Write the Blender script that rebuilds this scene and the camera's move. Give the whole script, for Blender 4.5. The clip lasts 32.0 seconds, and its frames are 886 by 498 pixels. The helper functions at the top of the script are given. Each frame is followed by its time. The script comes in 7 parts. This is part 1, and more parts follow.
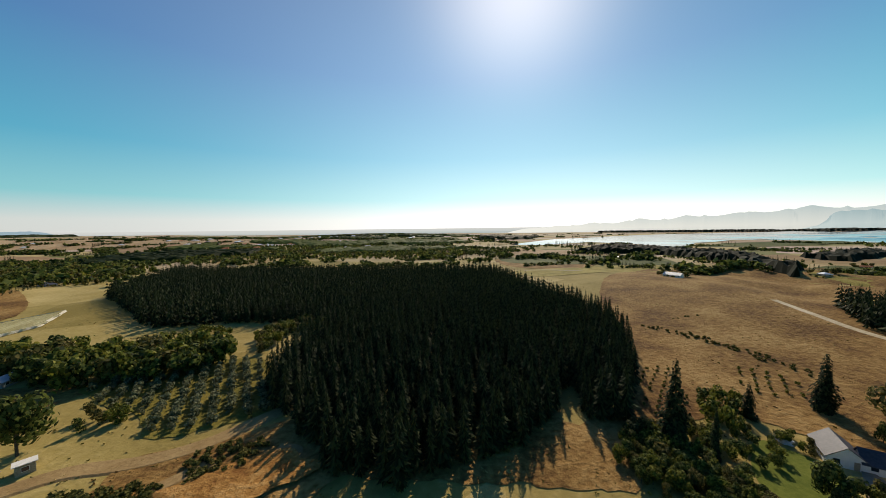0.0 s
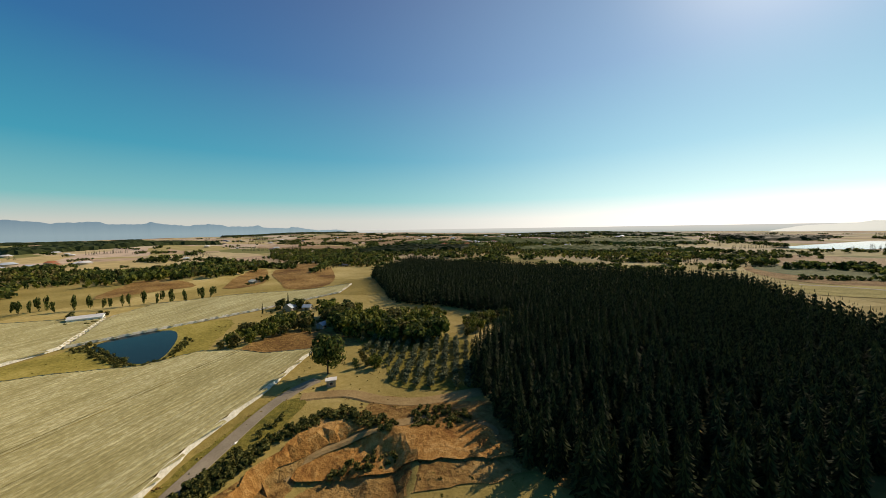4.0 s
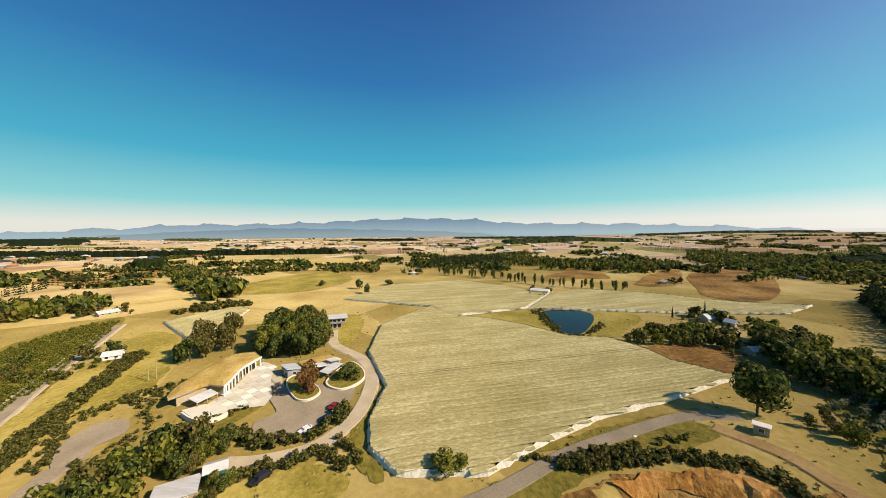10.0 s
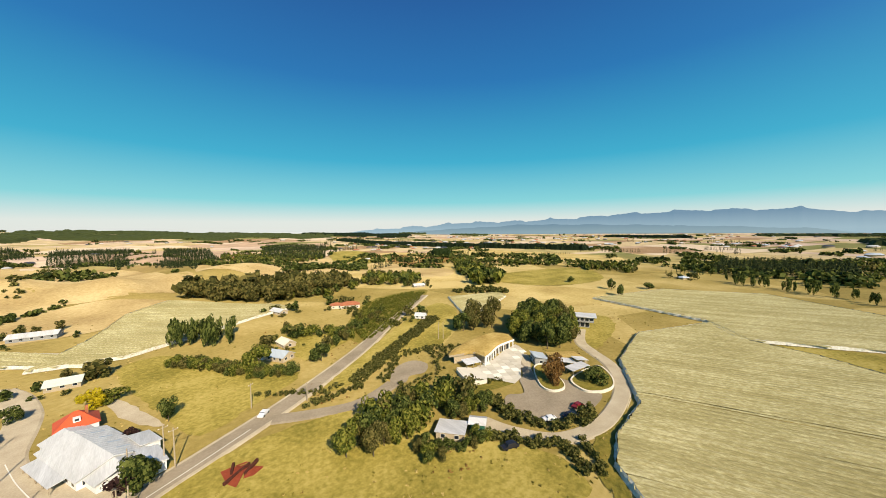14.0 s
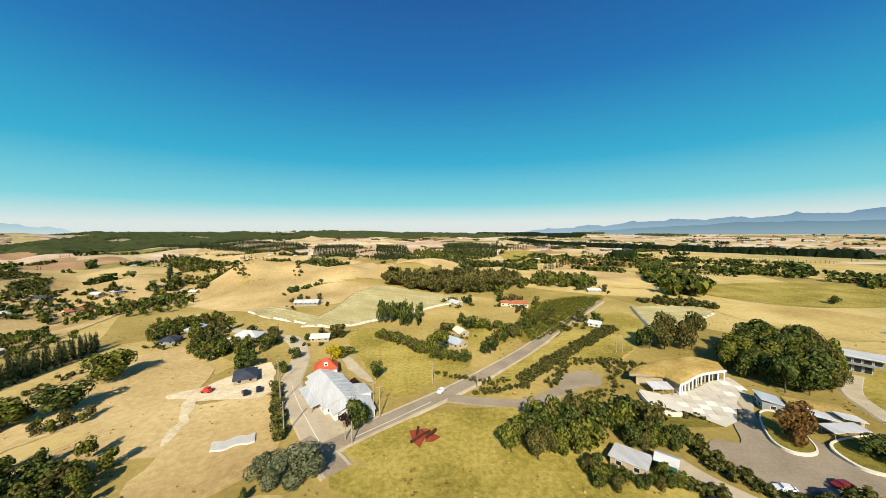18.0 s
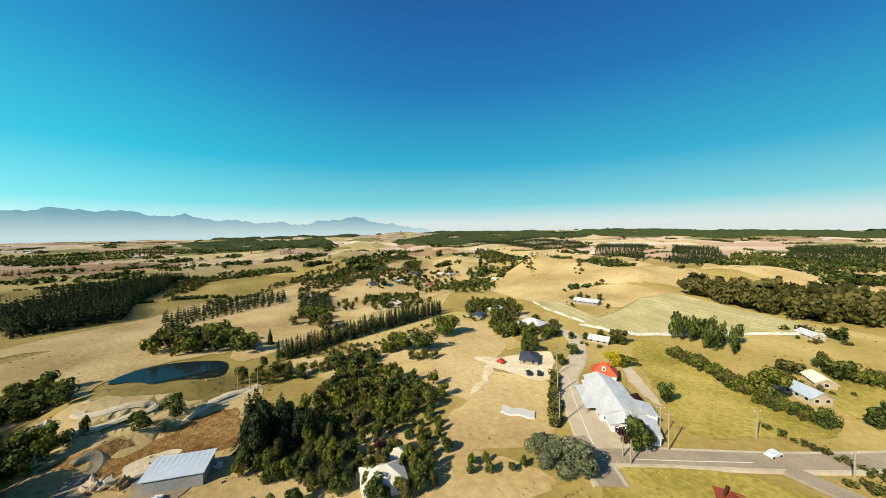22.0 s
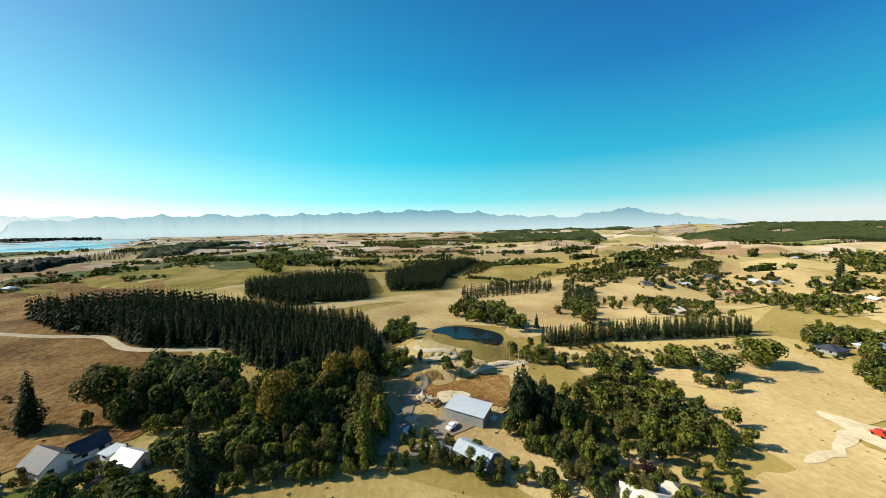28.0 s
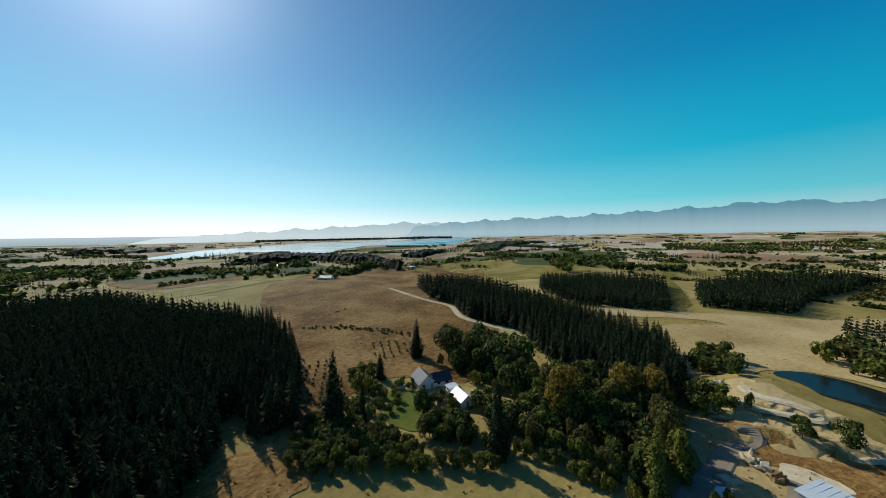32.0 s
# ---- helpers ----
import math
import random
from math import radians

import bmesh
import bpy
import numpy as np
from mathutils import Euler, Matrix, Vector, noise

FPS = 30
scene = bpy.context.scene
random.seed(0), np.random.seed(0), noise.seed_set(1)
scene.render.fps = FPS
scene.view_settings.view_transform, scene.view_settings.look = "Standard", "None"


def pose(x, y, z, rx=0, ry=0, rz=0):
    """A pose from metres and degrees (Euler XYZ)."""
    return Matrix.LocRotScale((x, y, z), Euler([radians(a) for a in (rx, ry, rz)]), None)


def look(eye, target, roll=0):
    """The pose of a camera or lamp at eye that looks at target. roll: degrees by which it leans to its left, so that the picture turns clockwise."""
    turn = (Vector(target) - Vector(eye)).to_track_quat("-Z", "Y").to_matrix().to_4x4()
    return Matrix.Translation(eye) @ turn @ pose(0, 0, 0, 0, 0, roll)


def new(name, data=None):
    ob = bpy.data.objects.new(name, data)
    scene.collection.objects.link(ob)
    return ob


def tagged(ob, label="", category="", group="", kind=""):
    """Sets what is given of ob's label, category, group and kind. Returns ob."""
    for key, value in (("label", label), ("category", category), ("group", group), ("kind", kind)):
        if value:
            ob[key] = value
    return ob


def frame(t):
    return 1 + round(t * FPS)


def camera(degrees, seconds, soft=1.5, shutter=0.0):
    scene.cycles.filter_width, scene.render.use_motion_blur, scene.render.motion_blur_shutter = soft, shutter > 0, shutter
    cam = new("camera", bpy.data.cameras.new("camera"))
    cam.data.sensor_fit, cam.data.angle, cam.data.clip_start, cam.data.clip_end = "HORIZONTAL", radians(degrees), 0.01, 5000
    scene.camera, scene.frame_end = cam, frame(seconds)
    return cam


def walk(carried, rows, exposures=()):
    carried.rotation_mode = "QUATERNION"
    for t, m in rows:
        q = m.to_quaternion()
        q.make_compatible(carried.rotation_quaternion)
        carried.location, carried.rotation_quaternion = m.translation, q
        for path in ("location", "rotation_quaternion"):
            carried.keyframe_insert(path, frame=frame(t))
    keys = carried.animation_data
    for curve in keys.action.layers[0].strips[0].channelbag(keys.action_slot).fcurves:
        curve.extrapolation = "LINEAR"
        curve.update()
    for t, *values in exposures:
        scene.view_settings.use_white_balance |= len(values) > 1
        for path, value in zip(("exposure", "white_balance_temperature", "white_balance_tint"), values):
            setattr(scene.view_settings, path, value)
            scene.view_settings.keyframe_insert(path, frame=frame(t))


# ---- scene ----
import collections

EYE = 60.0  # the drone hovers here, turning on the spot
PATH = [  # seconds, yaw to the left, pitch, roll
    (0, 0.23, -3.42, 0.75),
    (0.5, 4.24, -3.29, 0.93),
    (1, 7.72, -3.30, 0.9),
    (1.5, 11.34, -3.45, 0.98),
    (2, 15.44, -3.31, 0.96),
    (2.5, 20.97, -3.30, 0.87),
    (4.5, 38.89, -3.22, 0.84),
    (5, 45.48, -3.09, 0.79),
    (5.5, 51.87, -2.87, 0.87),
    (6, 56.66, -2.88, 1),
    (6.5, 60.57, -2.75, 0.91),
    (7, 65.55, -2.66, 0.8),
    (7.5, 72.08, -2.66, 0.85),
    (8, 78.58, -2.66, 0.68),
    (8.5, 83.67, -2.62, 0.63),
    (9, 87.63, -2.63, 0.58),
    (9.5, 92.53, -2.70, 0.53),
    (10, 97.77, -2.74, 0.51),
    (10.5, 102.4, -2.72, 0.44),
    (11, 106.81, -2.80, 0.4),
    (11.5, 111.45, -2.57, 0.32),
    (12, 117.73, -2.74, 0.18),
    (12.5, 122.25, -2.85, 0.24),
    (13, 126.25, -2.77, 0.32),
    (13.5, 132.4, -3.21, 0.5),
    (14, 139.19, -3.05, 0.57),
    (14.5, 144.35, -3.13, 0.38),
    (16.5, 156.45, -3.13, 0.66),
    (17, 163.2, -3.01, 0.52),
    (17.5, 166.64, -2.95, 0.52),
    (18, 168.06, -2.82, 0.56),
    (18.5, 171.67, -2.86, 0.7),
    (19, 176.49, -2.94, 0.77),
    (19.5, 182.71, -2.83, 0.64),
    (20, 189.54, -2.88, 0.61),
    (20.5, 195.12, -2.97, 0.54),
    (21, 201.16, -2.66, 0.72),
    (21.5, 207.96, -2.50, 0.66),
    (22, 214.2, -2.59, 0.65),
    (22.5, 220.09, -2.59, 0.64),
    (23, 223.95, -2.80, 0.48),
    (23.5, 228.83, -2.75, 0.52),
    (24, 235.04, -2.85, 0.51),
    (24.5, 241.89, -2.74, 0.56),
    (25, 249.51, -2.58, 0.37),
    (25.5, 256.26, -2.76, 0.29),
    (27.5, 260.71, -3.19, 0.72),
    (28, 258.1, -3.36, 0.63),
    (28.5, 257.98, -3.49, 0.69),
    (29, 258.87, -3.41, 0.78),
    (29.5, 265.72, -3.69, 0.99),
    (30, 284.5, -2.82, 1.11),
    (30.5, 297.02, -2.67, 1.13),
    (31, 301.2, -2.63, 1.04),
    (31.5, 304.66, -2.66, 0.87),
    (32, 305.57, -2.65, 0.84),
]
cam = camera(106.5, 32.0, soft=0.5)
walk(cam, [(t, pose(0, 0, EYE, 90 + p, r, a)) for t, a, p, r in PATH],
     exposures=[(0, 0.04, 7400, 16), (2.5, 0.02, 7500, 16), (5, -0.04, 7900, 18), (9, 0.34, 7900, 19), (14, 0.37, 7300, 15), (20, 0.34, 6900, 12), (25, 0.4, 6800, 10),
                (29, 0.5, 6800, 8), (30, 0.26, 6450, 7), (31, -0.02, 6150, 7), (32, -0.2, 6150, 7)])

# ---- light ----
SUN_AZ, SUN_EL = -13.0, 34.0
world = bpy.data.worlds.new("world")
scene.world = world
world.use_nodes = True
wn, wl = world.node_tree.nodes, world.node_tree.links
sky = wn.new("ShaderNodeTexSky")
sky.sky_type, sky.sun_disc = "NISHITA", False
sky.sun_elevation, sky.sun_rotation = radians(SUN_EL), radians(-SUN_AZ)
sky.altitude, sky.air_density, sky.dust_density, sky.ozone_density = 100, 1.0, 0.5, 4.0


def math_node(op, a, b=None):
    n = wn.new("ShaderNodeMath")
    n.operation = op
    for i, v in enumerate((a, b)):
        if isinstance(v, (int, float)):
            n.inputs[i].default_value = v
        elif v is not None:
            wl.new(v, n.inputs[i])
    return n.outputs[0]


def rgb_mix(fac, a, b):
    n = wn.new("ShaderNodeMix")
    n.data_type = "RGBA"
    for i, v in ((0, fac), (6, a), (7, b)):
        if isinstance(v, (int, float, tuple)):
            n.inputs[i].default_value = v
        else:
            wl.new(v, n.inputs[i])
    return n.outputs[2]


# clear air: the texture's own light, deepened to a saturated blue above and a cyan belt below, with white haze low down and round the sun
coord, sep, ramp = (wn.new("ShaderNode" + k) for k in ("TexCoord", "SeparateXYZ", "ValToRGB"))
wl.new(coord.outputs["Generated"], sep.inputs[0])
wl.new(math_node("ADD", sep.outputs[2], 0.02), ramp.inputs[0])
stops = ((0.0, (0.68, 0.76, 0.78)), (0.05, (0.66, 0.78, 0.80)), (0.105, (0.19, 0.64, 0.74)), (0.22, (0.018, 0.41, 0.65)), (0.42, (0.008, 0.18, 0.49)), (0.62, (0.010, 0.095, 0.345)), (1.0, (0.008, 0.05, 0.2)))
for i, (p, c) in enumerate(stops):
    e = ramp.color_ramp.elements[i] if i < 2 else ramp.color_ramp.elements.new(p)
    e.position, e.color = p, (*c, 1)
scaled = wn.new("ShaderNodeVectorMath")
scaled.operation = "SCALE"
scaled.inputs["Scale"].default_value = 0.06
wl.new(sky.outputs[0], scaled.inputs[0])
clear = rgb_mix(0.1, ramp.outputs[0], scaled.outputs[0])


def glare(az, el, power, colour):
    """Light that gathers round one bearing and height of the sky."""
    dot, out = wn.new("ShaderNodeVectorMath"), wn.new("ShaderNodeVectorMath")
    dot.operation, out.operation = "DOT_PRODUCT", "SCALE"
    dot.inputs[1].default_value = (-math.sin(radians(az)) * math.cos(radians(el)), math.cos(radians(az)) * math.cos(radians(el)), math.sin(radians(el)))
    wl.new(coord.outputs["Generated"], dot.inputs[0])
    wl.new(math_node("POWER", math_node("MAXIMUM", dot.outputs["Value"], 0.0), power), out.inputs["Scale"])
    out.inputs[0].default_value = colour
    return out.outputs[0]


def plus(a, c):
    n = wn.new("ShaderNodeVectorMath")
    n.operation = "ADD"
    wl.new(a, n.inputs[0]), wl.new(c, n.inputs[1])
    return n.outputs[0]


thick = wn.new("ShaderNodeVectorMath")  # sea haze lit from behind, low under the sun
thick.operation = "SCALE"
wl.new(glare(SUN_AZ - 12, 4, 3.0, (0.66, 0.57, 0.52)), thick.inputs[0])
wl.new(math_node("POWER", math_node("SUBTRACT", 1.0, math_node("ABSOLUTE", sep.outputs[2])), 5.2), thick.inputs["Scale"])
total = clear
for term in (glare(SUN_AZ, SUN_EL + 1, 60.0, (0.62, 0.56, 0.48)), glare(SUN_AZ, SUN_EL - 10, 4.5, (0.19, 0.31, 0.38)), glare(SUN_AZ + 36, 16, 3.0, (0.08, 0.10, 0.13)), glare(SUN_AZ - 70, 4, 5.0, (0.0, 0.17, 0.17)), thick.outputs[0]):
    total = plus(total, term)
wl.new(total, wn["Background"].inputs[0])
wn["Background"].inputs[1].default_value = 0.85
sun_dir = Vector((-math.sin(radians(SUN_AZ)) * math.cos(radians(SUN_EL)), math.cos(radians(SUN_AZ)) * math.cos(radians(SUN_EL)), math.sin(radians(SUN_EL))))
lamp = bpy.data.lights.new("sun", "SUN")
lamp.energy, lamp.angle, lamp.color = 5.0, radians(0.55), (1.0, 0.94, 0.8)
new("sun", lamp).matrix_basis = look(sun_dir * 1000, (0, 0, 0))

# ---- lie of the land ----
# terrain
def smooth(a, b, v):
    s = np.clip((v - a) / (b - a), 0, 1)
    return s * s * (3 - 2 * s)


def bell(v, mid, wide):
    return np.exp(-(((v - mid + 180) % 360 - 180) / wide) ** 2)


def gullies(x, y):
    """Phase of the long folds in the western hills; the gully bottoms lie where its sine is nought."""
    return (0.93 * x - 0.37 * y + 34 * np.sin(y / 170 + 0.8) + 22 * np.sin((x + y) / 120)) / 47


def relief(x, y):
    """Height of the ground: near level round the drone, rolling hills further out, ridges far off."""
    d = np.hypot(x, y)
    az = np.degrees(np.arctan2(-x, y))
    wx, wy = x + 25 * np.sin(y / 130), y + 25 * np.sin(x / 150)
    roll = np.sin(wx / 83 + 1.3) + np.sin(wy / 97 + 0.4) + 0.7 * np.sin((wx + wy) / 61) + 0.6 * np.sin((wx - 1.7 * wy) / 140)
    roll = roll + 1.1 * (0.6 - np.abs(np.sin((0.9 * wx + wy) / 104))) + 0.8 * (0.6 - np.abs(np.sin((wx - 0.5 * wy) / 88 + 0.7)))
    near = 1 - 0.8 * smooth(700, 1300, d)
    roll = roll + near * (0.75 * np.sin(wx / 19) * np.sin(wy / 23 + 0.5) + 0.55 * np.sin((wx + 0.6 * wy) / 21) + 0.6 * (0.5 - np.abs(np.sin((0.4 * wx - wy) / 38))))
    gully = np.abs(np.sin(gullies(x, y))) - 0.6
    west = bell(az, 232, 42) * smooth(260, 420, d)
    roll = roll * (1 - 0.35 * west) + 2.6 * gully * west
    hilly = bell(az, 222, 38) + 0.7 * bell(az, 300, 25) + 0.3 * bell(az, 165, 30) + 0.25 * bell(az, 60, 30)
    hilly = hilly * (1 - 0.9 * smooth(500, 900, d) * bell(az, 335, 26))
    h = smooth(170, 520, d) * np.minimum(hilly, 1.1) * (6.2 * roll + 5)
    h = h + 11 * np.exp(-((x - 215) / 95) ** 2 - ((y - 300) / 130) ** 2)
    far = 72 * bell(az, 195, 42) + 36 * bell(az, 50, 20) + 14 * bell(az, 110, 40) + 20 * bell(az, 268, 26)
    for kx, ky, kh, kr in ((150, -425, 13, 34), (96, -440, 15, 40), (38, -415, 12, 34), (-14, -462, 13, 44), (-80, -520, 12, 55)):  # bald knolls
        h = h + kh * np.exp(-((x - kx) ** 2 + (y - ky) ** 2) / kr ** 2) * (0.9 + 0.1 * np.sin((x + 0.3 * y) / 9))
    pit = np.hypot((x + 66) / 20, (y - 46) / 24)
    h = h - 4.0 * (1 - smooth(0.74, 1.04, pit)) - 1.8 * (1 - smooth(0.3, 0.5, pit))
    bench = np.exp(-((y + 34) / 26) ** 4) * (1 - smooth(150, 172, x))
    h = h + bench * (3.0 * smooth(118, 123, x + 0.25 * y) + 2.6 * smooth(129, 134, x + 0.2 * y)) + 4.5 * np.exp(-((x - 158) / 13) ** 2 - ((y + 22) / 15) ** 2)
    for kx, ky, kh, kr in ((1500, -1700, 30, 300), (1150, -1950, 18, 320), (-1700, 370, 20, 260), (-1500, 1500, 16, 420), (-900, 1400, 10, 300), (-350, 1900, 30, 650)):  # far hills
        h = h + kh * np.exp(-((x - kx) ** 2 + (y - ky) ** 2) / kr ** 2)
    return h + smooth(900, 3600, d) * far * (1 + 0.12 * np.sin(x / 310) * np.sin(y / 270))
# end terrain

# ---- tools ----
def mat(name, *cols, scale=1.0, rough=0.9, bump=0.0, big=0.0, metal=0.0, stretch=(1, 1, 1), rand=0.0, turn=0.0, fine=6.0, amount=0.5, spec=0.3, parcels=0.0, tight=0.14, thin=0.0):
    """A surface whose colour runs through cols by noise of that size in metres, with a broader noise (big metres) over it and bump."""
    m = bpy.data.materials.new(name)
    m.use_nodes = True
    n, l = m.node_tree.nodes, m.node_tree.links
    b = n["Principled BSDF"]
    b.inputs["Roughness"].default_value, b.inputs["Metallic"].default_value = rough, metal
    b.inputs["Specular IOR Level"].default_value = spec if rough < 0.65 else 0.08
    if rough > 0.65:
        b.inputs["Diffuse Roughness"].default_value = 0.4
    pos = n.new("ShaderNodeNewGeometry")
    mp = n.new("ShaderNodeMapping")
    spun = n.new("ShaderNodeMapping")
    spun.inputs["Rotation"].default_value = (0, 0, -turn)
    mp.inputs["Scale"].default_value = stretch
    l.new(pos.outputs["Position"], spun.inputs[0]), l.new(spun.outputs[0], mp.inputs[0])
    a = n.new("ShaderNodeTexNoise")
    a.inputs["Scale"].default_value, a.inputs["Detail"].default_value = 1 / scale, fine
    a.inputs["Roughness"].default_value = 0.65
    l.new(mp.outputs[0], a.inputs["Vector"])
    val = a.outputs["Fac"]
    if big:
        c = n.new("ShaderNodeTexNoise")
        c.inputs["Scale"].default_value, c.inputs["Detail"].default_value = 1 / big, 4
        l.new(mp.outputs[0], c.inputs["Vector"])
        mx = n.new("ShaderNodeMix")
        mx.inputs[0].default_value = amount
        l.new(val, mx.inputs[2]), l.new(c.outputs["Fac"], mx.inputs[3])
        val = mx.outputs[0]
    if parcels:
        vo = n.new("ShaderNodeTexVoronoi")
        vo.inputs["Scale"].default_value, vo.inputs["Randomness"].default_value = 1 / parcels, 0.8
        l.new(mp.outputs[0], vo.inputs["Vector"])
        sp = n.new("ShaderNodeSeparateColor")
        mv = n.new("ShaderNodeMix")
        mv.inputs[0].default_value = 0.22
        l.new(vo.outputs["Color"], sp.inputs[0]), l.new(val, mv.inputs[2]), l.new(sp.outputs[0], mv.inputs[3])
        val = mv.outputs[0]
    if rand:
        info = n.new("ShaderNodeObjectInfo")
        geo = n.new("ShaderNodeNewGeometry")
        add = n.new("ShaderNodeMath")
        add.operation = "ADD"
        l.new(info.outputs["Random"], add.inputs[0]), l.new(geo.outputs["Random Per Island"], add.inputs[1])
        fr = n.new("ShaderNodeMath")
        fr.operation = "FRACT"
        l.new(add.outputs[0], fr.inputs[0])
        mr = n.new("ShaderNodeMix")
        mr.inputs[0].default_value = rand
        l.new(val, mr.inputs[2]), l.new(fr.outputs[0], mr.inputs[3])
        val = mr.outputs[0]
    r = n.new("ShaderNodeValToRGB")
    e = r.color_ramp.elements
    lo, hi = 0.5 - tight, 0.5 + tight
    for i, col in enumerate(cols):
        p = lo + (hi - lo) * i / max(1, len(cols) - 1)
        if i < 2:
            e[i].position, e[i].color = p, (*col, 1)
        else:
            e.new(p).color = (*col, 1)
    if len(cols) == 1:
        e[1].color = (*cols[0], 1)
    l.new(val, r.inputs[0]), l.new(r.outputs[0], b.inputs["Base Color"])
    if thin:  # leaves let some light through
        tr, both_ = n.new("ShaderNodeBsdfTranslucent"), n.new("ShaderNodeMixShader")
        both_.inputs[0].default_value = thin
        l.new(r.outputs[0], tr.inputs[0]), l.new(b.outputs[0], both_.inputs[1]), l.new(tr.outputs[0], both_.inputs[2])
        l.new(both_.outputs[0], n["Material Output"].inputs[0])
    if bump:
        bp = n.new("ShaderNodeBump")
        bp.inputs["Strength"].default_value, bp.inputs["Distance"].default_value = min(bump, 1), scale * 0.5
        l.new(a.outputs["Fac"], bp.inputs["Height"]), l.new(bp.outputs[0], b.inputs["Normal"])
    return m


def mesh_of(name, verts, faces, material=None, flat=True):
    me = bpy.data.meshes.new(name)
    me.from_pydata(verts, [], faces)
    if material:
        me.materials.append(material)
    if not flat:
        me.shade_smooth()
    return me


def from_bm(name, bm, material=None, flat=True):
    me = bpy.data.meshes.new(name)
    bm.to_mesh(me)
    bm.free()
    if material:
        me.materials.append(material)
    if not flat:
        me.shade_smooth()
    return me


def part(name, shape, material, parent=None, label=""):
    """One mesh object, from a bmesh or a mesh, under its thing."""
    me = from_bm(name, shape, material) if isinstance(shape, bmesh.types.BMesh) else shape
    ob = new(name, me)
    if material and not me.materials:
        me.materials.append(material)
    ob.parent = parent
    if label:
        ob["label"] = label
    return ob


def high(x, y):
    return float(relief(np.float64(x), np.float64(y)))


def rounded(pts, closed=True, steps=5):
    """A smooth curve through a few points."""
    p = [Vector(q) for q in pts]
    n, out = len(p), []
    for i in range(n if closed else n - 1):
        a, b, c, d = (p[(i + k) % n] if closed else p[min(max(i + k, 0), n - 1)] for k in (-1, 0, 1, 2))
        for s in range(steps):
            t = s / steps
            out.append(0.5 * ((2 * b) + (c - a) * t + (2 * a - 5 * b + 4 * c - d) * t * t + (3 * b - a - 3 * c + d) * t ** 3))
    if not closed:
        out.append(p[-1])
    return out


def drape(name, pts, material, lift=0.12, curve=True, steps=4, ragged=0.0):
    """A patch of ground with that outline, laid over the relief."""
    line = rounded(pts, True, steps) if curve else [Vector(p) for p in pts]
    if ragged:
        fine = []
        for p, q in zip(line, line[1:] + line[:1]):
            n = max(1, min(12, int((q - p).length / 2.5)))
            fine += [p + (q - p) * (k / n) for k in range(n)]
        line = [p + Vector((noise.noise((p.x / 4, p.y / 4, 1)), noise.noise((p.x / 4, p.y / 4, 9)))) * ragged * 1.6 for p in fine]
    bm = bmesh.new()
    vs = [bm.verts.new((p[0], p[1], 0)) for p in line]
    es = [bm.edges.new((vs[i], vs[(i + 1) % len(vs)])) for i in range(len(vs))]
    bmesh.ops.triangle_fill(bm, edges=es, use_beauty=True)
    for _ in range(6):
        long = [e for e in bm.edges if e.calc_length() > max(6.0, 0.05 * (e.verts[0].co + e.verts[1].co).length / 2)]
        if not long or len(bm.faces) > 6000:
            break
        bmesh.ops.subdivide_edges(bm, edges=long, cuts=1)
        bmesh.ops.triangulate(bm, faces=bm.faces)
    for v in bm.verts:
        v.co.z = high(v.co.x, v.co.y) + lift + 0.0005 * math.hypot(v.co.x, v.co.y)
    bmesh.ops.recalc_face_normals(bm, faces=bm.faces)
    up = sum(f.normal.z for f in bm.faces)
    if up < 0:
        bmesh.ops.reverse_faces(bm, faces=bm.faces)
    return part(name, bm, material)


def strip(name, pts, width, material, lift=0.2, side=0.0, thick=0.5):
    """A ribbon along a smooth line: a road, a path, a kerb or a bank."""
    c = rounded(pts, False, 8)
    bm = bmesh.new()
    rows = []
    for i, p in enumerate(c):
        d = (c[min(i + 1, len(c) - 1)] - c[max(i - 1, 0)]).normalized()
        s = Vector((-d.y, d.x))
        z = high(p.x, p.y) + lift + 0.0005 * p.length
        row = [(p + s * (side + width / 2)).to_3d(), (p + s * (side - width / 2)).to_3d()]
        for q in row:
            q.z = z
        if thick:
            out_ = s.to_3d() * 0.9 - Vector((0, 0, thick))
            row = [row[0] + out_, row[0], row[1], row[1] - s.to_3d() * 0.9 - Vector((0, 0, thick))]
        rows.append([bm.verts.new(q) for q in row])
    for a, b in zip(rows, rows[1:]):
        for k in range(len(a) - 1):
            bm.faces.new((a[k], b[k], b[k + 1], a[k + 1]))
    bmesh.ops.recalc_face_normals(bm, faces=bm.faces)
    if sum(f.normal.z for f in bm.faces) < 0:
        bmesh.ops.reverse_faces(bm, faces=bm.faces)
    return part(name, bm, material)


def inside(x, y, poly):
    hit = np.zeros(np.shape(x), bool)
    for (ax, ay), (bx, by) in zip(poly, poly[1:] + poly[:1]):
        cross = ((ay > y) != (by > y)) & (x < (bx - ax) * (y - ay) / ((by - ay) or 1e-9) + ax)
        hit ^= cross
    return hit


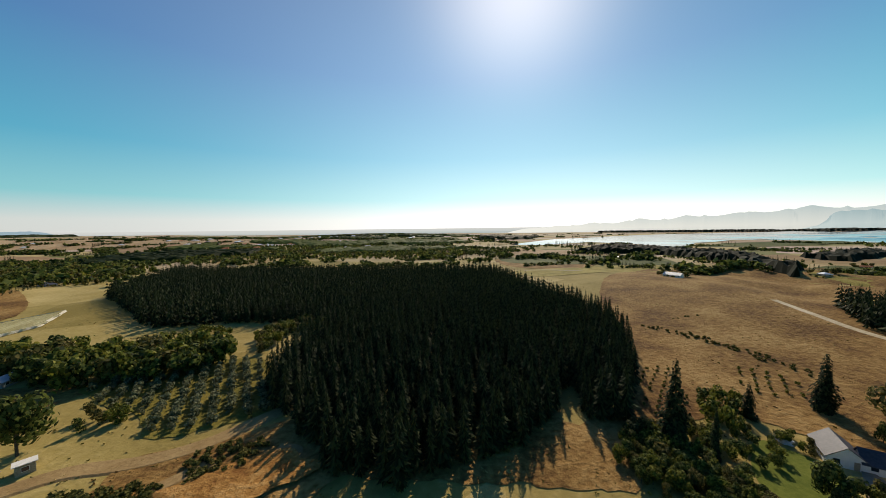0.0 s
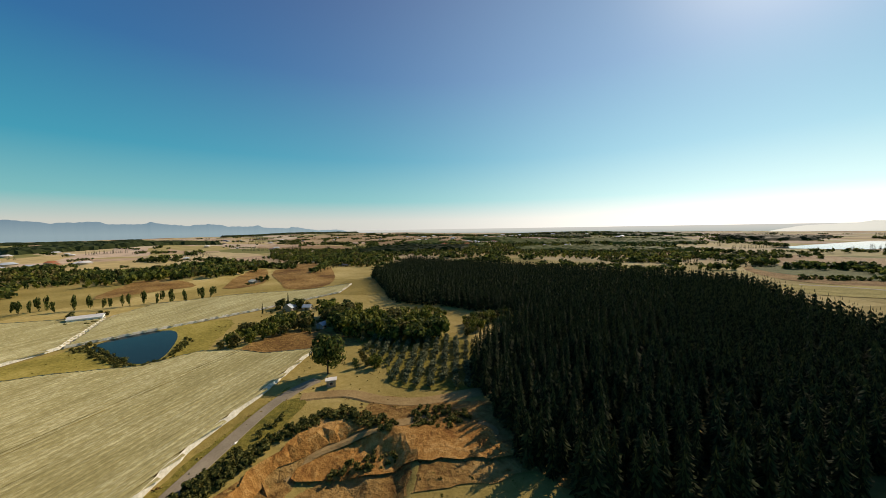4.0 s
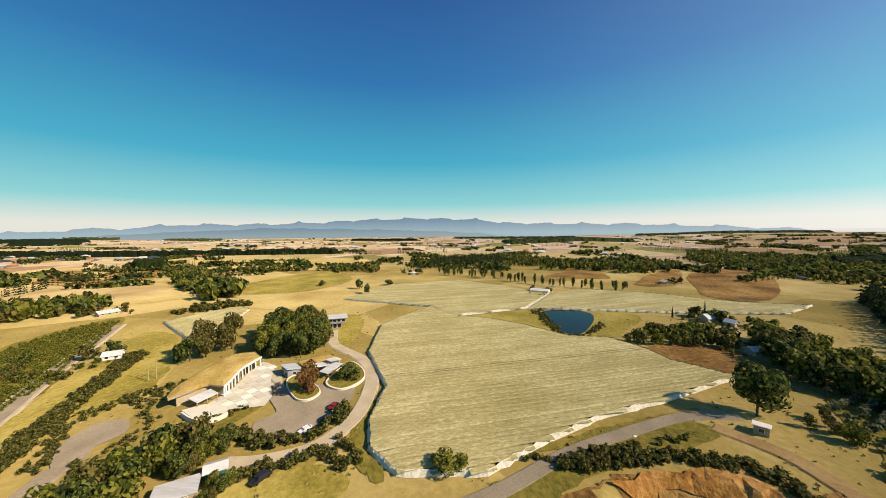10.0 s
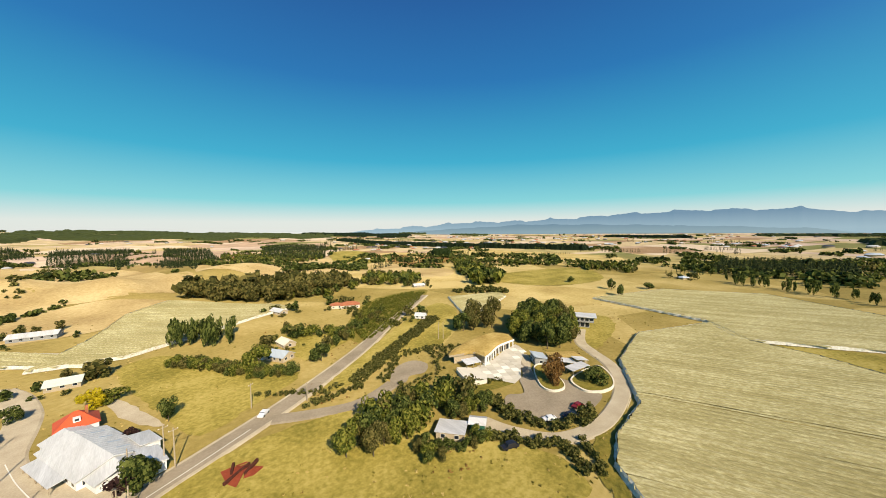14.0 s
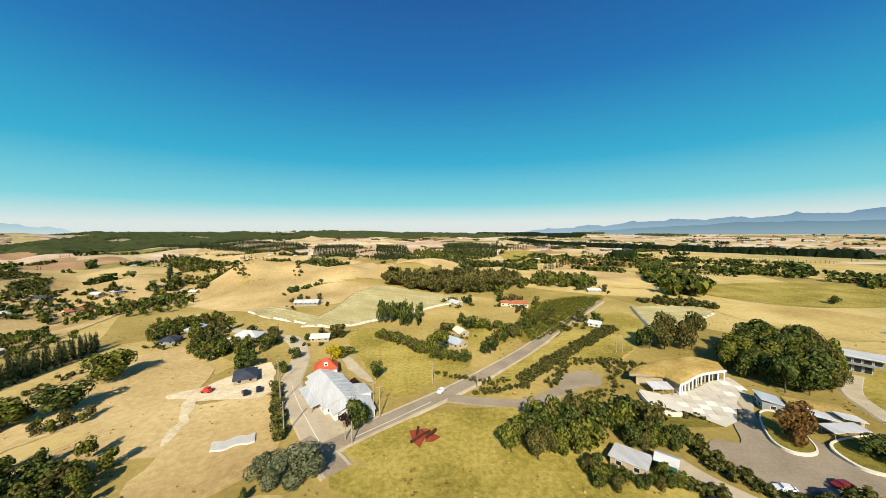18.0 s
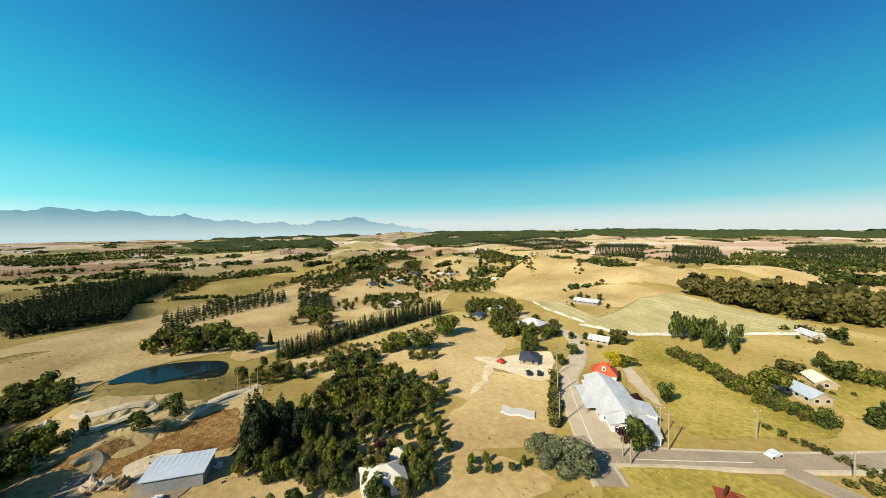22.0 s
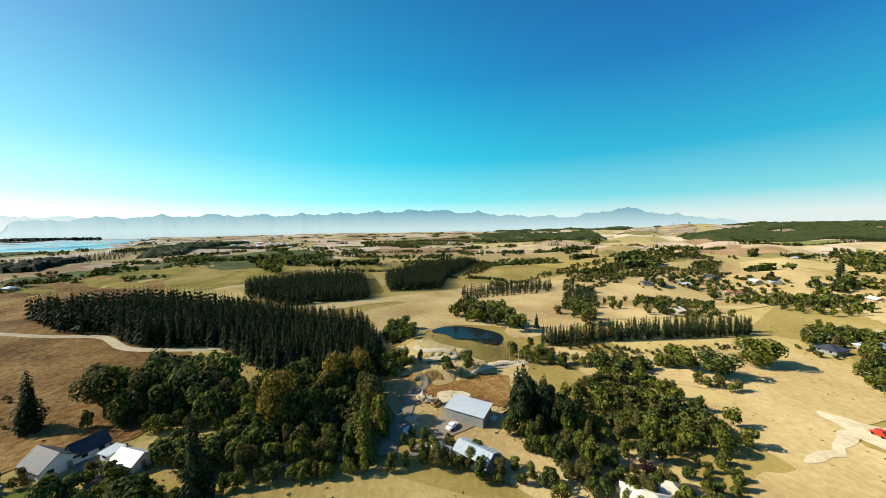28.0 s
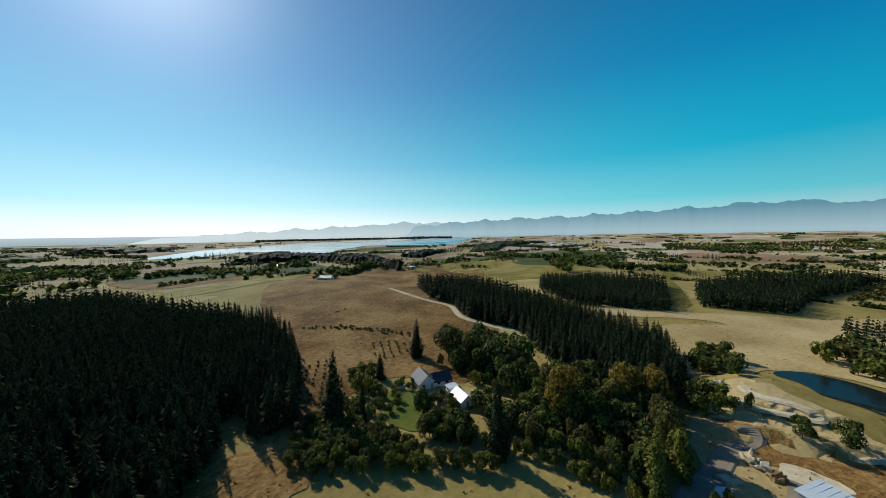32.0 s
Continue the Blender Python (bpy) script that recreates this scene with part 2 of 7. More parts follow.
def joined(name, protos, places, material, smooth_it=False):
    """Many copies of a few shapes in one mesh: places are x, y, z, size, stretch, turn."""
    rng = np.random.default_rng(len(places))
    vs, fs, n0 = [], [], 0
    places = np.asarray(places, float)
    kind = rng.integers(0, len(protos), len(places))
    for k, (v, f) in enumerate(protos):
        pl = places[kind == k]
        if not len(pl):
            continue
        v, f = np.asarray(v, float), np.asarray(f, int)
        c, s = np.cos(pl[:, 5])[:, None], np.sin(pl[:, 5])[:, None]
        x, y, z = v[:, 0][None], v[:, 1][None], v[:, 2][None]
        w, h = pl[:, 3][:, None], (pl[:, 3] * pl[:, 4])[:, None]
        out = np.stack([pl[:, 0][:, None] + w * (c * x - s * y), pl[:, 1][:, None] + w * (s * x + c * y), pl[:, 2][:, None] + h * z], -1)
        idx = f[None] + (np.arange(len(pl)) * len(v))[:, None, None] + n0
        vs.append(out.reshape(-1, 3))
        fs.append(idx.reshape(-1, f.shape[1]))
        n0 += len(pl) * len(v)
    vs, fs = np.concatenate(vs), np.concatenate(fs)
    me = bpy.data.meshes.new(name)
    me.vertices.add(len(vs))
    me.vertices.foreach_set("co", vs.ravel())
    k = fs.shape[1]
    me.loops.add(fs.size)
    me.loops.foreach_set("vertex_index", fs.ravel())
    me.polygons.add(len(fs))
    me.polygons.foreach_set("loop_start", np.arange(len(fs)) * k)
    me.update(calc_edges=True)
    me.materials.append(material)
    if smooth_it:
        me.shade_smooth()
    return new(name, me)


def conifer(seed, tiers=9, spokes=7, wide=0.2):
    """A pine one metre high: whorls of short drooping boughs, each a bent leaf of two triangles, closing to a slim uneven top."""
    r = random.Random(seed)
    v, f = [], []

    def tri(a, b, c):
        v.extend((a, b, c))
        f.append((len(v) - 3, len(v) - 2, len(v) - 1))

    lean = [r.uniform(0.75, 1.2) for _ in range(spokes)]
    for i in range(tiers):
        s = i / (tiers - 1)
        z = 0.1 + 0.86 * s
        rad = wide * (1 - s) ** 0.62 * min(1, 0.6 + 2.5 * s) * r.uniform(0.8, 1.15) + 0.012
        for k in range(spokes):
            a = (k + 0.5 * (i % 2) + r.uniform(-0.3, 0.3)) * 2 * math.pi / spokes
            q = rad * lean[k] * r.uniform(0.6, 1.2)
            g = 0.8 * math.pi / spokes
            droop = 0.035 + 0.03 * (1 - s)
            tip = (q * math.cos(a), q * math.sin(a), z - droop + r.uniform(-0.02, 0.03))
            top = (0.12 * q * math.cos(a), 0.12 * q * math.sin(a), z + 0.5 / tiers)
            l1 = (0.66 * q * math.cos(a - g), 0.66 * q * math.sin(a - g), z - 0.6 * droop)
            l2 = (0.66 * q * math.cos(a + g), 0.66 * q * math.sin(a + g), z - 0.6 * droop)
            tri(top, l1, tip)
            tri(top, tip, l2)
    return v, f


def spire(seed, n=1500, wide=0.2, leaf=0.03, tiers=13):
    """A conifer one metre high out of many small drooping sprays, in uneven tiers that thin towards the top."""
    r = random.Random(seed)
    lean = [r.uniform(0.7, 1.2) for _ in range(9)]
    v, f = [], []
    for i in range(n):
        z = 0.03 + 0.95 * (1 - math.sqrt(r.random()))
        a = r.uniform(0, 6.283)
        tier = z * tiers % 1.0
        rad = wide * (1 - z) ** 0.72 * (1.1 - 0.5 * tier) * lean[int(a * 1.43) % 9] * (0.8 + 0.25 * math.sin(2 * a + 11 * z + seed)) + 0.006
        q = rad * math.sqrt(r.uniform(0.25, 1))
        out = Vector((math.cos(a), math.sin(a), -0.45 + r.uniform(-0.2, 0.3))).normalized()
        t = Vector((-math.sin(a), math.cos(a), r.uniform(-0.3, 0.3)))
        c = Vector((q * math.cos(a), q * math.sin(a), z))
        h = leaf * r.uniform(0.7, 1.4) * (1.2 - 0.6 * z)
        p = [c - out * h * 0.6, c + t * h * wide * 2.2, c + out * h * 1.5, c - t * h * wide * 2.2]
        v.extend((q.x, q.y, max(q.z, 0.01)) for q in p)
        f += [(len(v) - 4, len(v) - 3, len(v) - 2), (len(v) - 4, len(v) - 2, len(v) - 1)]
    return v, f


def leafy(seed, n=160, tall=1.0, wide=0.5, low=0.12, leaf=0.13):
    """A broad-leaved crown one metre high: clumps of small leaf faces round several limbs, uneven, with gaps."""
    r = random.Random(seed)
    knots = []
    for _ in range(9):
        a, q, z = r.uniform(0, 6.283), wide * math.sqrt(r.random()) * 0.72, r.uniform(low + 0.15, 0.86)
        q *= math.sqrt(max(0.1, 1 - ((z - 0.5) / 0.62) ** 2))
        knots.append((q * math.cos(a), q * math.sin(a), z, r.uniform(0.16, 0.27)))
    knots.append((0, 0, 0.72, 0.25))
    v, f = [], []
    for i in range(n):
        kx, ky, kz, kr = knots[i % len(knots)]
        d = Vector((r.gauss(0, 1), r.gauss(0, 1), r.gauss(0.15, 1))).normalized()
        c = Vector((kx, ky, kz)) + d * kr * r.uniform(0.75, 1.05)
        t = d.cross(Vector((r.gauss(0, 1), r.gauss(0, 1), r.gauss(0, 1)))).normalized()
        b = (d.cross(t) + 0.5 * d * r.uniform(-1, 1)).normalized()
        h = leaf * r.uniform(0.7, 1.3)
        p = [c + t * h, c + b * h * 0.8, c - t * h, c - b * h * 0.8]
        for q in p:
            q.z = max(q.z, 0.02)
        v.extend(tuple(q) for q in p)
        f += [(len(v) - 4, len(v) - 3, len(v) - 2), (len(v) - 4, len(v) - 2, len(v) - 1)]
    return v, f

# ---- surfaces ----
GRASS = mat("dry_grass", (0.23, 0.172, 0.046), (0.345, 0.258, 0.082), (0.50, 0.38, 0.155), scale=2.4, big=45, amount=0.6, bump=0.4, parcels=130, tight=0.15)


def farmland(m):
    """Beyond the home farm the grassland is parted into paddocks: stubble, dry pasture, ploughed earth and green crops.
    Their pinkish-tan tones also paint in distance haze.
    """
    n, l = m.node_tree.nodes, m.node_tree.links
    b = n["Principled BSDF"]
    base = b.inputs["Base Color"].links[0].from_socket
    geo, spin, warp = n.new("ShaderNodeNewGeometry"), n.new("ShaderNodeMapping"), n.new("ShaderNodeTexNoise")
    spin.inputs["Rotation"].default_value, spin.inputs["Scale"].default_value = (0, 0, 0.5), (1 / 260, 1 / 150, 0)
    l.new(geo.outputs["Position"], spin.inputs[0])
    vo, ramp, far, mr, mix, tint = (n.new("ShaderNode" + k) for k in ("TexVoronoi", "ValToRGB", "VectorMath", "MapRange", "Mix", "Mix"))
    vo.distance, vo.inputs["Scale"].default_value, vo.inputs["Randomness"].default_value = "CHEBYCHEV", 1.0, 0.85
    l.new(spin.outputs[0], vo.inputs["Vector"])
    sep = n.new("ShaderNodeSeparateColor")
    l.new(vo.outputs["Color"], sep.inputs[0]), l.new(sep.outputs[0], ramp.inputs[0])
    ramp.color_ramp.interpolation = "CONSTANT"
    # pinkish and pale tans hold the haze of distance as well as field colour
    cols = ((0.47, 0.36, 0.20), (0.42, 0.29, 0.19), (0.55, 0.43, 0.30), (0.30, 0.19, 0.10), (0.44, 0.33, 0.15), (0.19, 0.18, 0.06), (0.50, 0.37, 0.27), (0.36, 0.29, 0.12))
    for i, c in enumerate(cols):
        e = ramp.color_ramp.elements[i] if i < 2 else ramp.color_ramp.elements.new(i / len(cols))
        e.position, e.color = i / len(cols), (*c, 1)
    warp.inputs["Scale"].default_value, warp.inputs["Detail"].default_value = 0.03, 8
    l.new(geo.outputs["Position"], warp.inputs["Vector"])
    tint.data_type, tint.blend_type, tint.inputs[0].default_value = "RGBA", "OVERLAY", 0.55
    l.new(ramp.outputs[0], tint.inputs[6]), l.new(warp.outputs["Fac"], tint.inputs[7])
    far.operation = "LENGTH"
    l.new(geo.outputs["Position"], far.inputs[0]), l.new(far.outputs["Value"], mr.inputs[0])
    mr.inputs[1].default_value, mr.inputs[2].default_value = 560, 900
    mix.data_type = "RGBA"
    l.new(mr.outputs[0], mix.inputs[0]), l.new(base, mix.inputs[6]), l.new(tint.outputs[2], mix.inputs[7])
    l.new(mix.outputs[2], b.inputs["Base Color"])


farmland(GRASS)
GREEN = mat("green_grass", (0.17, 0.14, 0.026), (0.28, 0.222, 0.048), (0.39, 0.305, 0.085), tight=0.11, scale=1.6, big=25, bump=0.4)
OLIVE = mat("rank_grass", (0.10, 0.095, 0.018), (0.19, 0.155, 0.03), (0.28, 0.21, 0.05), scale=1.6, big=14, bump=0.8)
LAWN = mat("lawn", (0.09, 0.12, 0.015), (0.17, 0.19, 0.03), scale=1.0, big=10, bump=0.3)
GOLD = mat("golden_grass", (0.31, 0.215, 0.068), (0.45, 0.335, 0.12), (0.58, 0.445, 0.195), scale=2.6, big=50, amount=0.6, bump=0.4, tight=0.15)
STRAW = mat("straw_grass", (0.29, 0.195, 0.078), (0.44, 0.32, 0.14), (0.57, 0.435, 0.215), scale=2.2, big=50, amount=0.6, bump=0.4, tight=0.15)
BROWN = mat("brown_grass", (0.125, 0.06, 0.018), (0.255, 0.14, 0.042), (0.39, 0.24, 0.085), scale=2.2, big=30, bump=1.0, tight=0.11)
ORANGE = mat("cut_bank_earth", (0.21, 0.088, 0.022), (0.37, 0.18, 0.048), (0.52, 0.30, 0.105), scale=1.6, big=14, bump=1.0, tight=0.11)
DIRT = mat("dirt_track", (0.27, 0.17, 0.07), (0.4, 0.27, 0.12), scale=1.2, big=8, bump=0.5)
CLAY = mat("bare_clay", (0.46, 0.365, 0.22), (0.59, 0.49, 0.32), (0.69, 0.60, 0.43), scale=1.5, big=12, bump=0.5)
NET = mat("netting", (0.25, 0.212, 0.085), (0.36, 0.312, 0.142), (0.54, 0.485, 0.275), scale=0.7, big=14, amount=0.3, bump=0.5, rough=0.8, rand=0.07, stretch=(0.45, 1.0, 1.0), turn=radians(111.5))
ASPHALT = mat("asphalt", (0.21, 0.17, 0.118), (0.315, 0.26, 0.185), scale=0.6, big=9, rough=0.9, bump=0.2)
GRAVEL = mat("gravel", (0.34, 0.28, 0.19), (0.48, 0.41, 0.29), scale=0.4, big=6, bump=0.5)
PAVE = mat("pale_paving", (0.45, 0.41, 0.33), (0.72, 0.68, 0.58), scale=0.7, big=3, rough=0.8, rand=0.85)
# pond colour and low specular imitate a dark reflection of hill and trees
WATER = mat("water", (0.008, 0.014, 0.018), (0.012, 0.02, 0.022), scale=4, rough=0.1, bump=0.03, spec=0.05)
LAKE = mat("bright_water", (0.05, 0.07, 0.08), (0.06, 0.08, 0.09), scale=20, rough=0.08, bump=0.0, spec=1.0)
PINE = mat("pine_needles", (0.008, 0.016, 0.006), (0.022, 0.034, 0.012), (0.055, 0.07, 0.024), scale=1.4, rand=0.6, rough=0.8, thin=0.2)
LEAF = mat("leaves", (0.022, 0.036, 0.008), (0.07, 0.092, 0.02), (0.165, 0.185, 0.045), scale=1.2, rand=0.55, rough=0.7, thin=0.35)
SCRUB = mat("scrub_leaves", (0.034, 0.042, 0.01), (0.095, 0.098, 0.023), (0.2, 0.18, 0.05), scale=0.9, rand=0.55, rough=0.75, thin=0.35)
OLIVELEAF = mat("yellow_green_leaves", (0.05, 0.066, 0.01), (0.135, 0.15, 0.022), (0.25, 0.24, 0.045), scale=1.2, rand=0.55, rough=0.7, thin=0.35)
EUC = mat("gum_leaves", (0.048, 0.05, 0.013), (0.115, 0.105, 0.028), (0.2, 0.165, 0.05), scale=1.2, rand=0.55, rough=0.7, thin=0.35)
AUTUMN = mat("autumn_leaves", (0.10, 0.05, 0.015), (0.19, 0.10, 0.03), (0.27, 0.15, 0.05), scale=1.0, rand=0.55, rough=0.7, thin=0.35)
GOLDLEAF = mat("golden_leaves", (0.08, 0.068, 0.01), (0.2, 0.15, 0.022), (0.33, 0.225, 0.042), scale=1.2, rand=0.55, rough=0.7, thin=0.35)
YELLOW = mat("yellow_leaves", (0.35, 0.27, 0.01), (0.6, 0.47, 0.03), scale=1.0, rand=0.5, rough=0.7, thin=0.35)
SILVER = mat("grey_green_leaves", (0.07, 0.085, 0.04), (0.15, 0.165, 0.085), (0.23, 0.24, 0.13), scale=1.0, rand=0.55, rough=0.7, thin=0.35)
PURPLE = mat("purple_leaves", (0.03, 0.015, 0.015), (0.06, 0.03, 0.025), scale=1.0, rand=0.5, rough=0.7, thin=0.35)
CROP = mat("green_crop_rows", (0.055, 0.07, 0.02), (0.10, 0.115, 0.035), (0.17, 0.165, 0.06), scale=5, big=30, bump=0.6, stretch=(1.0, 0.12, 1.0), turn=0.9)
TANFIELD = mat("tan_stubble", (0.30, 0.185, 0.09), (0.42, 0.28, 0.15), (0.52, 0.38, 0.235), scale=9, big=120, amount=0.5, bump=0.8, tight=0.12)
ROCKY = mat("rocky_hillside", (0.16, 0.12, 0.075), (0.30, 0.23, 0.16), (0.46, 0.38, 0.29), scale=14, big=60, bump=1.0, tight=0.12)
BARK = mat("bark", (0.07, 0.05, 0.03), (0.14, 0.11, 0.07), scale=0.3, bump=0.6)
WHITE = mat("white_paint", (0.66, 0.65, 0.6), (0.8, 0.79, 0.75), scale=0.8, big=5, rough=0.6)
CREAM = mat("cream_roof_tiles", (0.58, 0.52, 0.4), (0.7, 0.64, 0.52), scale=0.5, big=4, rough=0.7, bump=0.3)
ROOFWHITE = mat("white_metal_roof", (0.48, 0.47, 0.44), (0.70, 0.69, 0.66), scale=1.0, big=7, rough=0.45, stretch=(4, 0.4, 1))
ROOFGREY = mat("blue_grey_metal_roof", (0.38, 0.43, 0.47), (0.5, 0.55, 0.58), scale=0.8, big=6, rough=0.4, stretch=(4, 0.4, 1))
ROOFDARK = mat("dark_slate_roof", (0.035, 0.038, 0.05), (0.07, 0.075, 0.09), scale=0.5, big=4, rough=0.6)
ROOFRED = mat("red_metal_roof", (0.52, 0.07, 0.025), (0.66, 0.11, 0.04), scale=0.6, big=4, rough=0.5)
TERRA = mat("terracotta_tiles", (0.3, 0.1, 0.05), (0.42, 0.16, 0.08), scale=0.4, big=3, rough=0.8, bump=0.4)
RUST = mat("rust_red_steel", (0.17, 0.035, 0.018), (0.27, 0.06, 0.03), scale=0.6, big=3, rough=0.75)
TAN = mat("tan_wall", (0.35, 0.28, 0.18), (0.46, 0.38, 0.26), scale=0.6, big=4, rough=0.85)
GREYWALL = mat("grey_cladding", (0.22, 0.22, 0.21), (0.32, 0.32, 0.3), scale=0.5, big=4, rough=0.7)
GREENWALL = mat("green_cladding", (0.03, 0.12, 0.07), (0.05, 0.17, 0.1), scale=0.5, big=4, rough=0.6)
TIMBER = mat("weathered_timber", (0.28, 0.22, 0.14), (0.42, 0.35, 0.24), scale=0.3, rough=0.85)
GLASS = mat("window_glass", (0.02, 0.025, 0.03), scale=1, rough=0.08, spec=0.6)
PLASTIC = mat("pale_tarpaulin", (0.55, 0.5, 0.42), (0.68, 0.64, 0.56), scale=0.8, big=3, rough=0.6, bump=0.5)
CARS = [mat("white_car_paint", (0.75, 0.75, 0.73), rough=0.25, spec=0.5), mat("dark_red_car_paint", (0.2, 0.02, 0.02), rough=0.25, spec=0.5),
        mat("black_car_paint", (0.02, 0.02, 0.022), rough=0.25, spec=0.5), mat("red_machine_paint", (0.5, 0.04, 0.02), rough=0.4)]
RUBBER = mat("rubber", (0.015, 0.015, 0.015), scale=0.2, rough=0.9)


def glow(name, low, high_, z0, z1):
    """A distant thing whose air haze is painted as emission, graded by height from low to high_."""
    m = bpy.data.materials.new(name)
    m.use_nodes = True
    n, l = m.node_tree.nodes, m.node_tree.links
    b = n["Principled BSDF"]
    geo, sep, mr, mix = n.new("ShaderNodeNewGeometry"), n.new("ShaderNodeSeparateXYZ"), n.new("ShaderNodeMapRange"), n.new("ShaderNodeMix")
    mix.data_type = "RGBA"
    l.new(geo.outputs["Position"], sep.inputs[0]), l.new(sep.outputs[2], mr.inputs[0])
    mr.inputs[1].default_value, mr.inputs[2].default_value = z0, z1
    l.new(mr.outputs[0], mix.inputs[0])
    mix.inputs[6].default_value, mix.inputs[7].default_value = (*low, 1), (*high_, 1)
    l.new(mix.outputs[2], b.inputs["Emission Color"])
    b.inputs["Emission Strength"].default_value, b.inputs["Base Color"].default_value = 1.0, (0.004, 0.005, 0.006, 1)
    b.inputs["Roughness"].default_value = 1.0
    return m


# ---- ground ----
def ground_sheet():
    rings = np.concatenate([[0.0], np.geomspace(8, 4950, 190)])
    n = 480
    a = np.arange(n) * 2 * np.pi / n
    x = -rings[1:, None] * np.sin(a)[None]
    y = rings[1:, None] * np.cos(a)[None]
    z = relief(x, y)
    v = [(0, 0, high(0, 0))] + list(zip(x.ravel(), y.ravel(), z.ravel()))
    f = [(0, 1 + (k + 1) % n, 1 + k)[::-1] for k in range(n)]
    for i in range(len(rings) - 2):
        for k in range(n):
            p, q = 1 + i * n + k, 1 + i * n + (k + 1) % n
            f.append((p, q, q + n, p + n)[::-1])
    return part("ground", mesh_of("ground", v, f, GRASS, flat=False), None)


tagged(ground_sheet(), "dry late-summer grassland rolling out to the horizon", "ground", kind="structure")


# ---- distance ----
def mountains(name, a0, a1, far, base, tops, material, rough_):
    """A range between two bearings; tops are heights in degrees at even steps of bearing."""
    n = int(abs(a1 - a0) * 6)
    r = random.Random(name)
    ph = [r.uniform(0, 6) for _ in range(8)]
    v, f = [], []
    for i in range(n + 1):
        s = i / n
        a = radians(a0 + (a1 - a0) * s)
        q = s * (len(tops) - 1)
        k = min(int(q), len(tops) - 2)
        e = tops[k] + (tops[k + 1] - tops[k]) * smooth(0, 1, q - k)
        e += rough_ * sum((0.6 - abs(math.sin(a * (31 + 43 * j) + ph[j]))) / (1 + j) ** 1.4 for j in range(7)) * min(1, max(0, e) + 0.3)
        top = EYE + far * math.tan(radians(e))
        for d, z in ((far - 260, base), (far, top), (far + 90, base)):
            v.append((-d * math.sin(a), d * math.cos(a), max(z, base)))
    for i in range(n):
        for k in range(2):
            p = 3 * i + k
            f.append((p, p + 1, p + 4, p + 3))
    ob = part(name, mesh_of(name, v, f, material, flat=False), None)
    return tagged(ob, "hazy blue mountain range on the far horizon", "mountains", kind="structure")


# each range glows in a painted haze colour, with almost no base colour
HAZE_BLUE = glow("blue_haze_range", (0.22, 0.36, 0.45), (0.10, 0.21, 0.32), 60, 240)
HAZE_PALE = glow("pale_haze_range", (0.40, 0.54, 0.58), (0.12, 0.29, 0.37), 70, 300)
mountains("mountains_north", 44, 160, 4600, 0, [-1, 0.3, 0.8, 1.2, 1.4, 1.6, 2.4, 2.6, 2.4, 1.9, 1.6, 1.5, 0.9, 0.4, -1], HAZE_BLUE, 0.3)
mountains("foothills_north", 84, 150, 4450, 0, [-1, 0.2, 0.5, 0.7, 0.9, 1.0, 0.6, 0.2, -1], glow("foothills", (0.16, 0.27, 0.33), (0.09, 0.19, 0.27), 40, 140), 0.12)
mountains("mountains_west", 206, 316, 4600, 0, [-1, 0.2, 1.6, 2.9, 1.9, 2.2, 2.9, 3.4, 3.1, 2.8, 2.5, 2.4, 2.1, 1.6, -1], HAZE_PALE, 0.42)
mountains("mountains_south", 288, 352, 4700, 0, [-1, 0.9, 1.8, 2.0, 1.5, 1.1, 0.6, 0.1, -1], glow("faint_haze_range", (0.60, 0.68, 0.68), (0.36, 0.50, 0.55), 60, 260), 0.34)


# added glowing ring wall: imitates horizon haze and covers the ground's rim
def haze_wall():
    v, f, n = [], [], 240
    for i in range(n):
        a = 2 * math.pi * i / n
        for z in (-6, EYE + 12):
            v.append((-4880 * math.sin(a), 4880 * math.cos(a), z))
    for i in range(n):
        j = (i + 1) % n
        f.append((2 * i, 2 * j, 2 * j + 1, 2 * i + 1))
    return part("backdrop", mesh_of("backdrop", v, f, glow("haze_wall", (0.42, 0.52, 0.55), (0.56, 0.63, 0.65), 10, 62)), None)


tagged(haze_wall(), "glowing wall painted as pale haze over the far sea and plain", "backdrop", kind="structure")

# ---- fields, water and roads ----
ESTUARY = [(211, 1114), (352, 1118), (560, 1290), (640, 1180), (660, 930), (876, 1157), (1312, 1383), (1427, 960), (2000, 1250), (3400, 1900), (3100, 2700), (2104, 2530), (1387, 2347), (549, 1626)]
tagged(drape("crop_1", [(492, 356), (554, 270), (481, 165), (838, 87), (1054, 263), (762, 370)], CROP, 0.2, ragged=1), "green irrigated vines on the valley flats", "crop", kind="structure")
tagged(drape("crop_2", [(460, 432), (525, 369), (649, 372), (659, 476)], CROP, 0.2, ragged=1), "green irrigated vines on the valley flats", "crop", kind="structure")
tagged(drape("crop_3", [(131, 548), (305, 515), (368, 520), (387, 675), (128, 664)], CROP, 0.2, ragged=1), "dark green crop rows behind the pine wood", "crop", kind="structure")
tagged(drape("crop_4", [(718, 936), (1134, 925), (1300, 1100), (1007, 1130)], CROP, 0.3, ragged=1), "green paddock on the estuary shore", "crop", kind="structure")
tagged(drape("stubble_1", [(-1677, 962), (-1020, 1113), (-665, 1263), (-800, 1700), (-1400, 2200), (-2200, 2000)], TANFIELD, 0.2, ragged=1), "bare tan hills behind the pine wood", "grass", kind="structure")
tagged(drape("stubble_2", [(140, 722), (283, 732), (327, 848), (169, 876)], TANFIELD, 0.25, ragged=1), "tan stubble strip above the crop rows", "grass", kind="structure")
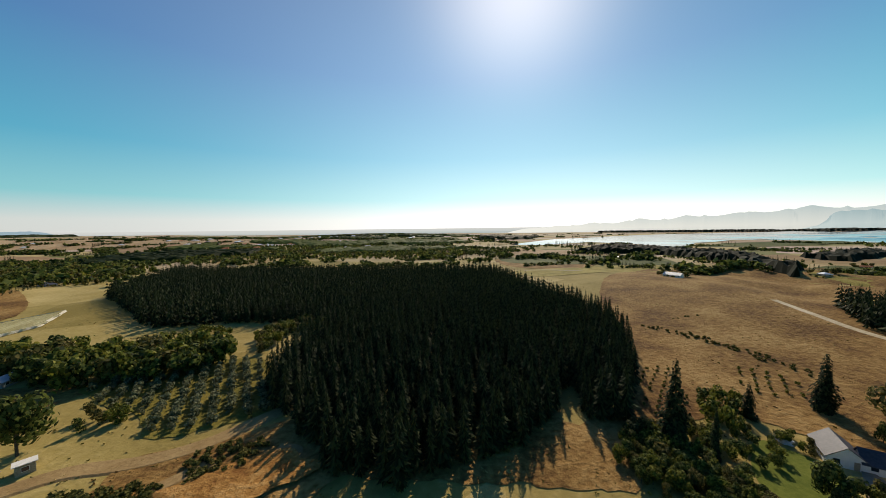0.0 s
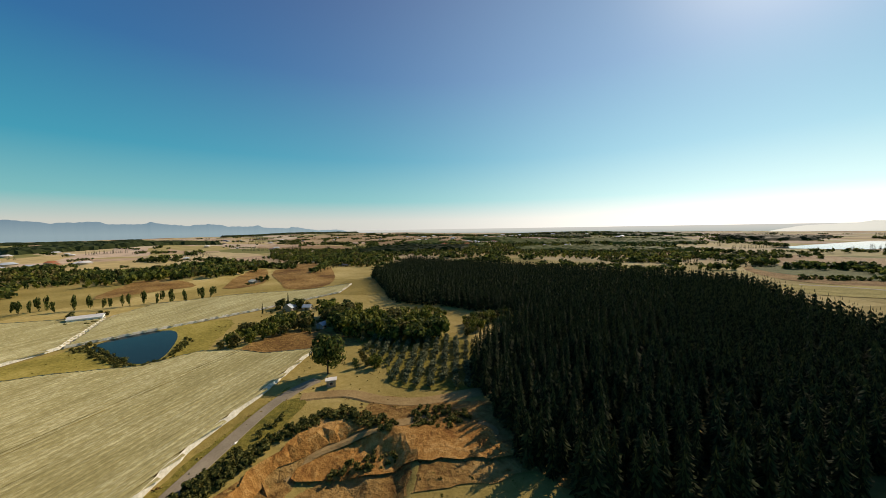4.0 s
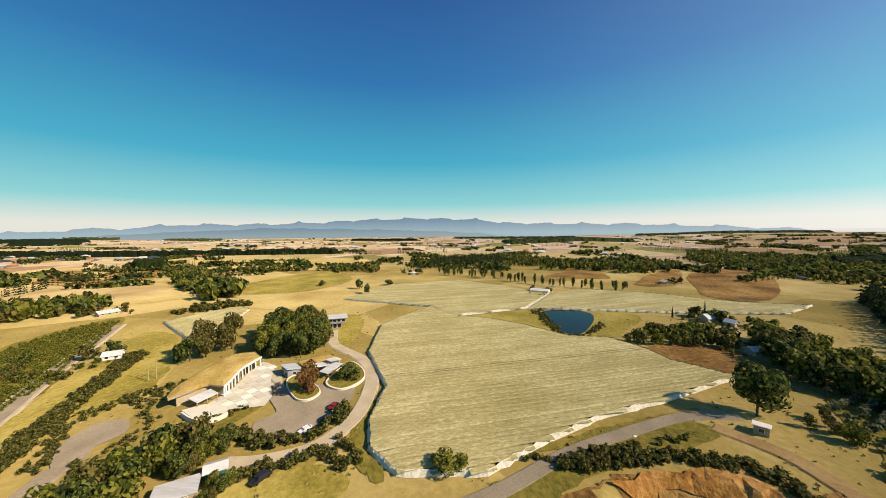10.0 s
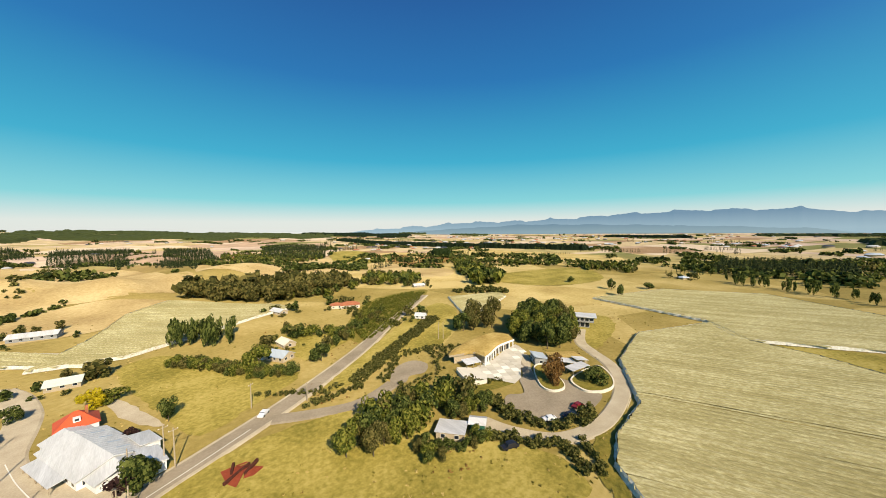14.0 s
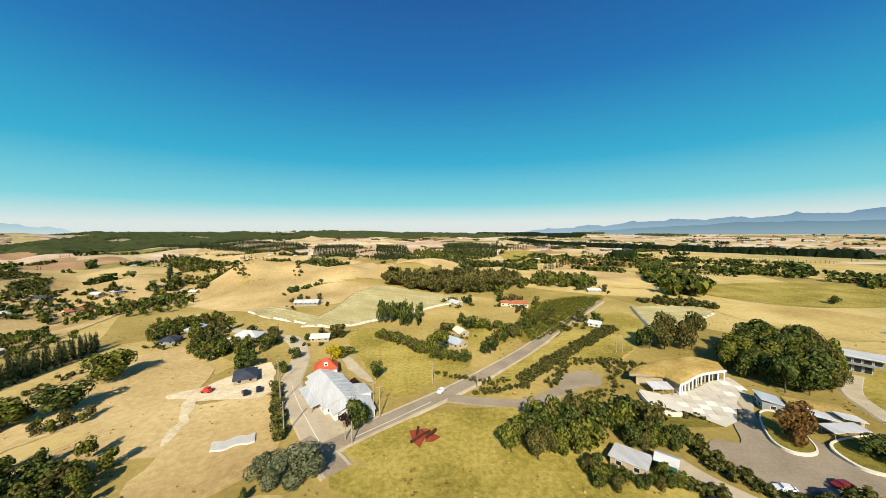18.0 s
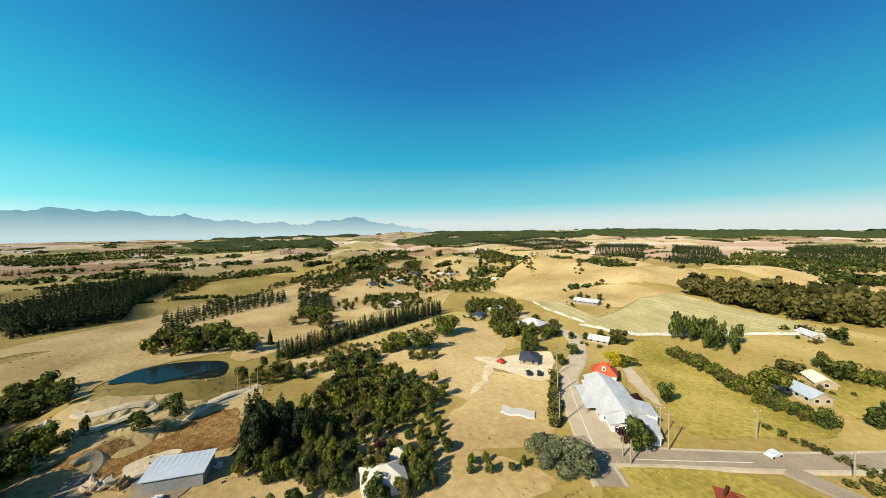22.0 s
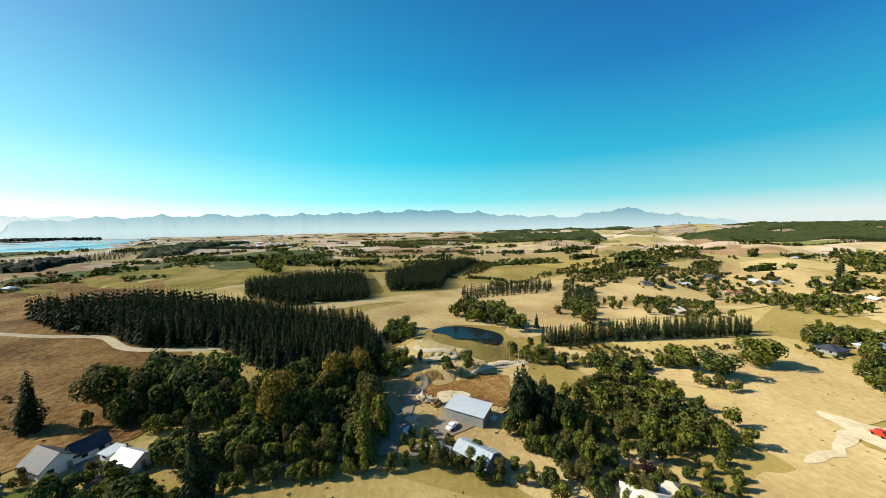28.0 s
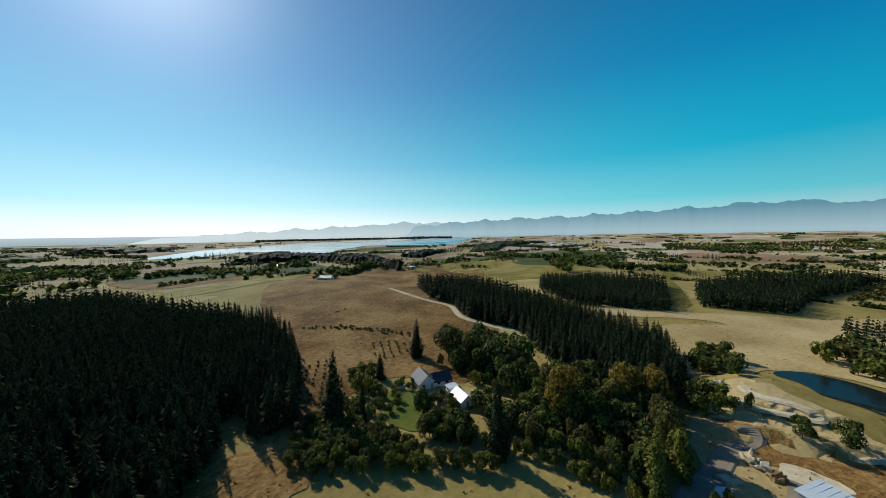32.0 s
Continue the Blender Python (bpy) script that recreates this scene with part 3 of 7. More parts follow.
tagged(drape("rocky_hill", [(1250, -1500), (1180, -1900), (1450, -2100), (1800, -1950), (1850, -1600), (1550, -1400)], ROCKY, 0.3, ragged=1), "bare rocky hilltop above the plantations", "hill", kind="structure")
tagged(drape("water_1", [(-252, 39), (-261, 50), (-263, 62), (-253, 74), (-234, 71), (-210, 60), (-199, 52), (-202, 45), (-216, 42), (-233, 40)], WATER, 0.243, ragged=0), "still water, coloured dark as if reflecting trees", "water", kind="structure")
tagged(drape("paddock_1", [(-228, -23), (-249, 8), (-257, 41), (-261, 83), (-247, 107), (-199, 74), (-184.4, 65.7), (-189.9, 35), (-211, 14)], GREEN, 0.123, ragged=1), "olive-green mown paddock", "grass", kind="structure")
tagged(drape("water_2", [(187.3, -32.1), (194.8, -38.6), (194, -52), (183.5, -64.3), (171.1, -69.3), (152.2, -58.1), (153, -46.1), (179.5, -39.7)], WATER, 0.246, ragged=0), "still water, coloured dark as if reflecting trees", "water", kind="structure")
tagged(drape("field_1", [(-176.2, 77.4), (-188, 95), (-184, 120), (-162, 126), (-148.8, 126.4), (-134.9, 121.7), (-157.4, 76.6)], BROWN, 0.093, ragged=1), "burnt brown grass and bracken", "grass", kind="structure")
tagged(drape("field_2", [(-390, 160), (-499, 237), (-516, 274), (-381, 198)], BROWN, 0.096, ragged=1), "burnt brown grass and bracken", "grass", kind="structure")
tagged(drape("field_3", [(-366, 210), (-488, 270), (-602, 405), (-440, 337), (-317, 240), (-326, 196)], BROWN, 0.099, ragged=1), "burnt brown grass and bracken", "grass", kind="structure")
tagged(drape("field_4", [(-420, 69), (-516, 123), (-467, 147), (-421, 143)], BROWN, 0.102, ragged=1), "burnt brown grass and bracken", "grass", kind="structure")
tagged(drape("field_5", [(-245, -637), (-339, -441), (-351, -389), (-277, -285), (-195, -371), (-165, -434)], GOLD, 0.075, ragged=1), "pale golden dry grass slope", "grass", kind="structure")
tagged(drape("field_6", [(-738, -792), (-784, -333), (-559, -257), (-492, -487)], GOLD, 0.078, ragged=1), "pale golden dry grass slope", "grass", kind="structure")
tagged(drape("paddock_2", [(-385, -928), (-452, -821), (-314, -573), (-283, -686)], GREEN, 0.126, ragged=1), "olive-green mown paddock", "grass", kind="structure")
tagged(drape("field_7", [(-464, -806), (-579, -692), (-362, -471), (-324, -573)], GOLD, 0.081, ragged=1), "pale golden dry grass slope", "grass", kind="structure")
tagged(drape("paddock_3", [(-350, -291), (-499, -256), (-416, -178), (-328, -188), (-301, -248)], GREEN, 0.129, ragged=1), "olive-green mown paddock", "grass", kind="structure")
tagged(drape("field_8", [(-266, -220), (-322, -184), (-324, -128), (-249, -125), (-243, -184)], GOLD, 0.084, ragged=1), "pale golden dry grass slope", "grass", kind="structure")
tagged(drape("paddock_4", [(-163.4, -79.6), (-185, -94), (-224, -104), (-232, -97), (-211, -83), (-169, -74)], GREEN, 0.132, ragged=1), "olive-green mown paddock", "grass", kind="structure")
tagged(drape("pavement_1", [(-108, -79), (-100, -71), (-94, -74), (-87, -69), (-87, -60), (-95, -53), (-102, -49.5), (-113, -49.5), (-120, -51.5), (-118, -56), (-121.5, -63.5), (-118, -80), (-124, -90), (-112, -80)], ASPHALT, 0.243, ragged=0), "worn grey asphalt", "pavement", kind="structure")
tagged(drape("pavement_2", [(-67.5, -111), (-76.5, -121.8), (-87, -123.7), (-90, -116.2), (-83.7, -109.6), (-77, -110.9), (-72.2, -107.3)], ASPHALT, 0.246, ragged=0), "worn grey asphalt", "pavement", kind="structure")
tagged(drape("paddock_5", [(16, -201), (-2, -210), (-14.3, -178.5), (-43.6, -146), (-23.9, -129.2), (-7, -119.6), (2, -143.5)], GREEN, 0.135, ragged=1), "olive-green mown paddock", "grass", kind="structure")
tagged(drape("paddock_6", [(-50, -206), (-84.3, -180.3), (-67.1, -164.9), (-52.1, -157.5), (-48.1, -170.8)], GREEN, 0.138, ragged=1), "olive-green mown paddock", "grass", kind="structure")
tagged(drape("paddock_7", [(-52.7, -131.4), (-165, -209), (-176, -194), (-154, -164), (-112.5, -132.7), (-76.9, -131.1), (-54.9, -120.2)], GREEN, 0.141, ragged=1), "olive-green mown paddock", "grass", kind="structure")
tagged(drape("paddock_8", [(8, -95.1), (-15.6, -105.7), (-42.1, -104.3), (-46.2, -100.6), (-34.7, -82.7), (-21.3, -79.6), (-2.3, -82.7), (5.4, -88.3)], GREEN, 0.144, ragged=1), "olive-green mown paddock", "grass", kind="structure")
tagged(drape("paddock_18", [(12, -84), (-10, -62), (-45, -50), (-70, -33), (-78, -44), (-70, -60), (-60, -80), (-30, -84)], GREEN, 0.06, ragged=1), "olive-green mown paddock", "grass", kind="structure")
tagged(drape("field_35", [(128, -4), (96, -8), (70, -30), (44, -48), (26, -68), (24, -80), (58, -76), (104, -60), (134, -46), (142, -20)], STRAW, 0.05, ragged=1), "dry straw-coloured grass round the yard and gardens", "grass", kind="structure")
tagged(drape("paddock_19", [(-72, -4), (-88, 20), (-100, 41), (-110, 60), (-106, 68), (-97, 56), (-89, 38), (-80, 22), (-66, 4)], OLIVE, 0.2, ragged=1.5), "rank olive-coloured grass beside the vineyard road", "grass", kind="structure")
tagged(drape("field_36", [(-66, 2), (-78, 22), (-84, 34), (-78, 36), (-66, 28), (-50, 34), (-42, 22), (-52, 2)], BROWN, 0.17, ragged=1.5), "burnt brown grass and bracken", "grass", kind="structure")
tagged(drape("paddock_9", [(-87, -194), (-134, -257), (-184, -272), (-207, -264), (-108, -174), (-80.9, -159.9)], OLIVE, 0.107, ragged=1), "rank olive-coloured grass", "grass", kind="structure")
tagged(drape("field_9", [(150.9, -86.6), (130.9, -113.5), (124, -181), (88, -199), (85.6, -153.2), (107.7, -121.5), (125.9, -83.2)], STRAW, 0.087, ragged=1), "bleached straw-coloured hillside grass", "grass", kind="structure")
tagged(drape("field_10", [(243, -507), (102, -378), (23, -373), (-18, -326), (59, -278), (138, -307), (225, -393)], STRAW, 0.09, ragged=1), "bleached straw-coloured hillside grass", "grass", kind="structure")
tagged(drape("field_11", [(501, -1090), (336, -1253), (-12, -459), (2, -404), (108, -398), (247, -555)], STRAW, 0.093, ragged=1), "bleached straw-coloured hillside grass", "grass", kind="structure")
tagged(drape("field_12", [(108.3, -156.5), (88.8, -178.1), (70.6, -163.2), (69.7, -131.1), (93.2, -120.3)], STRAW, 0.096, ragged=1), "bleached straw-coloured hillside grass", "grass", kind="structure")
tagged(drape("clay_1", [(76.4, -139.6), (65.9, -145.3), (55.8, -159.5), (46.6, -163.7), (39.6, -133.5), (54.5, -131), (68.4, -134.5)], CLAY, 0.183, ragged=1), "bare pale clay", "ground", kind="structure")
tagged(drape("clay_2", [(67.6, -132.9), (64.6, -134.5), (59.9, -118.1), (59.1, -106.3), (60.9, -106.7), (62.4, -118.4)], CLAY, 0.186, ragged=1), "bare pale clay", "ground", kind="structure")
tagged(drape("field_13", [(113.1, -82.4), (92.2, -103.1), (75.5, -137.8), (60.7, -129), (38.8, -131.2), (26.8, -96.1), (36.8, -83.5), (50.3, -77), (59.4, -88.1), (59.6, -101.6), (80.2, -95)], STRAW, 0.099, ragged=1), "bleached straw-coloured hillside grass", "grass", kind="structure")
tagged(drape("field_14", [(129, -94.9), (112.3, -126.5), (98, -179), (90, -183), (80.5, -146.9), (101.2, -113.6), (115.1, -84)], STRAW, 0.102, ragged=1), "bleached straw-coloured hillside grass", "grass", kind="structure")
tagged(drape("bank_1", [(-79.9, 29.1), (-84.5, 37.9), (-87.2, 50.2), (-90.8, 61.6), (-87.1, 68.7), (-77.3, 71.5), (-70, 71.3), (-78.5, 61.7), (-82.4, 45.1), (-79.2, 34.6)], ORANGE, 0.8, ragged=1), "bare orange-brown cut bank", "bank", kind="structure")
tagged(drape("bank_2", [(-78.8, 44.6), (-79.7, 56.6), (-69.8, 68.9), (-58, 79.2), (-44.6, 87), (-36.4, 82), (-32.4, 77.9), (-55.2, 62.9), (-71.8, 50.6)], ORANGE, 0.86, ragged=1), "bare orange-brown cut bank", "bank", kind="structure")
tagged(drape("paddock_10", [(-145, 127.7), (-126.7, 142.6), (-87.2, 153.3), (-64.2, 122), (-56.3, 108.9), (-84.8, 92.7), (-102.5, 105.7), (-118.2, 110.6)], OLIVE, 0.11, ragged=1), "rank olive-coloured grass", "grass", kind="structure")
# brown on this hill also paints in how dark grass looks against the sun
tagged(drape("field_15", [(158, 326), (306, 457), (507, 441), (416, 230), (142.5, 71.4), (94.9, 99.9), (54.9, 97.7), (76.3, 142)], BROWN, 0.135, ragged=1), "burnt brown grass and bracken", "grass", kind="structure")
tagged(drape("field_16", [(127, 261), (180, 358), (307, 446), (379, 428), (274, 236), (199, 129), (179, 94), (130.2, 95.2), (135, 111.5), (128.6, 132.6), (98.1, 141.6), (99, 175)], BROWN, 0.138, ragged=1), "burnt brown grass and bracken", "grass", kind="structure")
tagged(drape("field_17", [(17.6, 99.7), (31, 100.5), (43, 95), (48.7, 87.9), (42.1, 72), (7.8, 78.9)], BROWN, 0.141, ragged=1), "burnt brown grass and bracken", "grass", kind="structure")
tagged(drape("water_3", ESTUARY, LAKE, 0.249, curve=False), "bright estuary water among low shores", "water", kind="structure")
tagged(drape("paddock_11", [(85, 451), (183, 477), (328, 522), (273, 421), (155, 388), (97, 401)], GREEN, 0.153, ragged=1), "olive-green mown paddock", "grass", kind="structure")
tagged(drape("field_18", [(108, 652), (275, 613), (196, 472), (106, 503)], BROWN, 0.144, ragged=1), "burnt brown grass and bracken", "grass", kind="structure")
tagged(drape("paddock_12", [(421, 397), (527, 395), (583, 338), (499, 247), (393, 236), (423, 352)], GREEN, 0.156, ragged=1), "olive-green mown paddock", "grass", kind="structure")
tagged(drape("paddock_13", [(383, 237), (418, 180), (524, 152), (488, 98), (421, 123), (358, 161)], GREEN, 0.159, ragged=1), "olive-green mown paddock", "grass", kind="structure")
tagged(drape("lawn_1", [(87.1, 89.2), (93.2, 79), (89.3, 70.8), (80.9, 62.8), (74, 64), (74.2, 77.8)], LAWN, 0.153, ragged=1), "green watered lawn", "lawn", kind="structure")
tagged(drape("pavement_3", [(109.2, -23.1), (98.9, -33.9), (93.8, -29.8), (90, -20.8), (84.1, -13.6), (84.8, -7.3), (89.8, -10.9), (95.7, -17.3), (101.9, -20.2)], ASPHALT, 0.249, ragged=0), "worn grey asphalt", "pavement", kind="structure")
tagged(drape("pavement_4", [(101.7, 78.1), (100.1, 70.1), (94.3, 60.6), (87.6, 60.6), (85.5, 64.3), (92.4, 69.8)], ASPHALT, 0.252, ragged=0), "worn grey asphalt", "pavement", kind="structure")
tagged(drape("field_19", [(149.2, -11.6), (150.8, -21.1), (141.2, -39.7), (132.1, -46), (132.3, -64.8), (121.4, -57.5), (121, -44.3), (125.2, -21), (130.6, -9.8)], STRAW, 0.117, ragged=1), "bleached straw-coloured hillside grass", "grass", kind="structure")
tagged(drape("field_20", [(131.6, -7.8), (127.1, -25.4), (124, -49.7), (104.5, -45.1), (103.4, -38.1), (113.7, -26.3), (114.3, -15.4), (124.1, -13)], BROWN, 0.15, ragged=1), "burnt brown grass and bracken", "grass", kind="structure")
tagged(drape("clay_3", [(94.1, 40.9), (95.6, 35.7), (91.1, 23.9), (89.9, 9), (86.8, 9), (87.2, 23.4), (89.8, 35.8)], CLAY, 0.189, ragged=1), "bare pale clay", "ground", kind="structure")
tagged(drape("paddock_14", [(819, 34), (694, -11), (476, 6), (327, -9), (330, 10), (453, 13)], OLIVE, 0.122, ragged=1), "rank olive-coloured grass", "grass", kind="structure")
tagged(drape("field_21", [(287, 50), (289, 9), (321, -86), (286, -72), (273, -8), (255, 45)], STRAW, 0.123, ragged=1), "bleached straw-coloured hillside grass", "grass", kind="structure")
tagged(drape("field_22", [(252, 4), (274, -61), (206, -52), (192, -19), (218, 1)], STRAW, 0.126, ragged=1), "bleached straw-coloured hillside grass", "grass", kind="structure")
tagged(drape("field_23", [(293, -102), (298, -184), (257, -164), (237, -95)], STRAW, 0.129, ragged=1), "bleached straw-coloured hillside grass", "grass", kind="structure")
tagged(drape("field_24", [(186, -78), (228, -124), (220, -150), (185, -139), (165, -81)], STRAW, 0.132, ragged=1), "bleached straw-coloured hillside grass", "grass", kind="structure")
tagged(strip("verge_1", [(11.1, -92.3), (15.1, -95.9), (21.2, -108.3), (28.9, -126.3), (33.4, -140.2), (34.4, -157.5), (35.9, -171.6), (41.3, -190.5), (48, -204)], 7.3, GRAVEL, 0.27), "pale gravel shoulder of the road", "verge", kind="structure")
tagged(strip("road_1", [(11.1, -92.3), (15.1, -95.9), (21.2, -108.3), (28.9, -126.3), (33.4, -140.2), (34.4, -157.5), (35.9, -171.6), (41.3, -190.5), (48, -204)], 5.5, ASPHALT, 0.266), "grey sealed country road", "road", kind="structure")
tagged(strip("verge_2", [(14, -94.4), (1.7, -102.1), (-8.6, -107.8), (-35.7, -124.1), (-74.1, -151.8), (-114, -186), (-188, -247)], 7.8, GRAVEL, 0.27), "pale gravel shoulder of the road", "verge", kind="structure")
tagged(strip("road_2", [(14, -94.4), (1.7, -102.1), (-8.6, -107.8), (-35.7, -124.1), (-74.1, -151.8), (-114, -186), (-188, -247)], 6, ASPHALT, 0.272), "grey sealed country road", "road", kind="structure")
tagged(strip("verge_3", [(21.6, -99.5), (14.7, -91.8), (9.8, -84)], 7.8, GRAVEL, 0.27), "pale gravel shoulder of the road", "verge", kind="structure")
tagged(strip("road_3", [(21.6, -99.5), (14.7, -91.8), (9.8, -84)], 6, ASPHALT, 0.278), "grey sealed country road", "road", kind="structure")
tagged(strip("road_4", [(-25.7, -114.5), (-34.7, -110), (-48.3, -105.2), (-59.5, -106.8), (-68.4, -110.5)], 5, ASPHALT, 0.284), "grey sealed country road", "road", kind="structure")
tagged(strip("road_5", [(-75.2, -69.3), (-77.3, -60.3), (-83.5, -49.8), (-92.4, -45), (-105, -43.3), (-124.6, -46.5), (-139.2, -52.8), (-151, -62.1), (-159.6, -73.4), (-169.7, -84.5), (-191, -95)], 5, GRAVEL, 0.29), "pale gravel drive", "road", kind="structure")
tagged(strip("road_6", [(-64, -14), (-75.5, 3.3), (-90.5, 21.5), (-102.3, 41), (-111.5, 58), (-115.5, 70), (-116, 80)], 4.2, ASPHALT, 0.296), "grey sealed country road", "road", kind="structure")
tagged(strip("road_7", [(-108.6, 68.2), (-96.5, 78.7), (-81.3, 82.5), (-68.8, 89.8), (-57.3, 104.5), (-46.9, 116.2)], 5, DIRT, 0.302), "rutted dirt track", "road", kind="structure")
tagged(strip("road_8", [(-81.2, 44.4), (-81.8, 54.2), (-75.6, 65.6), (-67.2, 75.3), (-60.8, 82.7)], 3.5, DIRT, 0.308), "rutted dirt track", "road", kind="structure")
tagged(strip("road_9", [(-43.6, 71.4), (-41.2, 81.6), (-41.6, 86.8), (-46.9, 87.8)], 3.5, DIRT, 0.314), "rutted dirt track", "road", kind="structure")
tagged(strip("road_10", [(232, 232), (217, 179), (213, 147), (192, 122), (186, 93), (185, 76)], 4, CLAY, 0.32), "pale clay track", "road", kind="structure")
tagged(strip("road_11", [(147.4, -18.3), (143.3, -21), (141.7, -29.6), (138.5, -33.3), (137.2, -26.5), (136.8, -18.9), (140.8, -14.1), (139.1, -8.9), (132.5, -9.6)], 2.6, CLAY, 0.326), "pale clay track", "road", kind="structure")
tagged(strip("road_12", [(127.8, -35.9), (131.8, -45.9), (133, -57.9), (135.1, -65.7), (134.6, -54.9), (132.1, -46)], 2.4, CLAY, 0.332), "pale clay track", "road", kind="structure")
tagged(strip("road_13", [(85.9, -2.1), (93.8, -3.8), (100.1, -7.2), (114.9, -11.8), (123.6, -17.2), (127.2, -16.4)], 4.5, ASPHALT, 0.338), "grey sealed country road", "road", kind="structure")
tagged(strip("road_14", [(47, -204), (69, -216), (105, -244), (134, -292)], 4.5, GRAVEL, 0.344), "pale gravel drive", "road", kind="structure")
tagged(strip("road_15", [(111, 461), (144, 451), (174, 418)], 4, GRAVEL, 0.35), "pale gravel drive", "road", kind="structure")
tagged(drape("pavement_5", [(27.5, -132.9), (22.3, -116.5), (15.6, -102.3), (10.2, -96.4), (5.1, -99.1), (9.2, -106.3), (16.8, -116.3), (22.4, -132.7)], GRAVEL, 0.235, ragged=0.5), "pale gravel forecourt", "pavement", kind="structure")
tagged(drape("pavement_6", [(17, -170.5), (11.6, -162.9), (2.1, -138.3), (1.1, -133.4), (6.3, -138.8), (13.4, -153.3)], GRAVEL, 0.238, ragged=0.5), "pale gravel forecourt", "pavement", kind="structure")
tagged(drape("pavement_7", [(-130.6, -96), (-116.6, -82.1), (-106.2, -68), (-107.2, -63.1), (-118.9, -80), (-131.7, -90.9)], GRAVEL, 0.241, ragged=0.5), "pale gravel forecourt", "pavement", kind="structure")
tagged(drape("paddock_15", [(-68.6, -84.4), (-87, -81.7), (-103, -78.8), (-101.7, -85.4), (-83.3, -91.4), (-70.6, -93.1)], OLIVE, 0.125, ragged=1), "rank olive-coloured grass", "grass", kind="structure")
tagged(drape("paddock_16", [(-122.5, -48.8), (-124.3, -43), (-93.2, -36.8), (-76.6, -25.6), (-75.3, -29.4), (-89.2, -40.3)], OLIVE, 0.128, ragged=1), "rank olive-coloured grass", "grass", kind="structure")
tagged(drape("paddock_17", [(-87.6, 6.8), (-96.6, 30), (-111.1, 56.1), (-114.1, 66.9), (-119.3, 67.7), (-103, 32.5), (-88.6, 2.7)], OLIVE, 0.131, ragged=1), "rank olive-coloured grass", "grass", kind="structure")
tagged(drape("field_25", [(-21.3, 76.5), (-17.3, 83.3), (-7.8, 87.4), (6.6, 90.1), (15.8, 96.5), (25.5, 98.8), (37, 106.5), (36.2, 96.8), (54.7, 101.2), (51.1, 76.2)], BROWN, 0.165, ragged=1), "burnt brown grass and bracken", "grass", kind="structure")
tagged(drape("field_26", [(127.7, -32.8), (129.6, -42.9), (123.1, -52.6), (114.8, -47.2), (115.7, -36.5), (121.2, -31.7)], BROWN, 0.168, ragged=1), "burnt brown grass and bracken", "grass", kind="structure")
tagged(drape("clay_4", [(115.6, -21.2), (116.6, -27), (111.8, -33.4), (109.6, -25.4), (109.6, -20.9)], CLAY, 0.192, ragged=1), "bare pale clay", "ground", kind="structure")
tagged(drape("field_27", [(149, -399), (304, -887), (286, -991), (181, -987), (96, -728), (26, -654), (-30, -448), (-20, -406), (41, -374), (105, -393)], STRAW, 0.141, ragged=1), "bleached straw-coloured hillside grass", "grass", kind="structure")
tagged(drape("field_28", [(-37, -556), (-175, -1056), (-287, -702), (-339, -398), (-265, -320), (-207, -404), (-89, -467)], STRAW, 0.144, ragged=1), "bleached straw-coloured hillside grass", "grass", kind="structure")
tagged(drape("field_29", [(-415, -754), (-522, -612), (-403, -467), (-324, -484)], BROWN, 0.177, ragged=1), "burnt brown grass and bracken", "grass", kind="structure")
tagged(drape("field_30", [(188.7, 40.2), (208, 19), (217, -6), (257, -30), (286, -77), (309, -134), (224, -139), (174, -109), (185, -81), (197, -41), (166.4, -3.7)], STRAW, 0.15, ragged=1), "bleached straw-coloured hillside grass", "grass", kind="structure")
tagged(drape("field_31", [(287, -8), (309, -64), (390, -169), (397, -286), (387, -403), (371, -443), (296, -247), (255, -138), (248, -67)], STRAW, 0.153, ragged=1), "bleached straw-coloured hillside grass", "grass", kind="structure")
tagged(drape("field_32", [(269, -89), (285, -146), (307, -267), (408, -496), (300, -492), (228, -425), (185, -222), (183, -135), (191, -77)], STRAW, 0.156, ragged=1), "bleached straw-coloured hillside grass", "grass", kind="structure")
tagged(drape("field_33", [(203, -473), (87, -425), (56, -330), (81, -270), (169, -363)], STRAW, 0.159, ragged=1), "bleached straw-coloured hillside grass", "grass", kind="structure")
tagged(drape("field_34", [(-79.3, 29.9), (-82.6, 48.8), (-81.5, 64.3), (-83, 74.7), (-82.9, 84.7), (-64.9, 91.1), (-52.2, 100.5), (-38.9, 100.8), (-23.1, 80.4)], BROWN, 0.192, ragged=1), "burnt brown grass and bracken", "grass", kind="structure")

LINE = mat("road_paint", (0.55, 0.53, 0.46), (0.72, 0.70, 0.63), scale=0.5, rough=0.8)
tagged(strip("road_line_1", [(32.6, -138), (28.6, -126.3), (24.2, -115.6), (19.6, -105), (16.4, -98)], 0.22, LINE, 0.36, thick=0), "worn white centre line", "road marking", kind="structure")
tagged(strip("road_line_2", [(6.5, -97.5), (-1.4, -102), (-8.6, -106.3), (-19, -112.6)], 0.22, LINE, 0.37, thick=0), "worn white centre line", "road marking", kind="structure")
NETEDGE = mat("net_edge", (0.45, 0.42, 0.32), (0.7, 0.67, 0.58), scale=0.8, rough=0.8)


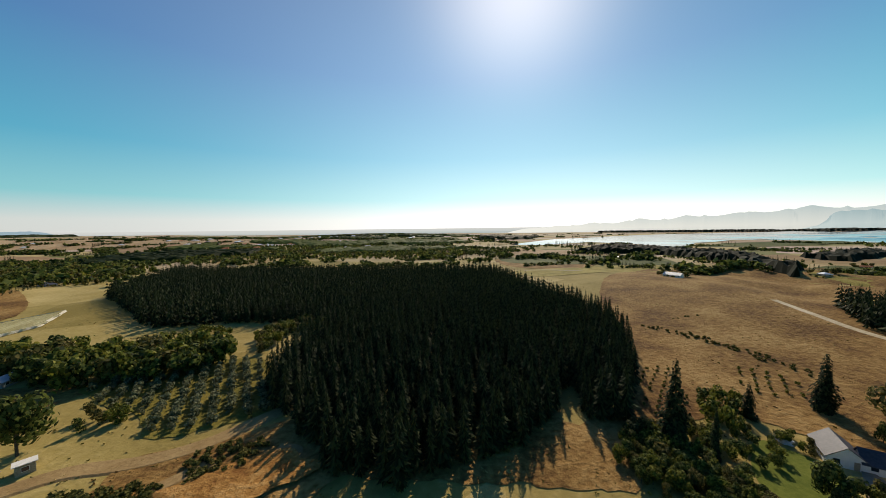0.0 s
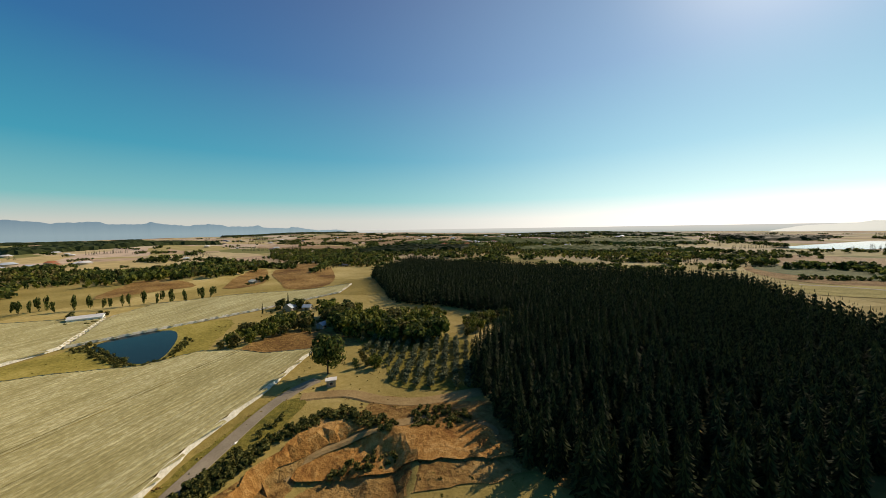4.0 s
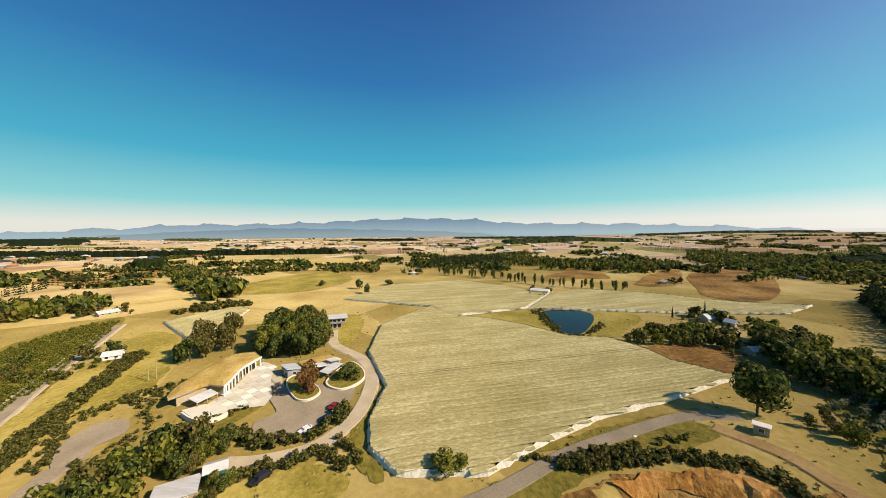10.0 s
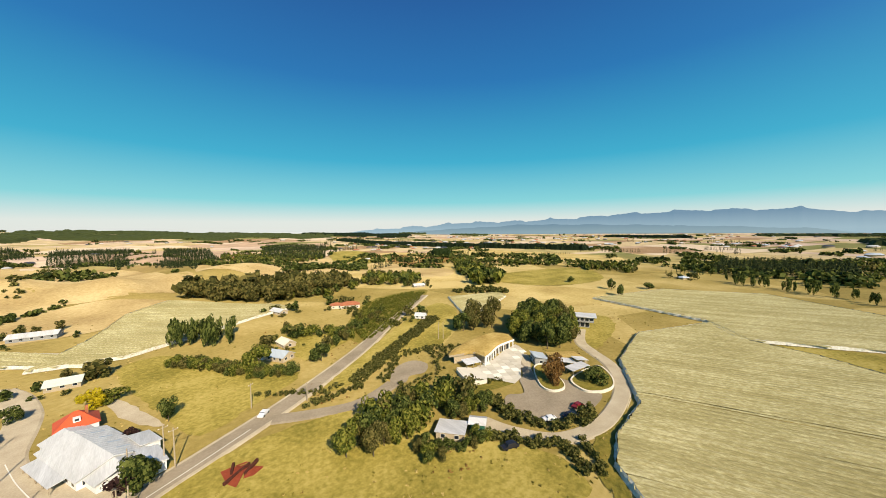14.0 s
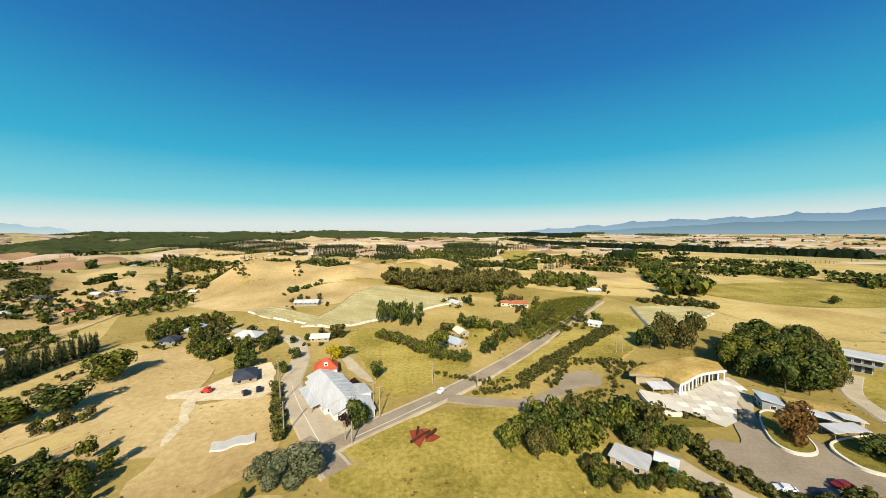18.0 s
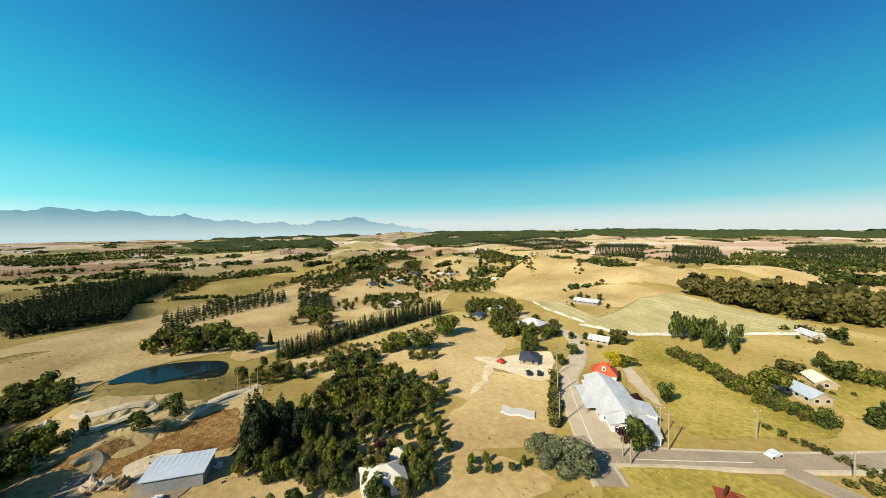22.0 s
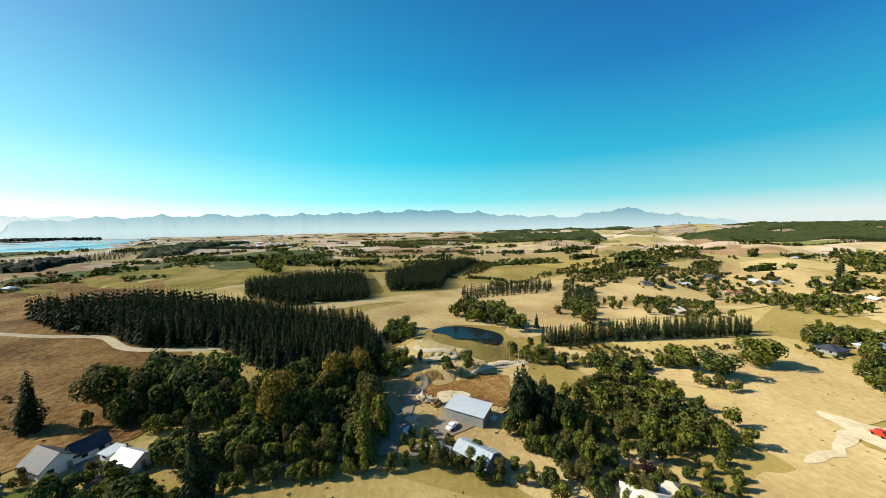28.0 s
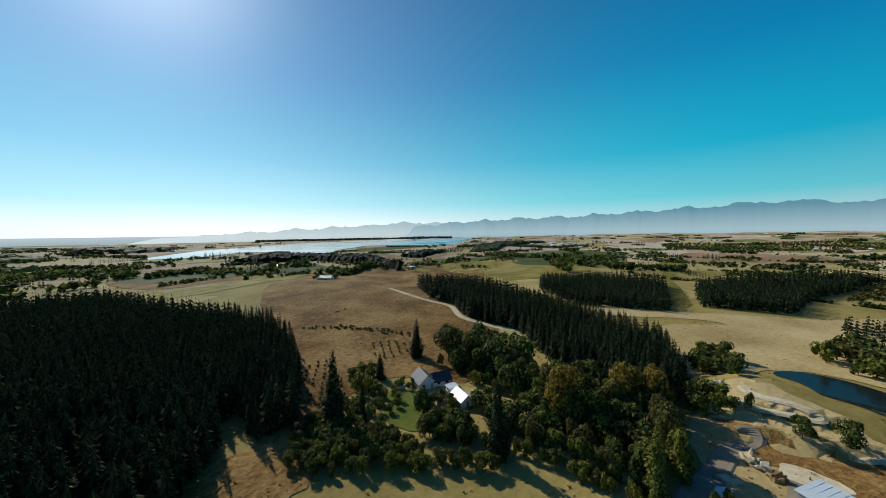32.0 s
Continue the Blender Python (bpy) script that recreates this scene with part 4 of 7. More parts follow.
# ---- trees ----
def trunk_shape(seed, tall=0.4, limbs=4, r0=0.025):
    """A tapered trunk with limbs, for a tree one metre high."""
    r = random.Random(seed)
    bm = bmesh.new()

    def limb(a, b, ra, rb, n=5):
        ax = (b - a).normalized()
        u = ax.orthogonal().normalized()
        w = ax.cross(u)
        rows = [[bm.verts.new(p + (u * math.cos(k * 6.283 / n) + w * math.sin(k * 6.283 / n)) * q) for k in range(n)] for p, q in ((a, ra), (b, rb))]
        for k in range(n):
            bm.faces.new((rows[0][k], rows[0][(k + 1) % n], rows[1][(k + 1) % n], rows[1][k]))

    top = Vector((r.uniform(-0.03, 0.03), r.uniform(-0.03, 0.03), tall))
    limb(Vector((0, 0, -0.02)), top, r0 * 1.3, r0)
    for k in range(limbs):
        a = k * 6.283 / limbs + r.uniform(-0.4, 0.4)
        limb(top * r.uniform(0.6, 1), Vector((0.22 * math.cos(a), 0.22 * math.sin(a), tall + r.uniform(0.15, 0.35))), r0 * 0.7, r0 * 0.25)
    if not limbs:
        limb(top, Vector((0, 0, 0.95)), r0, 0.004)
    bmesh.ops.recalc_face_normals(bm, faces=bm.faces)
    return from_bm("trunk", bm, BARK)


def fine_conifer(seed, tiers=17, spokes=10, wide=0.5):
    v, f = conifer(seed, tiers, spokes, wide)
    r = random.Random(seed + 50)
    out = []
    for x, y, z in v:  # boughs of uneven reach, bare gaps on some sides
        a = math.atan2(y, x)
        q = 0.86 + 0.22 * math.sin(2 * a + 9 * z + seed) + 0.2 * math.sin(3 * a - 23 * z + 2 * seed)
        out.append((x * q * r.uniform(0.75, 1.25), y * q * r.uniform(0.75, 1.25), z + r.uniform(-0.012, 0.012)))
    return out, f


KINDS = {  # name, material, crown shape, label
    "leaf": ("broadleaf_tree", LEAF, lambda s: leafy(s, 1500, leaf=0.044), "dark green broad-leaved tree with a dense uneven crown"),
    "olive": ("broadleaf_tree", OLIVELEAF, lambda s: leafy(s, 1300, leaf=0.048), "yellow-green broad-leaved tree with a rounded crown"),
    "yolive": ("broadleaf_tree", OLIVELEAF, lambda s: leafy(s, 1300, leaf=0.048), "yellow-green willow on the dry slope"),
    "euc": ("gum_tree", EUC, lambda s: leafy(s, 2400, leaf=0.034, wide=0.45), "olive-brown gum tree with a loose crown"),
    "gold": ("gum_tree", GOLDLEAF, lambda s: leafy(s, 3600, leaf=0.028), "golden-brown flowering gum tree, tall and billowing"),
    "autumn": ("autumn_tree", AUTUMN, lambda s: leafy(s, 1300, leaf=0.045, low=0.05), "russet autumn tree in the walled car park island"),
    "yellow": ("yellow_tree", YELLOW, lambda s: leafy(s, 1200, leaf=0.05, low=0.0), "bright yellow tree beside the red-roofed house"),
    "silver": ("silver_tree", SILVER, lambda s: leafy(s, 3000, leaf=0.03, low=0.0), "grey-green feathery tree beside the road junction"),
    "purple": ("purple_tree", PURPLE, lambda s: leafy(s, 600, leaf=0.06, low=0.0), "small dark purple-leaved garden tree"),
    "poplar": ("poplar", LEAF, lambda s: leafy(s, 340, leaf=0.07, low=0.0), "upright green poplar in a shelter belt"),
    "conifer": ("conifer", PINE, lambda s: spire(s, 2600, 0.46, 0.032), "tall dark conifer with drooping tiered boughs"),
    "cypress": ("cypress", PINE, lambda s: spire(s, 2200, 0.46, 0.03, 7), "tall dense dark green cypress"),
    "olivecon": ("conifer", OLIVELEAF, lambda s: spire(s, 2600, 0.46, 0.03, 16), "tall yellow-green conifer beside the yard"),
    "macro": ("macrocarpa", PINE, lambda s: leafy(s, 3200, leaf=0.034, low=0.0, wide=0.46), "broad billowing dark macrocarpa in the garden"),
    "pine": ("pine", PINE, lambda s: fine_conifer(s, 12, 8, 0.5), "dark green pine at the edge of the wood"),
}
MADE = collections.defaultdict(list)
count = collections.Counter()


def plant(kind, x, y, tall, wide, group=""):
    """One tree with trunk and crown, of the first four shapes of its kind."""
    name, material, shape, label = KINDS[kind]
    n = count[kind]
    count[kind] += 1
    m = pose(x, y, high(x, y) - 0.15, 0, 0, (n * 137) % 360) @ Matrix.Diagonal((wide, wide, tall, 1))
    if n < 4:
        root = new(name)
        pointed = kind in ("conifer", "cypress", "olivecon", "pine")
        part("trunk", trunk_shape(n, 0.3 if pointed else 0.42, 0 if pointed else 4, 0.02), None, root)
        v, f = shape(n + 11)
        part("crown", mesh_of("crown", v, f, material), None, root)
        tagged(root, label, "tree", group)
        root.matrix_basis = m
        MADE[kind].append((root, Matrix()))
        return root
    ob = MADE[kind][n % 4][0].copy()
    scene.collection.objects.link(ob)
    for c in MADE[kind][n % 4][0].children:
        k = c.copy()
        scene.collection.objects.link(k)
        k.parent = ob
    ob.matrix_basis = m
    return tagged(ob, label, "tree", group)


FINE = [leafy(s, 430, leaf=0.068, low=0.03) for s in range(6)]
LIGHT = [leafy(s, 240, leaf=0.095, low=0.05) for s in range(6)]
FAR = [leafy(s, 34, leaf=0.24, low=0.0) for s in range(5)]
BUSH = [leafy(s, 150, leaf=0.12, low=-0.1) for s in range(5)]
SPIRE = [([(x * 0.35, y * 0.35, z) for x, y, z in v], f) for v, f in LIGHT]
TIERS_NEAR = [conifer(s, 20, 7, 0.17) for s in range(8)]
TIERS = [conifer(s, 12, 6, 0.18) for s in range(6)]
TIERS_FAR = [conifer(s, 6, 4, 0.2) for s in range(4)]
STUFF = {"leaf": (LIGHT, LEAF, 0.9, "dense dark green broad-leaved wood"), "euc": (LIGHT, EUC, 0.85, "olive-brown stand of gum trees"), "olive": (LIGHT, OLIVELEAF, 0.8, "yellow-green stand of young trees"),
         "shrub": (BUSH, SCRUB, 1.2, "dense olive-green scrub and hedge"), "poplar": (SPIRE, LEAF, 1.0, "row of upright poplars"), "pine": (TIERS, PINE, 1.0, "dark green pine plantation"), "cypress": (TIERS, PINE, 1.1, "dark clump of cypresses")}


def scatter(outline, gap, seed):
    r = np.random.default_rng(seed)
    p = np.array(outline, float)
    x0, y0, x1, y1 = *p.min(0), *p.max(0)
    gx, gy = np.meshgrid(np.arange(x0 - gap, x1 + gap, gap), np.arange(y0 - gap, y1 + gap, gap))
    gx, gy = gx + r.uniform(-0.42, 0.42, gx.shape) * gap, gy + r.uniform(-0.42, 0.42, gy.shape) * gap
    ok = inside(gx, gy, list(outline))
    return gx[ok], gy[ok], r


def wood(kind, low, tall, gap, outline, near=0.0):
    """Trees over an outline: those nearer than near as things of their own, the rest as one wood."""
    x, y, r = scatter(outline, gap, len(outline) * 31 + abs(int(outline[0][0])))
    rest, main = [], kind
    others = collections.defaultdict(list)
    for a, b in zip(x, y):
        h = r.uniform(low, tall)
        kind = main
        if main == "leaf":
            kind = r.choice(["leaf", "leaf", "olive", "olive", "euc"])
        if math.hypot(a, b) < near and kind in KINDS and kind != "poplar":
            plant(kind, a, b, h, h * r.uniform(0.6, 0.95) * (0.5 if kind in ("pine", "cypress") else 1), "trees of the near woods")
        else:
            fat = STUFF[kind][2] * r.uniform(0.8, 1.2)
            others[kind].append((a, b, high(a, b) - 0.2, h * fat, 1 / fat, r.uniform(0, 6.28)))
    for kind, places in others.items():
        protos, material, fat, label = STUFF[kind]
        bands = [(0, 9999, protos)]
        if kind in ("pine", "cypress"):
            bands = [(0, 150, TIERS_NEAR), (150, 260, TIERS), (260, 9999, TIERS_FAR)]
        elif protos is LIGHT:
            bands = [(0, 160, FINE), (160, 360, LIGHT), (360, 9999, FAR)]
        elif kind == "shrub":
            bands = [(0, 300, BUSH), (300, 9999, FAR)]
        for d0, d1, shapes in bands:
            rest = [q for q in places if d0 <= math.hypot(q[0], q[1]) < d1]
            if rest:
                ob = joined({"shrub": "shrubs", "pine": "pine_wood"}.get(kind, "wood"), shapes, rest, material)
                tagged(ob, label, "hedge" if kind == "shrub" else "wood", kind="stuff")



wood("leaf", 7, 10, 4.2, [(-35, -81), (-42, -75), (-58, -78), (-65, -83), (-81, -76), (-86, -82), (-72, -88), (-57, -95), (-42, -92)], near=97)
wood("shrub", 2.2, 3.6, 2.2, [(-86, -78), (-81, -64), (-84, -56), (-88, -49), (-98, -46), (-106, -48), (-107, -50), (-91, -51), (-86, -58), (-86, -67), (-89, -76)])
wood("shrub", 1.8, 2.6, 1.8, [(-72, -64), (-83, -47), (-81, -44), (-69, -60)])
wood("shrub", 1.8, 2.2, 1.5, [(-83, -47), (-85, -45), (-78, -34), (-76, -37)])
wood("shrub", 1.8, 2.2, 1.5, [(-89, -45), (-90, -44), (-80, -31), (-79, -33)])
wood("leaf", 11, 17, 6.2, [(-147, -112), (-142, -100), (-145, -90), (-153, -84), (-169, -87), (-187, -97), (-199, -114), (-181, -129)], near=240)
wood("leaf", 4, 7, 5.5, [(83, -184), (64, -172), (52, -186), (54, -212), (60, -216), (62, -196), (82, -196), (84, -214), (91, -209)])
wood("leaf", 3.5, 5, 2.3, [(-1, -189), (-14, -173), (-26, -152), (-42, -142), (-43, -148), (-30, -160), (-15, -183), (-3, -197)])
wood("poplar", 10, 14, 5, [(-2, -216), (-28, -205), (-32, -227), (-6, -239)])
wood("euc", 13, 18, 9, [(-15, -357), (-52, -328), (-121, -307), (-162, -349), (-156, -394), (-35, -409)])
wood("leaf", 4, 6, 4, [(-52, -203), (-72, -181), (-81, -167), (-85, -178), (-72, -199), (-57, -216)])
wood("leaf", 3.5, 5.5, 3.6, [(-54, -155), (-77, -171), (-129, -216), (-137, -233), (-85, -189), (-60, -167)])
wood("shrub", 1.3, 2.6, 1.7, [(-56, -124), (-83, -143), (-143, -181), (-145, -172), (-84, -135), (-55, -115)])
wood("shrub", 2, 4, 5, [(-117, -275), (-115, -225), (-114, -168), (-109, -176), (-101, -225)])
wood("leaf", 8, 12, 7, [(-180, -354), (-196, -322), (-226, -305), (-242, -326), (-206, -391)])
wood("leaf", 6, 10, 8, [(-151, -400), (-155, -315), (-180, -364), (-160, -422)])
wood("leaf", 11, 16, 8, [(-267, -260), (-277, -229), (-341, -276), (-347, -327)])
wood("leaf", 7, 11, 8, [(-323, -345), (-289, -281), (-364, -352), (-382, -412)])
wood("shrub", 3, 5, 5, [(-218, -244), (-247, -193), (-267, -208), (-257, -244)])
wood("pine", 14, 20, 9, [(-550, -99), (-569, 27), (-722, 29), (-704, -111)])
wood("leaf", 7, 12, 12, [(-513, 80), (-495, 133), (-447, 183), (-554, 301), (-662, 337), (-622, 111)])
wood("poplar", 8, 12, 9, [(-465, -70), (-425, 8), (-361, 65), (-337, 133), (-350, 138), (-374, 67), (-444, 8), (-489, -74)])
wood("leaf", 5, 8, 5, [(-184, 71), (-184, 90), (-181, 125), (-195, 134), (-216, 124), (-206, 90)])
wood("leaf", 9, 13, 7, [(-186, 128), (-145, 133), (-142, 141), (-183, 166), (-201, 151)])
wood("leaf", 8, 12, 6, [(-171, 126), (-139, 122), (-114, 130), (-95, 142), (-114, 167), (-142, 166), (-188, 148)])
wood("olive", 4, 5.5, 5, [(-149, 175), (-121, 185), (-132, 199), (-160, 188)])
wood("shrub", 1.5, 3, 1.8, [(-86, 16), (-92, 28), (-95, 55), (-89, 70), (-67, 75), (-67, 70), (-86, 65), (-90, 50), (-86, 32), (-82, 21)])
wood("shrub", 1.3, 2.4, 2.2, [(-63, 73), (-52, 81), (-47, 90), (-59, 91), (-69, 85)])
wood("shrub", 1.3, 2.4, 2, [(-72, 51), (-59, 62), (-59, 67), (-68, 65), (-72, 55)])
wood("leaf", 4, 6, 3.5, [(-112, 96), (-100, 103), (-105, 108), (-116, 104)])
wood("leaf", 5, 8, 5, [(-90, 153), (-86, 190), (-65, 204), (-75, 215), (-100, 199), (-105, 176)])
wood("pine", 13, 18, 4, [(-67, 117), (-76, 176), (-65, 208), (-139, 212), (-184, 201), (-308, 296), (-388, 469), (-192, 453), (-69, 444), (63, 434), (89, 275), (103, 208), (91, 162), (78, 132), (55, 98), (43, 99), (46, 122), (44, 122), (36, 102), (29, 97), (19, 85), (-12, 73), (-30, 78), (-43, 92)])
wood("pine", 14, 17, 3.5, [(258, 217), (223, 175), (217, 145), (195, 122), (187, 93), (185, 77), (136, 37), (126, 6), (151, -3), (196, 7), (232, 59), (275, 120), (290, 165)])
wood("pine", 13, 15, 3.8, [(310, 110), (277, 65), (285, 29), (289, 5), (389, 11), (402, 81), (353, 119)])
wood("pine", 13, 15, 3.8, [(320, -14), (326, -67), (422, -94), (551, -183), (466, -55), (398, -12)])
wood("pine", 8, 12, 5, [(277, -75), (282, -103), (274, -159), (319, -185), (325, -119), (303, -81)])
wood("pine", 9, 11, 3, [(151, -80), (150, -110), (143, -161), (139, -200), (146, -210), (156, -166), (159, -117), (158, -87)])
wood("leaf", 7, 10, 6, [(220, -137), (176, -125), (173, -130), (209, -148), (237, -151)])
wood("leaf", 8, 11, 6, [(215, -51), (195, -62), (182, -80), (173, -81), (185, -91), (214, -86), (235, -63)])
wood("leaf", 6, 9, 5, [(174, -4), (151, -17), (196, -22), (199, -8)])
wood("leaf", 3.5, 6, 4, [(125, -73), (123, -85), (115, -107), (112, -130), (117, -134), (127, -111), (130, -81)])
wood("leaf", 3, 5, 3, [(102, -116), (89, -128), (92, -132), (103, -124)])
wood("leaf", 12, 18, 5.2, [(122, 88), (118, 70), (114, 50), (126, 44), (140, 62), (132, 90)], near=175)
wood("leaf", 3, 6, 4, [(118, 88), (112, 68), (108, 46), (113, 44), (117, 66), (122, 86)], near=150)
wood("leaf", 8, 14, 5.2, [(108, 48), (105, 32), (103, 8), (114, 0), (127, 10), (129, 38), (122, 52)], near=175)
wood("pine", 12, 16, 5, [(118, 43), (114, 24), (118, 17), (112, 3), (130, 0), (132, 18), (124, 39)])
wood("leaf", 3, 5, 3, [(86, 60), (82, 47), (84, 34), (83, 23), (79, 36), (76, 57)], near=97)
wood("leaf", 3, 5, 3, [(81, 23), (83, 6), (87, 6), (86, 20)], near=97)
wood("leaf", 3.5, 5.5, 3, [(52, 92), (64, 92), (67, 75), (68, 60), (75, 34), (50, 66), (43, 80)], near=97)
wood("leaf", 4, 7, 11, [(307, -321), (197, -290), (147, -292), (173, -366), (245, -390), (317, -360)])
wood("leaf", 3.5, 6, 6, [(126, -211), (102, -222), (129, -267), (152, -268)])
wood("leaf", 7, 10, 10, [(301, -590), (204, -473), (409, -911), (480, -881)])
wood("shrub", 3, 5, 6, [(317, -196), (310, -259), (357, -428), (364, -447), (355, -296), (333, -212)])
wood("shrub", 2.5, 4, 7, [(396, -245), (389, -324), (417, -498), (424, -492), (413, -344)])
wood("shrub", 3, 5, 6, [(419, -113), (458, -160), (590, -255), (546, -173)])
wood("leaf", 6, 9, 14, [(-491, 596), (-309, 704), (12, 635), (77, 836), (-326, 1179), (-660, 1072)])
wood("leaf", 6, 10, 12, [(-712, 388), (-407, 377), (-445, 510), (-721, 672), (-1039, 569)])
wood("shrub", 1.2, 2, 3, [(116, 193), (134, 170), (143, 145), (145, 121), (142, 118), (136, 141), (128, 166), (113, 188)])
wood("shrub", 1, 1.6, 4, [(133, 201), (162, 204), (160, 201), (131, 197)])
wood("shrub", 2.5, 3.2, 1.5, [(40, -140), (38, -140), (27, -102), (29, -101)])
wood("leaf", 5, 9, 4.2, [(95, 57), (86, 38), (85, 20), (86, 3), (97, -5), (106, 3), (103, 39)], near=97)
wood("leaf", 3, 5, 3, [(81, 25), (80, -5), (74, -31), (77, -32), (82, -5), (83, 23)], near=97)
wood("leaf", 5, 8, 4, [(135, 2), (126, -9), (133, -15), (151, -3)])
wood("leaf", 4, 6, 4, [(145, -58), (129, -71), (131, -83), (149, -73)])
wood("leaf", 3, 5, 3.2, [(50, 91), (66, 89), (68, 68), (66, 62), (43, 72)], near=97)
wood("shrub", 2, 3.5, 2.6, [(7, 87), (17, 95), (21, 89), (9, 80)])
wood("leaf", 2, 4, 3.5, [(90, 97), (91, 83), (79, 75), (75, 80)])
wood("leaf", 5, 9, 4.5, [(84, 107), (98, 106), (80, 87), (70, 88)])
wood("leaf", 4, 7, 4, [(72, 67), (75, 50), (79, 36), (83, 38), (80, 57)], near=97)
wood("shrub", 1.5, 2.5, 4, [(154, -97), (133, -133), (130, -191), (124, -184), (125, -128), (144, -93)])
wood("leaf", 4, 7, 10, [(204, -123), (212, -164), (166, -196), (174, -236), (242, -288), (232, -180), (228, -138)])
wood("shrub", 2, 3.5, 4, [(432, -938), (197, -498), (131, -393), (145, -398), (217, -507)])
wood("shrub", 2, 4, 6, [(90, -400), (151, -847), (116, -778), (81, -399)])
wood("leaf", 6, 10, 8, [(225, -393), (217, -451), (160, -403), (198, -481), (243, -457), (242, -412)])
wood("leaf", 5, 8, 7, [(203, -302), (181, -361), (184, -381), (234, -360)])
wood("shrub", 2, 4, 5, [(311, -226), (328, -327), (346, -465), (292, -392), (315, -313), (293, -218)])
wood("shrub", 2, 4, 5, [(406, -254), (391, -336), (462, -574), (403, -500), (374, -320), (391, -244)])
wood("pine", 9, 13, 8, [(1045, -1456), (377, -1043), (206, -1158), (341, -1646), (936, -1773), (1266, -1767)])
wood("leaf", 6, 9, 8, [(84, -224), (102, -216), (130, -239), (129, -264), (96, -247)])
wood("shrub", 2, 4, 5, [(361, -132), (415, -224), (433, -340), (415, -326), (400, -216), (333, -127)])
wood("shrub", 2, 4, 5, [(426, -50), (347, -61), (513, -138), (533, -135), (420, -74)])
wood("leaf", 5, 9, 9, [(851, 463), (887, 380), (547, 217), (507, 243)])
wood("leaf", 5, 9, 7, [(567, 181), (544, 141), (433, 113), (450, 138)])
wood("pine", 9, 13, 9, [(703, 597), (994, 592), (1321, 421), (1509, 480), (1084, 645), (841, 714)])
wood("leaf", 4, 8, 14, [(1064, 28), (1321, -356), (933, -574), (1418, -872), (1616, -435), (1568, 41)])
wood("leaf", 6, 10, 9, [(-14, -360), (-68, -347), (-119, -296), (-151, -344), (-100, -394), (-39, -424)])
wood("leaf", 5, 9, 12, [(-56, -591), (-274, -725), (-364, -959), (-135, -1104)])
wood("leaf", 4, 7, 9, [(-442, -495), (-281, -273), (-316, -297), (-482, -517)])
wood("leaf", 5, 9, 10, [(-618, -120), (-732, 21), (-545, 126), (-686, 158), (-892, 25), (-748, -135)])
wood("leaf", 4, 8, 12, [(-533, -142), (-573, -55), (-573, 92), (-581, 280), (-726, 350), (-739, 119), (-706, -87)])
wood("shrub", 1, 2, 2.4, [(-71, -93), (-91, -86), (-104, -80), (-104, -85), (-85, -94), (-74, -96)])
wood("shrub", 1.2, 2.2, 2.4, [(-67, -112), (-86, -131), (-109, -125), (-114, -131), (-88, -138), (-65, -117)])
wood("leaf", 3, 5, 3.2, [(64, 92), (72, 78), (76, 81), (75, 90), (70, 98)])
wood("leaf", 2.5, 4, 3, [(91, 88), (94, 82), (99, 84), (96, 91)])
wood("leaf", 5, 8, 4, [(95, 57), (91, 47), (97, 43), (101, 53)])
wood("shrub", 1.2, 2, 2.2, [(-89, 7), (-88, 20), (-96, 37), (-103, 58), (-100, 58), (-93, 37), (-85, 21), (-86, 8)])
wood("shrub", 1.5, 2.5, 2.2, [(-25, -135), (-39, -122), (-52, -119), (-54, -122), (-40, -127)])
wood("shrub", 1.5, 2.5, 2, [(-32, -115), (-44, -113), (-60, -115), (-59, -118), (-43, -117)])
wood("leaf", 3, 5, 3.2, [(52, 95), (62, 95), (63, 80), (68, 68), (60, 69), (48, 78), (47, 86)], near=97)
wood("leaf", 3, 5, 3, [(89, 73), (96, 69), (90, 59), (80, 57), (78, 64)])
wood("pine", 11, 15, 9, [(167, -981), (36, -680), (61, -1370), (241, -1546)])
wood("pine", 9, 13, 7, [(4, -654), (-38, -562), (-100, -854), (-116, -1202), (-21, -1388)])
wood("pine", 10, 15, 9, [(-174, -854), (-196, -735), (-281, -730), (-476, -1216), (-339, -1518)])
wood("leaf", 4, 7, 5, [(403, -258), (399, -295), (414, -393), (385, -396), (380, -288)])
wood("leaf", 3, 5, 4, [(324, -323), (365, -456), (393, -506), (398, -484), (340, -339)])
wood("pine", 8, 11, 4, [(232, -142), (221, -165), (256, -194), (297, -194)])
wood("leaf", 4, 7, 4, [(106, -222), (92, -211), (70, -181), (80, -169), (91, -186)])
wood("leaf", 4, 7.5, 4.4, [(101, -48), (93, -40), (84, -46), (76, -58), (68, -66), (66, -78), (66, -90), (64, -100), (75, -104), (97, -101), (113, -106), (125, -99), (130, -90), (112, -87), (101, -66)], near=112)
wood("leaf", 2.5, 4.5, 3.6, [(66, -90), (60, -86), (54, -78), (47, -74), (50, -68), (62, -72), (68, -80)], near=112)
wood("leaf", 3, 6, 3.5, [(92, -38), (86, -36), (74, -40), (64, -44), (48, -52), (44, -62), (48, -66), (60, -68), (70, -60), (82, -46)], near=112)
wood("leaf", 2.5, 4.5, 4, [(31, -74), (38, -70), (45, -68), (44, -74), (36, -78), (29, -80)], near=112)
wood("leaf", 3, 5, 3.2, [(-50, -63), (-58, -60), (-67, -60), (-73, -63), (-66, -65), (-58, -66), (-55, -74), (-50, -70)], near=112)
wood("leaf", 4, 7, 3.6, [(-66, -76), (-74, -73), (-81, -71), (-86, -76), (-80, -80), (-68, -82)], near=125)
